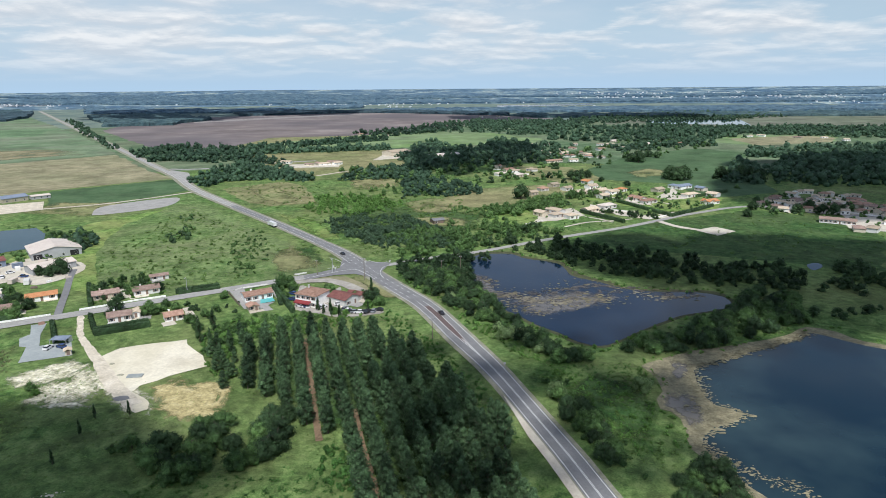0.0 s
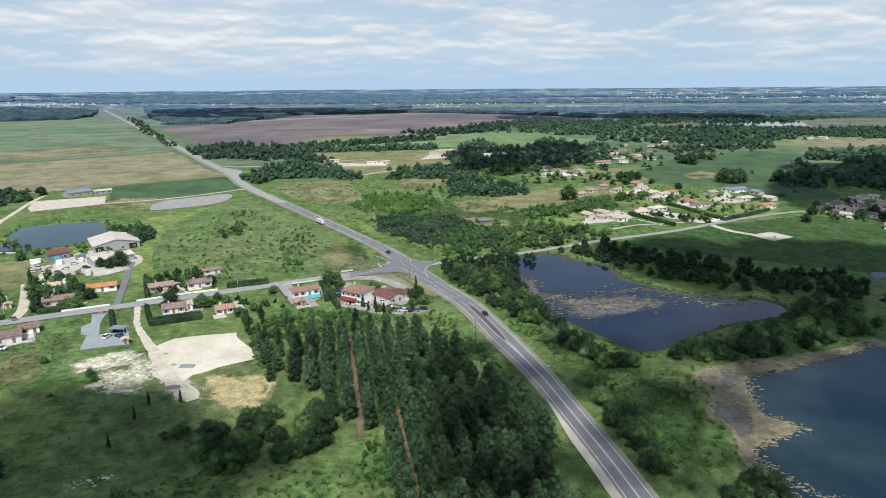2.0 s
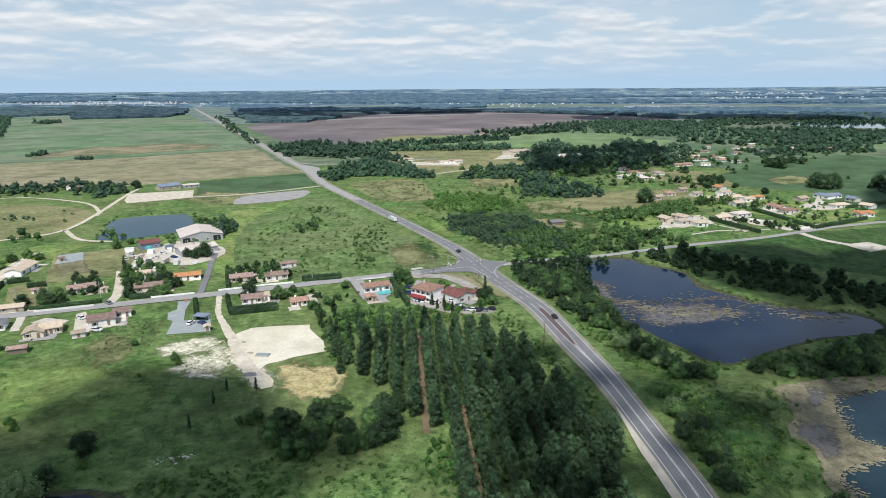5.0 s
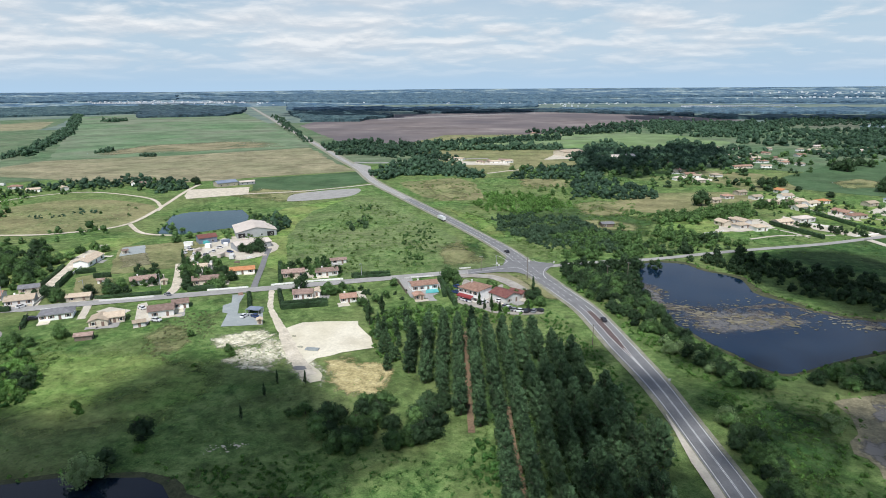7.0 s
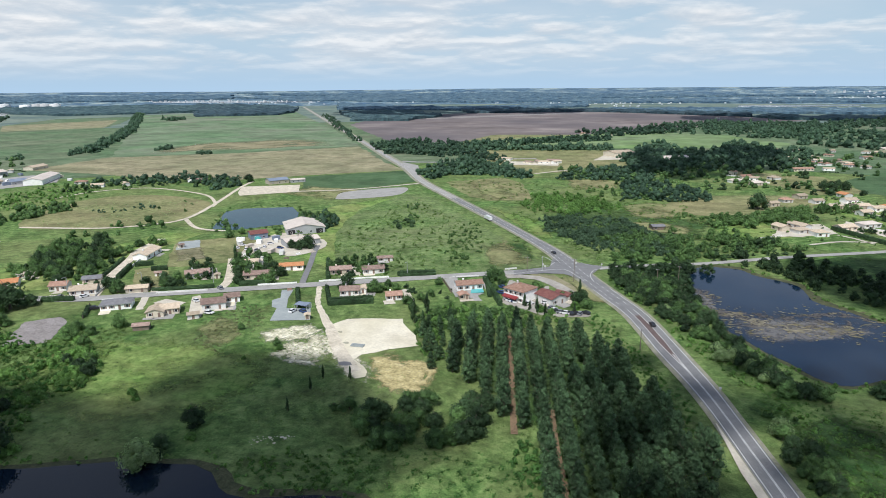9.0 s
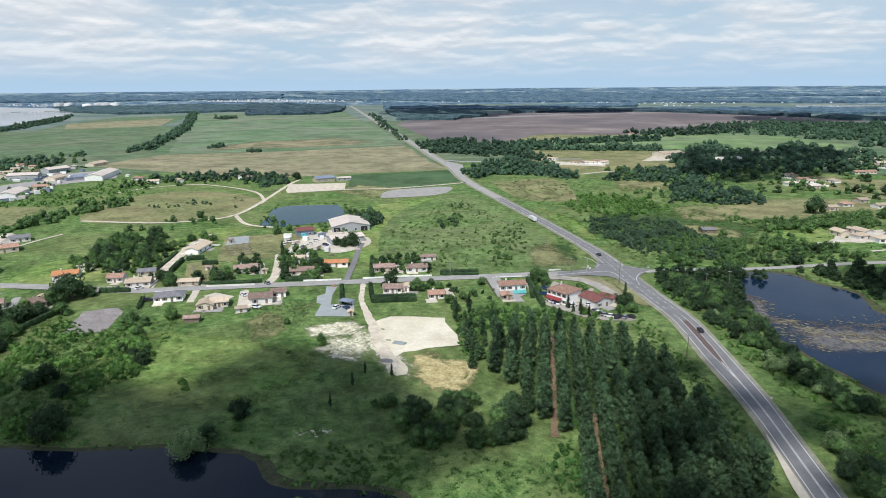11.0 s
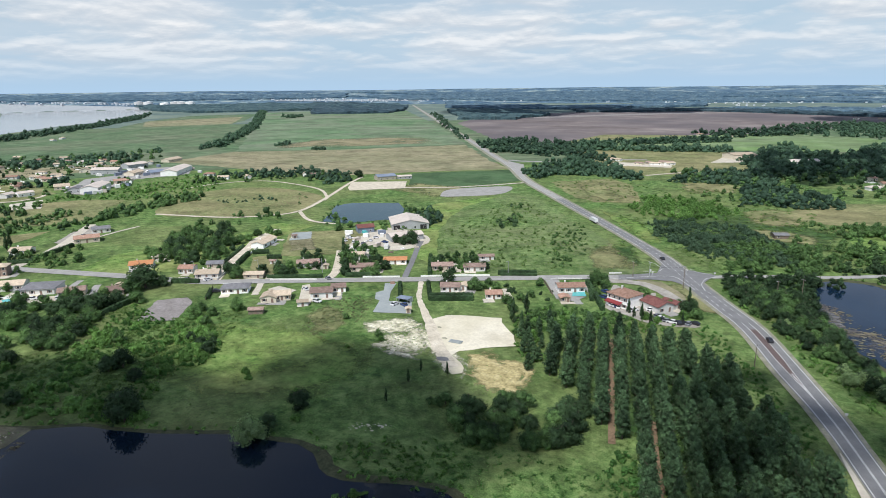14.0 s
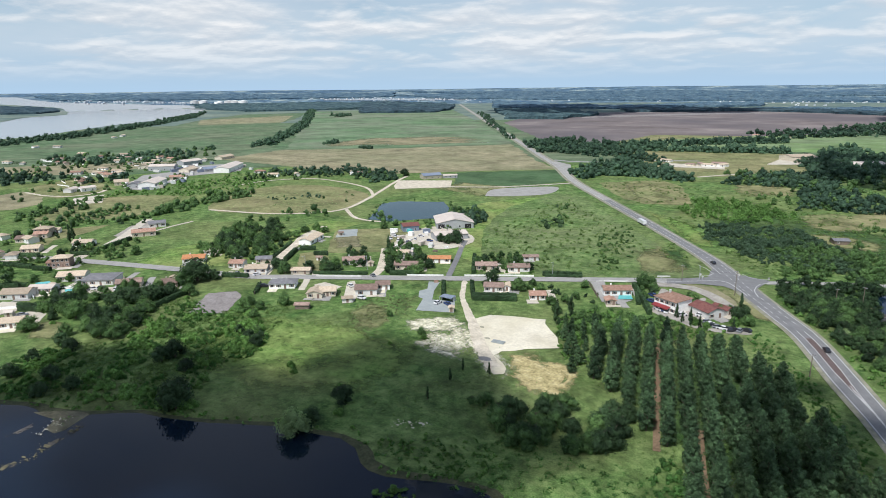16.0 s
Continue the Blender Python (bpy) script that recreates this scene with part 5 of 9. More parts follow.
def hedge(a, b, label="clipped dark green hedge", mat=None, size=(0.6, 0.75), name="hedge"):
    """A clipped hedge: an uneven body with leaves standing off its faces."""
    rng = np.random.default_rng(int(abs(a[0] * 7 + b[1] * 3)))
    a, b = Vector(a), Vector(b)
    h, w = 2.1 * sum(size) / 2, 0.55 + 0.35 * sum(size) / 2
    n = max(2, int((b - a).length / 0.9))
    d = (b - a).normalized()
    side = Vector((d.y, -d.x))
    outline = ((-1.0, -0.1), (-1.06, 0.5), (-0.8, 0.95), (0.0, 1.02), (0.8, 0.95), (1.06, 0.5), (1.0, -0.1))
    vs, fs = [], []
    for i in range(n + 1):
        p = a.lerp(b, i / n)
        up = rng.uniform(0.93, 1.07)
        for u, z in outline:
            q = p + side * (u * w + rng.normal() * 0.07) + d * rng.normal() * 0.12
            vs.append((q.x, q.y, rise(q.x, q.y) + z * h * up + rng.normal() * 0.05))
    for i in range(n):
        fs += [(i * 7 + k, i * 7 + k + 1, i * 7 + k + 8, i * 7 + k + 7) for k in range(6)]
    fs += [tuple(range(7)), tuple(n * 7 + k for k in reversed(range(7)))]
    for i in range(n * 26):
        t, k, f = rng.random(), int(rng.integers(6)), rng.random()
        (u0, z0), (u1, z1) = outline[k], outline[k + 1]
        c = a.lerp(b, t) + side * w * (u0 + (u1 - u0) * f) * 1.05
        c = Vector((c.x, c.y, rise(c.x, c.y) + h * (z0 + (z1 - z0) * f) + 0.04))
        m = len(vs)
        vs += [tuple(c + Vector(rng.normal(size=3) * 0.2)) for _ in range(3)]
        fs.append((m, m + 1, m + 2))
    return tagged(new(name, mesh_of(name, vs, fs, mat or LEAF_DARK)), label, "hedge", kind="stuff")


def scrubland(outline, spacing, seed, cover=0.0, tall=0.9, colours=None):
    """Rank growth: dark taller bushes in clumps, lighter low ones round them and tufts between."""
    rng = np.random.default_rng(seed)
    dark, mid, low = colours or (SCRUB, GREEN_WEED, WEED)
    sets = ([], [], [])
    for x, y in scatter(outline, spacing, rng, 0.6):
        x, y = stray(x, y, seed)
        v = noise.noise((x * 0.055, y * 0.055, seed)) + 0.6 * noise.noise((x * 0.15, y * 0.15, seed + 5)) + cover + rng.normal() * 0.08
        sets[0 if v > 0.34 else 1 if v > 0.02 else 2].append((x, y))
    growth("scrub", sets[0], FINE_BUSH, dark, "dark bramble and thorn bushes in rough ground", "scrub", seed, (0.75 * tall, 1.5 * tall))
    growth("scrub", sets[1], SMALL_BUSH, mid, "low green brambles and saplings in rough ground", "scrub", seed + 1, (0.45 * tall, 0.95 * tall))
    growth("weeds", sets[2], TUFT, low, "rank grass and weeds between bushes", "weeds", seed + 2, (0.6, 1.3), (0.6, 1.3))


scrubland([(-229.2, 73.0), (-238.3, 87.3), (-220.0, 106.3), (-221.0, 129.8), (-211.5, 149.5), (-194.8, 153.9), (-167.8, 134.3), (-168.3, 112.3), (-155.9, 93.4), (-175.3, 82.0), (-205.7, 64.0)], 2.1, 11, 0.12)
scrubland([(-247.7, 133.3), (-253.8, 149.6), (-241.6, 152.0), (-209.8, 145.1), (-211.6, 158.7), (-200.5, 157.2), (-163.1, 130.0), (-178.6, 121.6), (-208.4, 116.0), (-231.5, 121.4)], 2.1, 611, -0.05, 0.75)
grove([DARKS, BROADS], [(-233.4, 102.8), (-247.4, 109.4), (-250.8, 118.3), (-246.0, 127.6), (-233.2, 128.0), (-220.2, 115.1), (-223.9, 106.3)], 6.0, (0.65, 0.95), 612, "dark grove in the scrub")
grove([BROADS, BROADS, DARKS], [(-269.6, 110.3), (-287.4, 119.9), (-282.3, 132.3), (-264.1, 130.3), (-250.1, 120.3)], 7.5, (0.55, 0.85), 613, "garden trees")
grove([DARKS, BROADS], [(-263.7, 133.1), (-280.7, 143.0), (-269.6, 155.1), (-254.5, 154.7), (-254.1, 142.7)], 6.5, (0.55, 0.85), 614, "garden trees")
for t, k in (((-189.3, 106.5), 0.85), ((-188.7, 111.2), 1.0), ((-162.3, 95.4), 0.9), ((-162.9, 92.5), 0.85), ((-176.2, 107.1), 0.7), ((-219.8, 72.7), 0.8), ((-207.1, 79.0), 0.8), ((-198.6, 71.9), 0.75), ((-193.6, 79.5), 0.7), ((-226.8, 82.4), 0.7), ((-225.9, 94.1), 0.8), ((-233.9, 94.9), 0.75), ((-180.0, 135.6), 0.6), ((-172.3, 133.2), 0.7), ((-187.2, 137.5), 0.55), ((-176.1, 138.2), 0.5)):
    plant(DARKS, *t, k)
thicket([(-149.1, 257.9), (-191.6, 334.7), (-197.1, 371.8), (-199.4, 475.1), (-136.2, 404.4), (-112.0, 365.6), (-97.4, 302.1), (-100.8, 279.1), (-123.4, 269.4)], 7.0, SMALL_BUSH, WEED, "scattered low bushes in the meadow", 13, (0.3, 0.9), keep=0.75)
thicket([(-105.4, 291.1), (-126.6, 356.6), (-124.7, 405.0), (-101.9, 355.2), (-94.1, 292.4)], 4.0, SMALL_BUSH, LEAF, "bushy corner of the meadow", 14, (0.5, 1.2), keep=0.6)
scrubland([(-82.1, 415.4), (-60.9, 442.0), (-26.9, 431.6), (4.8, 390.6), (17.4, 348.8), (-27.4, 340.6), (-49.8, 361.0), (-69.8, 384.8)], 3.3, 15, 0.35, 1.25, (LEAF_GREY, LEAF_GREY, GREEN_WEED))
thicket([(-34.1, 377.9), (-15.6, 401.5), (4.8, 384.2), (21.8, 374.1), (18.4, 334.0), (-23.1, 326.4)], 5.0, MID_TREE, LEAF, "young trees in the scrub", 16, (0.45, 0.8), keep=0.8)
thicket([(-111.3, 474.4), (-99.0, 456.0), (-91.9, 443.5), (-78.0, 447.0), (-61.3, 436.4), (-50.0, 452.0), (-36.6, 449.7), (-40.0, 470.0), (-30.0, 487.1), (-52.0, 501.0), (-49.5, 520.0), (-72.7, 517.4), (-84.0, 528.0), (-105.0, 512.3), (-106.0, 490.0)], 5.2, MID_TREE, SCRUB, "dense fresh green young plantation", 17, (0.35, 0.68))
thicket([(-24.9, 309.1), (-7.5, 325.2), (20.7, 330.3), (22.7, 313.1), (10.5, 308.1), (12.2, 279.3), (-6.8, 288.8)], 5.0, MID_TREE, LEAF_DARK, "dark wood at the pond's end", 18, (0.5, 0.9), "wood", "wood")
thicket([(24.7, 342.6), (42.4, 355.3), (73.0, 357.0), (99.3, 330.3), (136.6, 306.7), (171.6, 295.5), (171.3, 275.2), (155.4, 260.8), (134.1, 269.4), (110.8, 276.7), (89.1, 284.4), (70.9, 301.3), (54.8, 326.9), (37.4, 339.6)], 5.5, MID_TREE, LEAF_DARK, "dark wood behind the pond", 19, (0.45, 0.9), "wood", "wood")
thicket([(164.7, 255.2), (198.7, 262.1), (228.5, 257.4), (263.9, 301.0), (221.1, 294.1), (193.9, 294.9)], 6.5, MID_TREE, LEAF_DARK, "dark wood beside the field", 20, (0.6, 1.0), "wood", "wood")
thicket([(161.5, 234.4), (183.7, 240.5), (176.9, 230.8), (159.8, 228.1)], 5.0, MID_TREE, LEAF_DARK, "bushes in the field", 21, (0.4, 0.6))
thicket([(33.3, 191.6), (48.1, 189.1), (66.8, 167.3), (64.7, 148.4), (56.1, 133.0), (48.6, 140.5), (41.7, 154.7)], 6.0, SMALL_BUSH, SCRUB, "tufts of tall weeds", 22, (0.3, 0.8), keep=0.5)
thicket([(-99.2, 107.0), (-88.5, 107.7), (-72.2, 104.4), (-57.8, 111.3), (-66.7, 121.9), (-85.8, 118.9)], 2.6, SMALL_BUSH, SCRUB, "rank waterside weeds", 23, (0.25, 0.6))
thicket([(-82.7, 92.0), (-78.3, 99.1), (-69.7, 94.0), (-69.4, 81.7), (-77.6, 82.3)], 2.4, SMALL_BUSH, SCRUB, "reeds at the water", 24, (0.4, 0.7))
thicket([(-35.1, 145.5), (-29.8, 141.6), (-18.9, 127.3), (-18.4, 115.1), (-29.3, 125.1)], 2.6, SMALL_BUSH, GREEN_WEED, "bushes along the poplars", 25, (0.6, 1.2))
thicket([(-90.4, 220.3), (-82.4, 237.1), (-65.6, 236.1), (-50.8, 238.2), (-51.5, 224.3), (-72.7, 210.7), (-77.2, 189.5), (-86.1, 202.2)], 3.5, SMALL_BUSH, LEAF, "overgrown strip behind the gardens", 26, (0.6, 1.2), keep=0.8)
thicket([(-119.0, 260.1), (-101.6, 246.5), (-88.9, 254.5), (-82.4, 237.1), (-96.9, 223.9)], 4.0, SMALL_BUSH, LEAF_DARK, "bushes round the gardens", 27, (0.6, 1.3), keep=0.5)
for a, b in (((-143.3, 211.1), (-156.8, 231.2)), ((-145.5, 238.3), (-132.2, 218.1)), ((-119.8, 265.0), (-104.1, 272.7)), ((-78.8, 275.1), (-69.6, 249.2)), ((-219.8, 208.0), (-196.2, 221.6)), ((-228.2, 181.2), (-220.0, 171.8)), ((-253.0, 206.2), (-262.2, 220.2)), ((-262.2, 220.2), (-270.0, 233.7)), ((-270.0, 233.7), (-277.9, 246.4)), ((-283.9, 106.9), (-265.4, 115.4)), ((-255.6, 133.1), (-250.5, 157.3))):
    hedge(a, b)
for a, b in (((-132.3, 217.2), (-115.4, 226.2)), ((-133.8, 219.8), (-117.1, 229.5)), ((-167.7, 277.7), (-151.4, 249.7)), ((-78.7, 272.3), (-70.6, 257.1)), ((-70.6, 257.1), (-62.2, 239.8)), ((-287.9, 102.7), (-272.3, 110.2)), ((-291.9, 104.3), (-276.0, 111.9)), ((-249.8, 216.4), (-261.3, 235.2)), ((-260.2, 237.0), (-253.0, 242.6)), ((-245.5, 233.6), (-239.0, 237.6)), ((-186.6, 227.6), (-174.1, 234.3)), ((-121.8, 266.0), (-104.8, 274.5)), ((-238.9, 126.0), (-246.8, 154.8)), ((-286.7, 105.9), (-281.7, 114.1)), ((-281.7, 114.1), (-301.6, 124.1)), ((-329.2, 111.6), (-319.5, 119.7)), ((-278.0, 125.1), (-267.4, 133.6)), ((-267.4, 133.6), (-278.7, 141.4)), ((-362.2, 159.8), (-353.6, 168.0)), ((-389.0, 140.3), (-375.2, 148.9)), ((-357.7, 169.7), (-369.4, 198.9)), ((-349.5, 135.0), (-339.6, 138.8)), ((-374.7, 129.2), (-351.8, 136.0)), ((-254.7, 180.5), (-242.3, 186.1))):
    hedge(a, b, "thick dark green garden hedge", LEAF_DARK, (0.95, 1.25))
def canopy(outline, mat, seed, height=8.0):
    """A far wood seen as one roof of leaves: an uneven top with a skirt down to the ground."""
    rim = ragged(ragged(outline, 38.0, seed), 7.0, seed + 3)
    bm = bmesh.new()
    bm.faces.new([bm.verts.new((p.x, p.y, 0)) for p in rim])
    bmesh.ops.triangulate(bm, faces=bm.faces[:])
    for _ in range(6):
        wide = [e for e in bm.edges if e.calc_length() > 45]
        if not wide:
            break
        bmesh.ops.subdivide_edges(bm, edges=wide, cuts=1)
        bmesh.ops.triangulate(bm, faces=bm.faces[:])
    if sum(f.normal.z for f in bm.faces) < 0:
        bmesh.ops.reverse_faces(bm, faces=bm.faces[:])
    side = [e for e in bm.edges if e.is_boundary]
    low = {v: bm.verts.new(v.co) for v in {v for e in side for v in e.verts}}
    for v in bm.verts:
        k = noise.noise((v.co.x * 0.03, v.co.y * 0.03, seed))
        v.co.z = rise(v.co.x, v.co.y) + height * (0.85 + 0.9 * k)
    for v in low.values():
        v.co.z = rise(v.co.x, v.co.y) - 1.0
    for e in side:
        a, b = e.verts
        bm.faces.new((a, b, low[b], low[a]))
    bmesh.ops.recalc_face_normals(bm, faces=bm.faces[:])
    tagged(new("wood", bm_mesh("wood", bm, mat)), "belt of far woodland with haze painted into its colour", "wood", kind="stuff")


FARW = dict(name="wood", category="wood")
for k, (poly, sp, pat, mt, sz) in enumerate((
        ([(-106.0, 611.1), (-93.3, 677.8), (-52.2, 717.0), (-37.0, 740.0), (-11.7, 653.8), (-7.9, 605.7), (-39.7, 625.9), (-73.1, 614.5)], 8, FAR_TREE, WOOD, (0.6, 1.1)),
        ([(-32.8, 507.5), (-36.1, 588.1), (-28.2, 627.0), (26.5, 580.7), (32.8, 525.7), (-4.0, 510.7)], 6.5, FAR_TREE, WOOD, (0.45, 1.0)),
        ([(-37.4, 688.1), (-45.6, 952.8), (-15.7, 1055.1), (3.1, 956.5), (38.6, 891.9), (66.5, 961.3), (83.9, 1084.1), (138.5, 1004.0), (130.2, 884.0), (81.2, 709.2), (32.1, 724.9)], 9.5, FAR_TREE, WOOD, (0.7, 1.4)),
        ([(272.3, 581.1), (332.1, 705.4), (354.7, 735.4), (349.6, 681.4), (289.7, 559.6)], 8.5, FAR_TREE, WOOD, (0.8, 1.5)),
        ([(406.5, 826.7), (478.2, 942.8), (403.9, 791.7)], 9, FAR_TREE, WOOD, (0.8, 1.4)),
        ([(-453, 902), (-441, 1006), (-305, 923), (-180, 750), (-233, 742), (-329, 795), (-363, 773)], 9.2, FAR_TREE, WOOD, (0.52, 1.38)),
        ([(-261, 639), (-251, 754), (-184, 708), (-134, 641), (-132, 601), (-181, 627), (-214, 606), (-228, 571)], 7.3, FAR_TREE, WOOD, (0.45, 1.26)),
        ([(-299, 906), (-189, 931), (-81, 957), (-78, 922), (-182, 897), (-281, 874)], 7.9, FAR_TREE, WOOD, (0.59, 1.61)),
        ([(-63, 829), (-19, 934), (63, 894), (126, 940), (172, 870), (120, 741), (55, 775), (5, 738), (-27, 674)], 12.5, FAR_TREE, WOOD, (0.52, 1.49)),
        ([(-48, 1266), (62, 1433), (240, 1495), (343, 1418), (294, 1170), (186, 1154), (78, 1268)], 22, FAR_TREE, WOOD, (0.65, 1.84)),
        ([(174, 1080), (308, 1227), (513, 1268), (531, 1069), (421, 1012), (289, 1003)], 17.2, FAR_TREE, WOOD, (0.65, 1.84)),
        ([(342, 656), (434, 767), (572, 796), (597, 710), (454, 534), (406, 559), (353, 555), (310, 571)], 10, FAR_TREE, WOOD, (0.39, 1.84)),
        ([(390, 810), (511, 908), (574, 903), (503, 801), (423, 774)], 10.6, FAR_TREE, WOOD, (0.65, 1.61)),
        ([(533, 889), (666, 931), (705, 892), (628, 792), (510, 801)], 10.6, FAR_TREE, WOOD, (0.65, 1.61)),
        ([(-104, 639), (-87, 664), (-60, 710), (4, 686), (14, 641), (8.9, 572.8), (-1.6, 535.1), (-23.0, 513.3), (-33.8, 542.7), (-38.7, 589.2), (-53, 620), (-81, 614)], 13.5, FAR_TREE, LEAF, (0.34, 0.95)),
        ([(33.1, 456.7), (64.7, 473.6), (95.0, 482.0), (91.9, 454.2), (60.1, 438.6), (32.7, 423.8)], 6, MID_TREE, LEAF, (0.7, 1.0)),
        ([(117.1, 453.2), (138.4, 439.6), (157.8, 424.7), (152.6, 415.4), (130.8, 427.7), (112.9, 444.8)], 5, MID_TREE, LEAF_DARK, (0.35, 0.5)),
        ([(-1.4, 403.2), (29.5, 410.9), (66.4, 400.7), (77.6, 380.5), (39.8, 362.4), (5.7, 370.8)], 7, MID_TREE, LEAF, (0.4, 0.75)),
        ([(-421.6, 241.6), (-426.2, 264.2), (-427.2, 290.1), (-433.0, 344.2), (-461.6, 360.1), (-466.9, 320.3), (-451.6, 281.5), (-438.2, 250.4)], 6.4, FAR_TREE, LEAF, (0.36, 0.95)),
        ([(-423.9, 165.4), (-438.7, 191.7), (-433.1, 214.3), (-423.1, 232.2), (-435.2, 238.7), (-450.6, 226.8), (-452.9, 206.3), (-445.3, 177.9)], 6.5, FAR_TREE, LEAF, (0.24, 0.72)),
        ([(-497.7, 196.9), (-515.1, 219.7), (-521.1, 247.4), (-517.6, 263.4), (-538.3, 272.3), (-543.5, 259.4), (-541.4, 236.3), (-523.2, 212.1)], 6.5, FAR_TREE, LEAF, (0.26, 0.78)),
        ([(-539.7, 265.9), (-524.3, 296.1), (-487.9, 313.6), (-471.7, 335.2), (-462.0, 385.4), (-504.6, 428.6), (-557.8, 428.7), (-549.0, 387.3), (-554.2, 359.4), (-539.1, 329.1), (-558.8, 290.5)], 7.0, FAR_TREE, SCRUB, (0.18, 0.5)),
        ([(-896, 383), (-862, 497), (-831, 549), (-876, 626), (-803, 583), (-739, 462), (-796, 384)], 13.2, FAR_TREE, WOOD, (0.45, 1.26)),
        ([(-917, 278), (-760, 311), (-696, 323), (-689, 281), (-706, 211)], 11.9, FAR_TREE, WOOD, (0.39, 1.15)),
        ([(-666, 308), (-661, 378), (-624, 350), (-631, 302)], 10.6, FAR_TREE, WOOD, (0.39, 1.15)),
        ([(-809, 639), (-838, 700), (-1122, 1039), (-1940, 1875), (-1915, 1885), (-1104, 1052), (-800, 690)], 8.5, FAR_TREE, WOOD, (0.33, 1.49)),
        ([(-1290, 323), (-1290, 482), (-1389, 657), (-1715, 1053), (-2082, 1429), (-2241, 1591), (-1859, 1285), (-1549, 950), (-1298, 635), (-1210, 451), (-1207, 302)], 11.0, FAR_TREE, WOOD, (0.52, 1.38)),
        ([(-551, 451), (-516, 504), (-482, 523), (-419, 526), (-397, 489), (-455, 476), (-508, 445)], 8.6, FAR_TREE, WOOD, (0.39, 1.03)),
        ([(-425, 483), (-418, 516), (-384, 488), (-392, 457)], 5.9, FAR_TREE, WOOD, (0.39, 0.92)),
        ([(-228.7, 348.3), (-228.1, 385.7), (-212.3, 371.5), (-207.9, 344.2)], 5.3, FAR_TREE, WOOD, (0.39, 0.92)),
        ([(-413.6, 348.5), (-390.2, 378.8), (-375.6, 370.9), (-400.7, 337.4)], 5.9, FAR_TREE, WOOD, (0.16, 0.52)),
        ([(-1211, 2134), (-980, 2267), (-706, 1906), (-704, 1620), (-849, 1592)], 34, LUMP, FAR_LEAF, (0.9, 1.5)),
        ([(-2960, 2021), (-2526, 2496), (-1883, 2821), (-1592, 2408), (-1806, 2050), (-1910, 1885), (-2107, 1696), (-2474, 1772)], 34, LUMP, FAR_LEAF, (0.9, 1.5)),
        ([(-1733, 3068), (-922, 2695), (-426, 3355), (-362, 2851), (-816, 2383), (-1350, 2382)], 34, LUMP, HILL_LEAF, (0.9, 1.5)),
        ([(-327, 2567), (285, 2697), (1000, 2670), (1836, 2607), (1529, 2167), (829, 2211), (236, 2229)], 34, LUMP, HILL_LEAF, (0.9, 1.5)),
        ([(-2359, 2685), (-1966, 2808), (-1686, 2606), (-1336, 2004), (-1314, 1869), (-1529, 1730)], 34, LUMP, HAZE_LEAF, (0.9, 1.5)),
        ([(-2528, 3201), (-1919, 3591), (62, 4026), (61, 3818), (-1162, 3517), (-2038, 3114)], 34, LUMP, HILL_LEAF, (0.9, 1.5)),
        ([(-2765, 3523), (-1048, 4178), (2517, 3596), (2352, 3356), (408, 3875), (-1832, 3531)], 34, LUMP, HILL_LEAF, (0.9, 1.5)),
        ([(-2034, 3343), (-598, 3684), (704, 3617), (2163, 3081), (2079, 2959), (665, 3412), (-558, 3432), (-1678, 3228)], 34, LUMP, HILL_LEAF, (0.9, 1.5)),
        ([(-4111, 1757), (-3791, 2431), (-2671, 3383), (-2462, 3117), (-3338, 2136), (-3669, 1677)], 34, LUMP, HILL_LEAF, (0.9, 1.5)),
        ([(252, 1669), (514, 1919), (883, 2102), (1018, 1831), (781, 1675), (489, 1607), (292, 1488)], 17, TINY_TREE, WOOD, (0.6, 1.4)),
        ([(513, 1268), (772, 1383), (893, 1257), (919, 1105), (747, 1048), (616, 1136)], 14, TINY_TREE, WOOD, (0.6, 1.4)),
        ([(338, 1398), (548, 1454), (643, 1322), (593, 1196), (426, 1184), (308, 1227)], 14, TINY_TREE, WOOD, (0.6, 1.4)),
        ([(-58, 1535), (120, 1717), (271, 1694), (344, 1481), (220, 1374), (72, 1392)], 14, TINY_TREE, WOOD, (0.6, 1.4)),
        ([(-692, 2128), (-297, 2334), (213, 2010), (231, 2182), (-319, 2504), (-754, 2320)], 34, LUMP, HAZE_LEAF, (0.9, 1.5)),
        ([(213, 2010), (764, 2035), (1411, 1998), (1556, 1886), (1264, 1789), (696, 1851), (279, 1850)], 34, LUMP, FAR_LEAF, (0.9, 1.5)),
        ([(75, 944), (160, 994), (194, 934), (139, 857), (75, 840)], 13, FAR_TREE, WOOD, (0.45, 1.38)),
        ([(252, 930), (310, 981), (421, 1012), (414, 952), (312, 907), (246, 849)], 11, FAR_TREE, WOOD, (0.39, 1.38)),
        ([(-1144, 1915), (-1121, 1923), (-731, 1313), (-514, 981), (-517, 966), (-746, 1306)], 13, FAR_TREE, WOOD, (0.33, 1.15)),
        ([(-181, 1260), (34, 1531), (31, 1334), (-101, 1188)], 13, FAR_TREE, WOOD, (0.52, 1.49)),
        ([(-352, 920), (-216, 1056), (-99, 1164), (-93, 1097), (-204, 997), (-326, 873)], 10, FAR_TREE, WOOD, (0.52, 1.49)),
        ([(-44, 827), (24, 808), (22, 673), (-17, 699), (-51, 766)], 13, FAR_TREE, WOOD, (0.39, 1.38)),
        ([(-757, 756), (-747, 786), (-722, 762), (-733, 734)], 8, FAR_TREE, WOOD, (0.39, 1.03)),
        ([(-1469, 1520), (-1524, 1633), (-1429, 1578), (-1390, 1469)], 12, FAR_TREE, WOOD, (0.59, 1.61)),
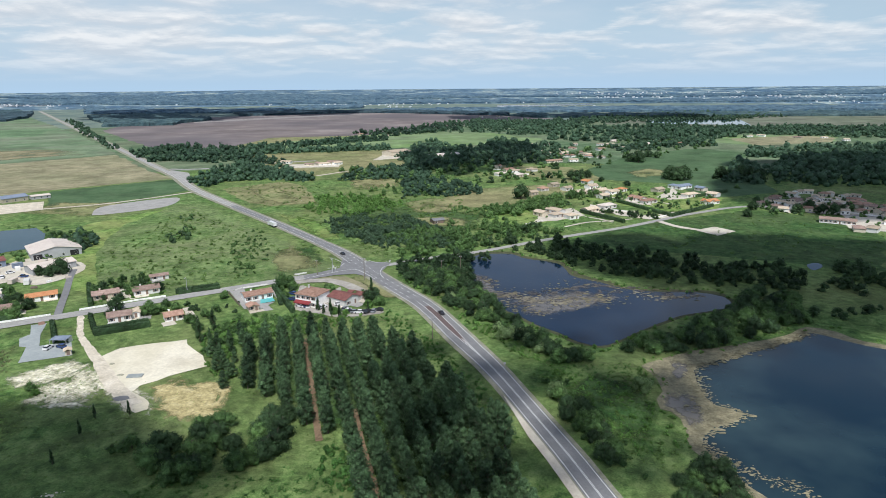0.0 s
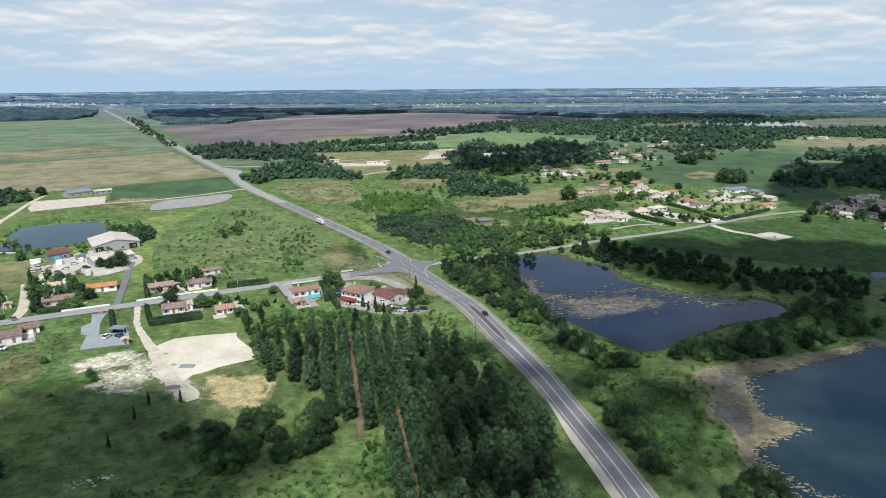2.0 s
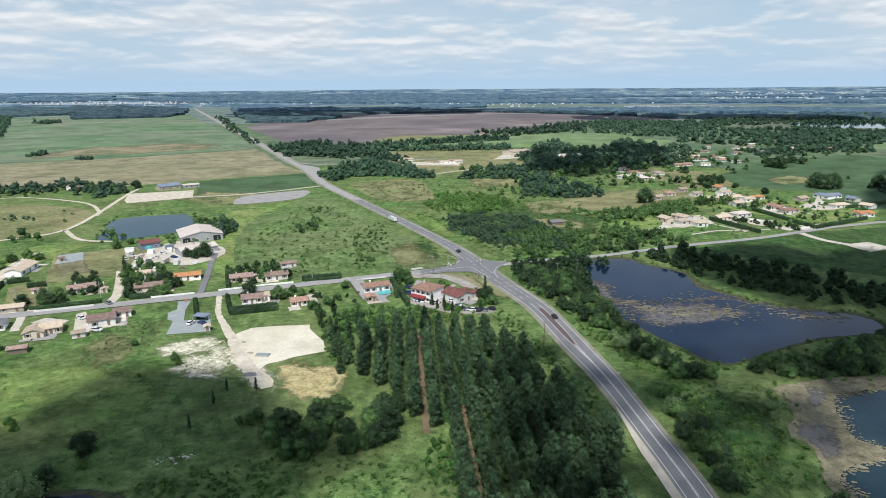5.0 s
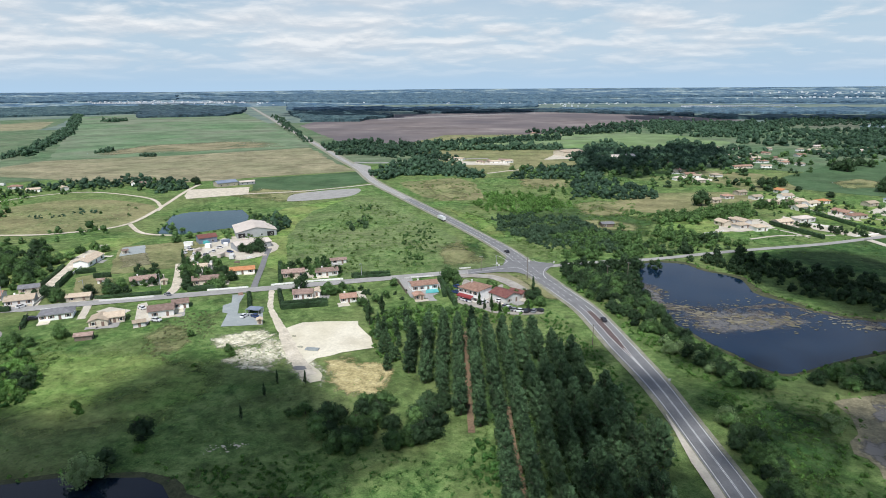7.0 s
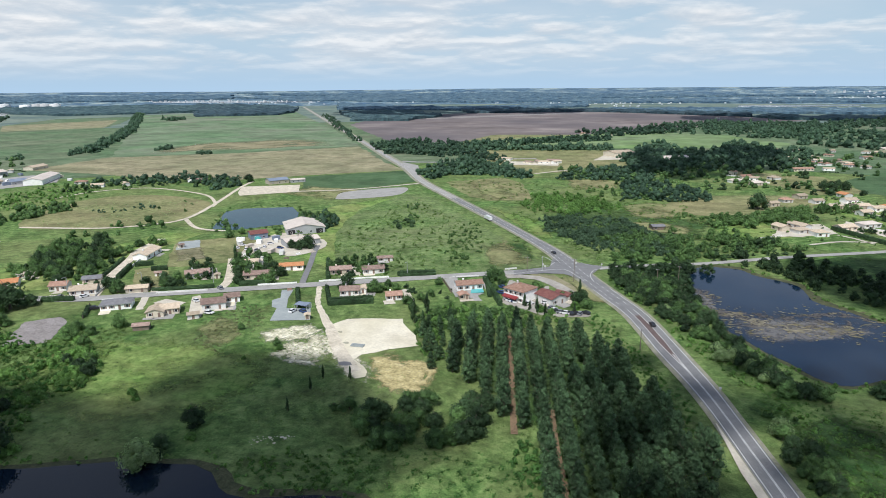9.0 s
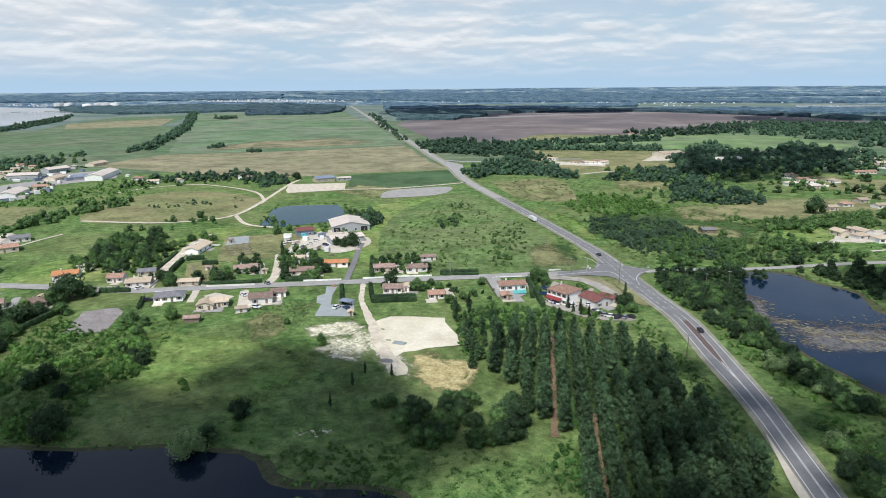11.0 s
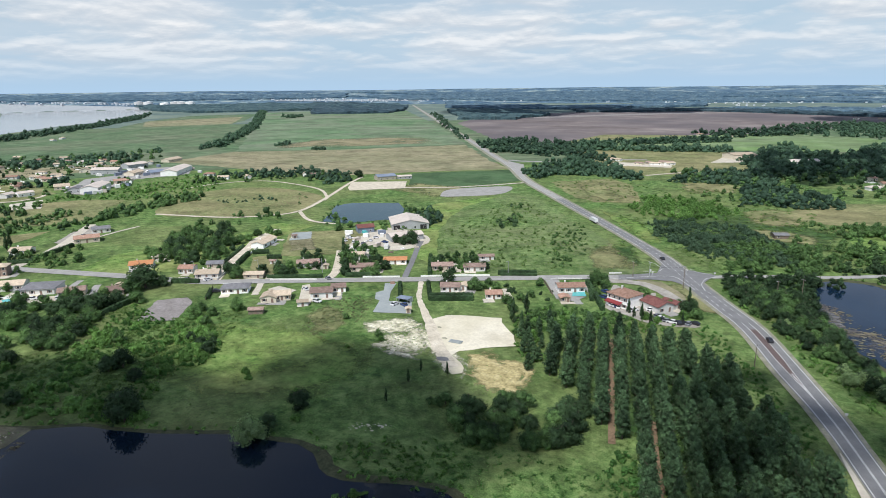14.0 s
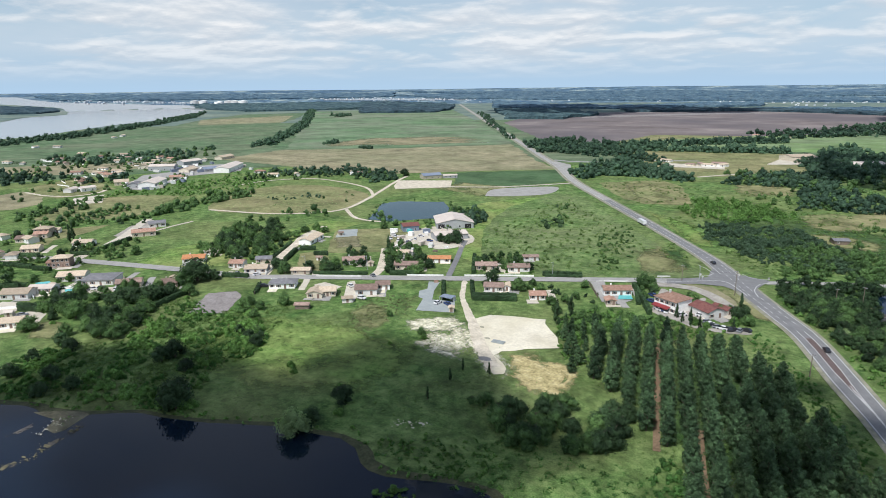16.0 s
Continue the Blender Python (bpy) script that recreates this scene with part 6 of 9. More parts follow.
        ([(-650, 723), (-648, 734), (-627, 745), (-615, 731), (-625, 706)], 9, FAR_TREE, WOOD, (0.39, 1.03)),
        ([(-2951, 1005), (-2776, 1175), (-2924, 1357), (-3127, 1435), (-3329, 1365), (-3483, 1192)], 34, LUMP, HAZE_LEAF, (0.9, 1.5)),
        ([(308, 1227), (636, 1361), (939, 1323), (796, 1118), (549, 1171)], 14, TINY_TREE, WOOD, (0.6, 1.4)),
)):
    if pat is FAR_TREE and min(math.hypot(*q) for q in poly) > 800:
        pat = TINY_TREE
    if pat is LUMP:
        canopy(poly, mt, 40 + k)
    else:
        thicket(poly, sp, pat, mt, "summer-green wood on the plain", 40 + k, sz, **FARW)
for t, s in (((65.0, 503.8), 1.9), ((224, 606), 1.9), ((231, 600), 2.2), ((238, 604), 2.0), ((228, 612), 1.9), ((279, 614), 1.8), ((283, 622), 1.6), ((296, 609), 1.9), ((298, 594), 2.0), ((302, 584), 1.9), ((-394, 510), 1.3), ((141, 621), 1.3), ((147, 621), 1.2), ((241, 766), 2.0), ((246, 770), 1.9), ((268, 805), 1.5)):
    plant(DARKS, *t, s)

for t, s in (((-121.5, 239.5), 0.85), ((-112.8, 245.0), 0.6), ((-232.9, 200.9), 0.95), ((-197.0, 168.6), 0.85), ((-209.9, 160.4), 0.7), ((-205.5, 153.4), 0.8), ((-196.2, 151.6), 0.6), ((-201.3, 159.3), 0.6), ((-202.2, 247.0), 1.1), ((-75.0, 274.6), 1.1), ((-51.4, 267.5), 0.6), ((-53.7, 269.5), 0.5), ((-27.5, 248.2), 0.75), ((-285.2, 250.7), 0.9), ((-286.2, 258.7), 0.8), ((-290.9, 270.3), 0.8), ((-289.3, 278.8), 0.8), ((-279.9, 277.0), 0.7), ((-174.7, 235.1), 0.8), ((-179.2, 234.5), 0.6)):
    plant(BROADS, *t, s)
for t, s in (((-257.4, 130.3), 1.1), ((-257.5, 133.7), 1.2), ((-252.9, 134.9), 1.2), ((-251.1, 137.7), 1.1), ((-249.5, 140.5), 1.2), ((-249.5, 144.0), 1.0), ((-277.0, 113.7), 1.0), ((-271.8, 114.5), 1.2), ((-271.9, 117.8), 1.0), ((-33.1, 256.8), 0.7), ((-30.6, 254.0), 0.75), ((-30.5, 261.4), 0.6), ((-185.4, 247.2), 0.7), ((-187.2, 256.3), 0.7), ((-219.1, 236.5), 0.9), ((-218.7, 239.3), 0.7), ((-226.6, 211.9), 0.8), ((-222.1, 218.3), 0.9), ((-214.6, 214.7), 0.8)):
    plant(DARKS, *t, s)

for t in range(17):
    plant(BROADS, 30.4 + 4.2 * t + RNG.uniform(-0.8, 0.8), 430.0 + 3.12 * t + RNG.uniform(-0.8, 0.8), RNG.uniform(0.55, 0.8), 1.1, "tree row by the village", "dark green tree in a row along gardens")

# ---- houses ----
def patio(a, b, depth, rng):
    """A pale terrace or drive beside a house."""
    d = (b - a).normalized()
    n = Vector((-d.y, d.x))
    w = (b - a).length
    i, j, k = rng.uniform(0.1, 0.9), rng.uniform(2.0, 5.0), rng.uniform(4.0, 9.0)
    c = a + d * w * i
    pts = [c - d * k / 2 - n * j, c + d * k / 2 - n * j, c + d * k / 2 + n * 0.5, c - d * k / 2 + n * 0.5]
    sheet("terrace", [(p.x, p.y) for p in pts], (GRAVEL, LANE, SAND)[int(rng.integers(3))], 0.13 + 0.004 * rng.integers(8), "pale paved terrace beside the house", "terrace", 0.0, 0.5)
    if rng.random() < 0.6:
        e = b + d * rng.uniform(0.5, 2.0)
        pts = [e - n * 3, e + d * 3.2 - n * 3, e + d * 3.2 + n * (depth + 8), e + n * (depth + 8)]
        sheet("driveway", [(p.x, p.y) for p in pts], (GRAVEL, LANE)[int(rng.integers(2))], 0.12 + 0.004 * rng.integers(8), "pale gravel driveway beside the house", "driveway", 0.0, 0.5)


PATIO = np.random.default_rng(77)


def house(a, b, depth, eaves, up, roof, wall, hip=False, windows=3, floors=1, label="", chimney=True, door=True, name="house", shutters=True):
    a, b = Vector(a), Vector(b)
    w = (b - a).length
    depth *= 0.85
    up = min(up, 0.34 * min(w, depth) / 2)
    eaves *= 0.9
    ang = math.atan2((b - a).y, (b - a).x)
    root = tagged(new(name), label or "single-storey house with tiled roof and pale walls", "house")
    root.matrix_basis = Matrix.Translation((a.x, a.y, rise(a.x, a.y))) @ Matrix.Rotation(ang, 4, "Z")
    if a.length < 420 and name == "house":
        patio(a, b, depth, PATIO)
    along_x = w >= depth
    ridge = eaves + up
    vs = [(0, 0, -0.4), (w, 0, -0.4), (w, depth, -0.4), (0, depth, -0.4), (0, 0, eaves), (w, 0, eaves), (w, depth, eaves), (0, depth, eaves)]
    fs = [(0, 1, 5, 4), (1, 2, 6, 5), (2, 3, 7, 6), (3, 0, 4, 7)]
    if not hip:
        if along_x:
            vs += [(0, depth / 2, ridge), (w, depth / 2, ridge)]
            fs += [(4, 8, 7), (5, 6, 9)]
        else:
            vs += [(w / 2, 0, ridge), (w / 2, depth, ridge)]
            fs += [(4, 5, 8), (6, 7, 9)]
    part("wall", mesh_of("wall", vs, fs, wall), root)
    o, th = 0.45, 0.18
    k = up / ((depth if along_x else w) / 2) * o
    x0, x1, y0, y1, ze = -o, w + o, -o, depth + o, eaves - k
    if hip:
        r = min(w, depth) / 2 + o
        p, q = ((x0 + r, depth / 2), (x1 - r, depth / 2)) if along_x else ((w / 2, y0 + r), (w / 2, y1 - r))
        top = [(x0, y0, ze), (x1, y0, ze), (x1, y1, ze), (x0, y1, ze), (*p, ridge), (*q, ridge)]
        faces = [(0, 1, 5, 4), (1, 2, 5), (2, 3, 4, 5), (3, 0, 4)] if along_x else [(0, 1, 4), (1, 2, 5, 4), (2, 3, 5), (3, 0, 4, 5)]
    else:
        top = [(x0, y0, ze), (x1, y0, ze), (x1, y1, ze), (x0, y1, ze)] + ([(x0, depth / 2, ridge), (x1, depth / 2, ridge)] if along_x else [(w / 2, y0, ridge), (w / 2, y1, ridge)])
        faces = [(0, 1, 5, 4), (2, 3, 4, 5)] if along_x else [(3, 0, 4, 5), (1, 2, 5, 4)]
    n = len(top)
    vs = [(x, y, z + th) for x, y, z in top] + top
    fs = faces + [tuple(i + n for i in reversed(f)) for f in faces]
    edges = {}
    for f in faces:
        for i in range(len(f)):
            edges[(f[i], f[(i + 1) % len(f)])] = 1
    fs += [(j, i, i + n, j + n) for i, j in edges if (j, i) not in edges]
    part("roof", mesh_of("roof", vs, fs, roof), root)
    if chimney:
        cx, cy = w * 0.3, depth * 0.55
        part("chimney", boxes("chimney", [(cx - 0.3, cx + 0.3, cy - 0.3, cy + 0.3, eaves, ridge + 0.7), (cx - 0.38, cx + 0.38, cy - 0.38, cy + 0.38, ridge + 0.7, ridge + 0.82)], wall), root)
    h = eaves / floors
    for fl in range(floors):
        for i in range(windows):
            x = w * (i + 0.5) / windows
            z = fl * h + 0.85
            if door and fl == 0 and i == windows // 2:
                part("door", boxes("door", [(x - 0.5, x + 0.5, -0.06, 0.02, 0, 2.1)], SHUTTER), root)
                continue
            g = part("window", boxes("window", [(x - 0.6, x + 0.6, -0.09, 0.02, z - 0.08, z), (x - 0.6, x + 0.6, -0.09, 0.02, z + 1.2, z + 1.28), (x - 0.6, x - 0.52, -0.09, 0.02, z, z + 1.2), (x + 0.52, x + 0.6, -0.09, 0.02, z, z + 1.2)], WALL), root)
            part("pane", boxes("pane", [(x - 0.52, x + 0.52, -0.03, 0.02, z, z + 1.2)], GLASS), g)
            if shutters:
                part("shutter", boxes("shutter", [(x - 1.1, x - 0.62, -0.07, -0.005, z, z + 1.2)], SHUTTER), root)
                part("shutter", boxes("shutter", [(x + 0.62, x + 1.1, -0.07, -0.005, z, z + 1.2)], SHUTTER), root)
    return root


house((-153.9, 256.1), (-145.0, 261.7), 7.5, 2.8, 2.0, BROWN_TILE, CREAM, label="low cream house with weathered brown tile roof")
house((-138.8, 262.1), (-129.7, 267.8), 7.5, 2.8, 2.0, BROWN_TILE, WALL, label="low white house with weathered brown tile roof")
house((-141.7, 284.6), (-134.8, 288.9), 5, 2.4, 0.8, BROWN_TILE, WALL, windows=2, label="small outbuilding with a low tiled roof", chimney=False)
house((-133.3, 229.2), (-125.8, 233.0), 8, 2.8, 1.9, BROWN_TILE, WALL, label="low white house behind a clipped hedge")
house((-126.7, 235.3), (-123.8, 236.2), 6, 2.6, 1.5, BEIGE_TILE, WALL, windows=1, chimney=False, label="lean annex with sand-coloured tiles")
house((-110.8, 230.0), (-105.0, 233.6), 7, 2.6, 1.7, TERRA, WALL, label="small white house with terracotta roof")
house((-85.9, 252.7), (-75.7, 259.2), 8, 3.0, 2.0, TERRA, WALL, label="white house with terracotta roof beside a pool", windows=4)
house((-80.8, 241.3), (-77.4, 243.5), 5, 2.4, 1.3, TERRA, CREAM, windows=2, chimney=False, label="small pool house with terracotta roof")
inn = house((-63.3, 249.4), (-53.8, 245.0), 12.0, 5.9, 2.3, TERRA, WALL, True, 4, 2, "two-storey white inn with pinkish tile hipped roof and red awning")
house((-41.6, 246.2), (-36.8, 252.9), 12, 3.4, 2.2, RED_TILE, WALL, False, 2, 1, "white house with a dark red roof and gable front", False)
house((-36.5, 254.6), (-34.3, 259.0), 8, 2.6, 1.0, RED_TILE, WALL, False, 1, 1, "low side wing with a dark red roof", False)
house((-45.3, 252.0), (-42.1, 248.8), 10, 2.8, 1.0, RED_TILE, WALL, False, 1, 1, "low wing with a dark red roof", False)
house((-182.1, 254.3), (-172.2, 260.5), 7, 2.6, 1.6, ORANGE, WALL, label="house with a new bright orange tile roof", chimney=False)
house((-189.6, 235.0), (-179.3, 241.4), 8, 2.8, 1.8, BROWN_TILE, CREAM, label="low house with weathered roof and veranda")
house((-202.6, 253.4), (-197.1, 256.8), 7, 3.2, 1.4, BEIGE_TILE, WALL, windows=2, label="plain white outbuilding with pale roof")
house((-217.7, 227.1), (-209.5, 234.7), 8, 2.8, 1.9, BROWN_TILE, WALL, label="white house with a weathered grey-brown roof")
house((-228.8, 201.2), (-220.8, 206.2), 6, 2.4, 0.9, BEIGE_TILE, CREAM, label="long low garage with a flat tan roof", chimney=False, windows=2)
house((-219.8, 179.5), (-210.1, 186.6), 9, 2.8, 1.6, GREY_TILE, WALL, True, 4, label="white bungalow with a low grey roof", chimney=False)
house((-194.9, 179.4), (-189.2, 183.0), 9, 2.7, 1.4, BEIGE_TILE, CREAM, False, 2, label="sand-coloured house, wing with low roof", chimney=False)
house((-191.7, 184.1), (-186.2, 188.5), 8, 2.9, 1.6, BEIGE_TILE, CREAM, False, 3, label="sand-coloured house with low tiled roof", chimney=False)
house((-189.1, 167.0), (-184.2, 170.1), 4, 2.2, 0.8, BROWN_TILE, TIMBER, windows=1, chimney=False, shutters=False, name="shed", label="open timber garden shed with tiled roof")
house((-179.2, 193.8), (-171.6, 199.6), 9, 3.2, 1.7, BROWN_TILE, WALL, windows=2, label="bright white house with brown tile roof", chimney=False)
house((-176.4, 204.9), (-171.6, 208.9), 7, 2.8, 1.5, BROWN_TILE, WALL, windows=2, label="lower white wing with brown tile roof", chimney=False)
house((-177.4, 183.5), (-174.2, 186.4), 4, 2.3, 0.7, BEIGE_TILE, WALL, windows=1, chimney=False, name="shed", label="small pale garden shed")
house((-264.8, 191.6), (-258.5, 195.5), 8, 2.9, 1.9, TERRA, WALL, label="white house with red terracotta roof")
house((-249.5, 189.4), (-240.7, 196.0), 9, 2.8, 1.7, BEIGE_TILE, WALL, label="white house with sand-orange roof")
house((-259.5, 204.8), (-253.4, 209.9), 7, 2.6, 1.5, GREY_TILE, CREAM, windows=2, label="house with a grey roof among trees", chimney=False)
house((-263.5, 248.5), (-269.6, 265.5), 9, 3.0, 1.8, BEIGE_TILE, WALL, label="long white house at the lane")
house((-344.7, 141.7), (-338.7, 147.9), 8, 5.6, 1.2, BEIGE_TILE, BRICK, True, 4, 2, "two-storey brick building with a flat hipped roof", False)
house((-348.2, 140.7), (-343.8, 143.5), 6, 2.8, 1.2, TERRA, BRICK, windows=2, label="low annex with red tile roof", chimney=False)
house((-316.2, 131.1), (-307.4, 139.8), 10, 3.0, 1.4, BEIGE_TILE, WALL, label="long white house with pale roof", chimney=False)
house((-299.8, 134.2), (-288.3, 143.4), 14, 3.0, 1.0, GREY_TILE, WALL, True, 4, label="large white house with dark flat-hipped roof", chimney=False)
house((-309.8, 104.1), (-300.6, 111.7), 10, 3.0, 1.5, BEIGE_TILE, WALL, label="white house with pale tile roof", chimney=False)
house((-308.4, 115.0), (-299.9, 121.4), 8, 2.8, 0.9, SHEET, WALL, label="white house with a nearly flat pale roof", chimney=False)
house((-263.9, 152.7), (-258.7, 158.0), 8, 2.8, 1.8, BROWN_TILE, CREAM, label="house among trees with brown roof")
house((-281.1, 140.9), (-274.1, 149.3), 8, 2.8, 1.8, BROWN_TILE, CREAM, label="house half hidden by trees")
house((-293.3, 183.8), (-285.1, 191.5), 9, 2.8, 1.8, ORANGE, WALL, label="house with a new orange roof")
house((-298.3, 200.9), (-292.7, 205.7), 6, 2.6, 0.8, SHEET, WALL, windows=2, chimney=False, label="pale shed with metal roof")
house((-382.0, 169.9), (-373.7, 176.6), 9, 2.8, 1.6, BEIGE_TILE, WALL, label="white house with sand-coloured roof")
house((-392.6, 146.7), (-386.3, 153.5), 9, 2.8, 1.6, BEIGE_TILE, CREAM, label="cream house with sand-coloured tiled roof")
house((-422.8, 156.0), (-414.7, 164.3), 9, 2.8, 2.0, BROWN_TILE, CREAM, label="house with large brown roof")
house((-432.6, 170.7), (-425.4, 176.9), 9, 5.2, 1.8, BEIGE_TILE, CREAM, True, 3, 2, "two-storey cream house with pale hipped roof")
house((-432.0, 180.2), (-428.3, 184.4), 6, 2.8, 1.4, BEIGE_TILE, WALL, windows=2, label="white annex with pale roof", chimney=False)
house((-374.6, 202.7), (-367.4, 214.3), 11, 3.2, 1.3, TERRA, CREAM, label="long low building with terracotta roof", chimney=False)
house((-391.6, 224.3), (-386.5, 233.5), 10, 3.0, 1.2, GREY_TILE, WALL, label="white house with dark roof", chimney=False)
house((-270.0, 88.8), (-265.0, 94.7), 8, 2.8, 1.2, BEIGE_TILE, WALL, label="pale garden house with low roof", chimney=False)
# works and hangars
hangar = house((-223.8, 322.7), (-205.0, 338.0), 29, 4.2, 2.6, SHEET, METAL_WALL, False, 4, 1, "large grey hangar with a pale metal gable roof", False, False, "hangar", False)
# dark panels on the closed wall stand for the dim inside of open doorways
part("roller_door", boxes("roller_door", [(1.0, 5.2, -0.08, 0.02, 0.0, 3.1)], DARK), hangar, "dark panel in place of the open doorway's shade")
part("roller_door", boxes("roller_door", [(18.5, 22.7, -0.08, 0.02, 0.0, 3.1)], DARK), hangar, "dark panel in place of the open doorway's shade")
part("ridge_cap", boxes("ridge_cap", [(11.9, 12.4, -0.5, 25.1, 6.05, 6.35)], METAL_WALL), hangar)
house((-205.1, 294.9), (-192.6, 310.9), 13, 3.8, 1.2, SHEET, METAL_WALL, False, 3, 1, "grey workshop with pale metal roof", False, False, "hangar", False)
house((-237.5, 304.8), (-230.7, 312.7), 10, 4, 1.8, RED_TILE, SHEET_BLUE, False, 2, 1, "open shelter with faded red roof", False, False, "hangar", False)
house((-600.5, 314.8), (-594.1, 326), 14, 3.6, 2, BEIGE_TILE, CREAM, False, 2, 1, "cream warehouse with sand-coloured roof", False, False, "warehouse", False)
house((-572.1, 311.3), (-564.3, 319.2), 17, 3.6, 2, GREY_TILE, METAL_WALL, False, 2, 1, "low grey workshop with a dark roof", False, False, "warehouse", False)
house((-547.2, 324.7), (-569.4, 351.3), 18, 5.5, 2, SHEET, WALL, False, 4, 1, "large white warehouse with low metal roof", False, False, "warehouse", False)
house((-677.6, 396.6), (-654.4, 414.0), 16, 5.5, 2, SHEET, METAL_WALL, False, 4, 1, "long grey warehouse with metal roof", False, False, "warehouse", False)
house((-579.4, 432.3), (-611, 477), 20, 5.5, 2, SHEET, WALL, False, 4, 1, "large white warehouse with low metal roof", False, False, "warehouse", False)
house((-608.6, 422.1), (-604.2, 436), 14, 3.6, 2, SHEET_BLUE, METAL_WALL, False, 2, 1, "blue-grey warehouse on the estate", False, False, "warehouse", False)
house((-584.6, 364.1), (-578.7, 375.9), 10, 3.6, 2, TERRA, CREAM, False, 2, 1, "low building with terracotta roof on the estate", False, False, "warehouse", False)
house((-682, 445), (-681, 470), 18, 5.5, 2, SHEET, METAL_WALL, False, 4, 1, "long grey warehouse with metal roof", False, False, "warehouse", False)
house((-702, 398), (-695, 407), 14, 3.6, 2, BEIGE_TILE, CREAM, False, 2, 1, "cream warehouse with sand-coloured roof", False, False, "warehouse", False)
house((-622, 411), (-629, 428), 14, 3.6, 2, BEIGE_TILE, CREAM, False, 2, 1, "cream warehouse with sand-coloured roof", False, False, "warehouse", False)
house((-592, 270), (-597, 280), 9, 3.6, 2, SHEET, WALL, False, 2, 1, "low white polytunnel on pale ground", False, False, "warehouse", False)
house((-589, 278), (-588, 291), 9, 3.6, 2, SHEET, WALL, False, 2, 1, "low white polytunnel on pale ground", False, False, "warehouse", False)
house((-674, 340), (-675, 349), 10, 3.6, 2, TERRA, CREAM, False, 2, 1, "low building with terracotta roof on the estate", False, False, "warehouse", False)
house((-698, 512), (-705, 537), 14, 3.6, 2, BEIGE_TILE, CREAM, False, 2, 1, "cream warehouse with sand-coloured roof", False, False, "warehouse", False)
house((-362, 500), (-351, 516), 14, 4, 1.8, SHEET_BLUE, CREAM, False, 3, 1, "stable with blue-grey roof", False, False, "stable", False)
house((-349, 517), (-339, 527), 10, 3, 0.8, SHEET, METAL_WALL, False, 3, 1, "low white tunnel shed", False, False, "shed", False)
house((-6.0, 408.6), (1.3, 411.9), 8, 2.6, 0.8, GREY_TILE, TIMBER, windows=2, chimney=False, shutters=False, name="shed", label="dark timber cabin in the meadow")
house((-67, 836), (-43, 856), 30, 6, 2, BEIGE_TILE, CREAM, False, 4, 1, "farm building with sand-coloured roof", False, False, "barn", False)
house((-9, 786), (24, 809), 20, 6, 2, SHEET, WALL, False, 4, 1, "long white-roofed hall between trees", False, False, "hall", False)

# village houses farther off
def low_wall(pts, height=0.75, mat=None, label="low white rendered garden wall", thick=0.25, name="garden_wall"):
    line = [Vector(p) for p in pts]
    vs, fs = [], []
    for i, p in enumerate(line):
        d = (line[min(i + 1, len(line) - 1)] - line[max(i - 1, 0)]).normalized()
        s = Vector((d.y, -d.x)) * thick / 2
        for q, z in ((p - s, -0.2), (p + s, -0.2), (p + s, height), (p - s, height)):
            vs.append((q.x, q.y, z))
    for i in range(len(line) - 1):
        for k in range(4):
            a, b = i * 4 + k, i * 4 + (k + 1) % 4
            fs.append((a, b, b + 4, a + 4))
    fs += [(3, 2, 1, 0), tuple(len(vs) - 4 + k for k in range(4))]
    return tagged(new(name, mesh_of(name, vs, fs, mat or WALL)), label, "wall")


def village(places, seed, sizes=(6.5, 10), group="village houses"):
    rng = np.random.default_rng(seed)
    roofs = (BEIGE_TILE, TERRA, BEIGE_TILE, BROWN_TILE, BEIGE_TILE)
    for x, y in places:
        w, d, a = rng.uniform(*sizes), rng.uniform(5.8, 8.0), rng.uniform(-1.1, 1.1)
        v = Vector((math.cos(a), math.sin(a))) * w / 2
        k = int(rng.integers(5))
        ob = house((x - v.x, y - v.y), (x + v.x, y + v.y), d, rng.uniform(2.6, 3.4), 1.7, roofs[k], (WALL, CREAM)[k % 2], rng.random() < 0.3, 2, 1,
                   "village house with %s roof and pale walls" % ("sand-coloured", "terracotta", "sand-coloured", "brown", "sand-coloured")[k], False, False, "house", False)
        ob["group"] = group


village([(265.5, 377.1), (272.1, 373.8), (294.2, 392.4), (279.1, 361.6)], 302)
house((252.9, 404.3), (270.7, 393.2), 8, 3.0, 1.4, BROWN_TILE, WALL, False, 8, label="long low white building with brown roof", chimney=False)
village([(-157, 1217), (-111, 1198), (-90, 1210), (117, 1913), (171, 1940), (516, 1120), (548, 1104), (569, 1115), (611, 1073), (657, 1068), (659, 1011), (468, 778)], 303, (10, 16))
village([(-194, 762), (-161, 738), (-153, 748), (-141, 742), (-134, 758), (-125, 746)], 304, (10, 16))
village([(-1213, 646), (-1242, 679), (-1131, 470), (-1096, 489), (-497, 451), (-456, 495), (-439, 494)], 305, (10, 16))


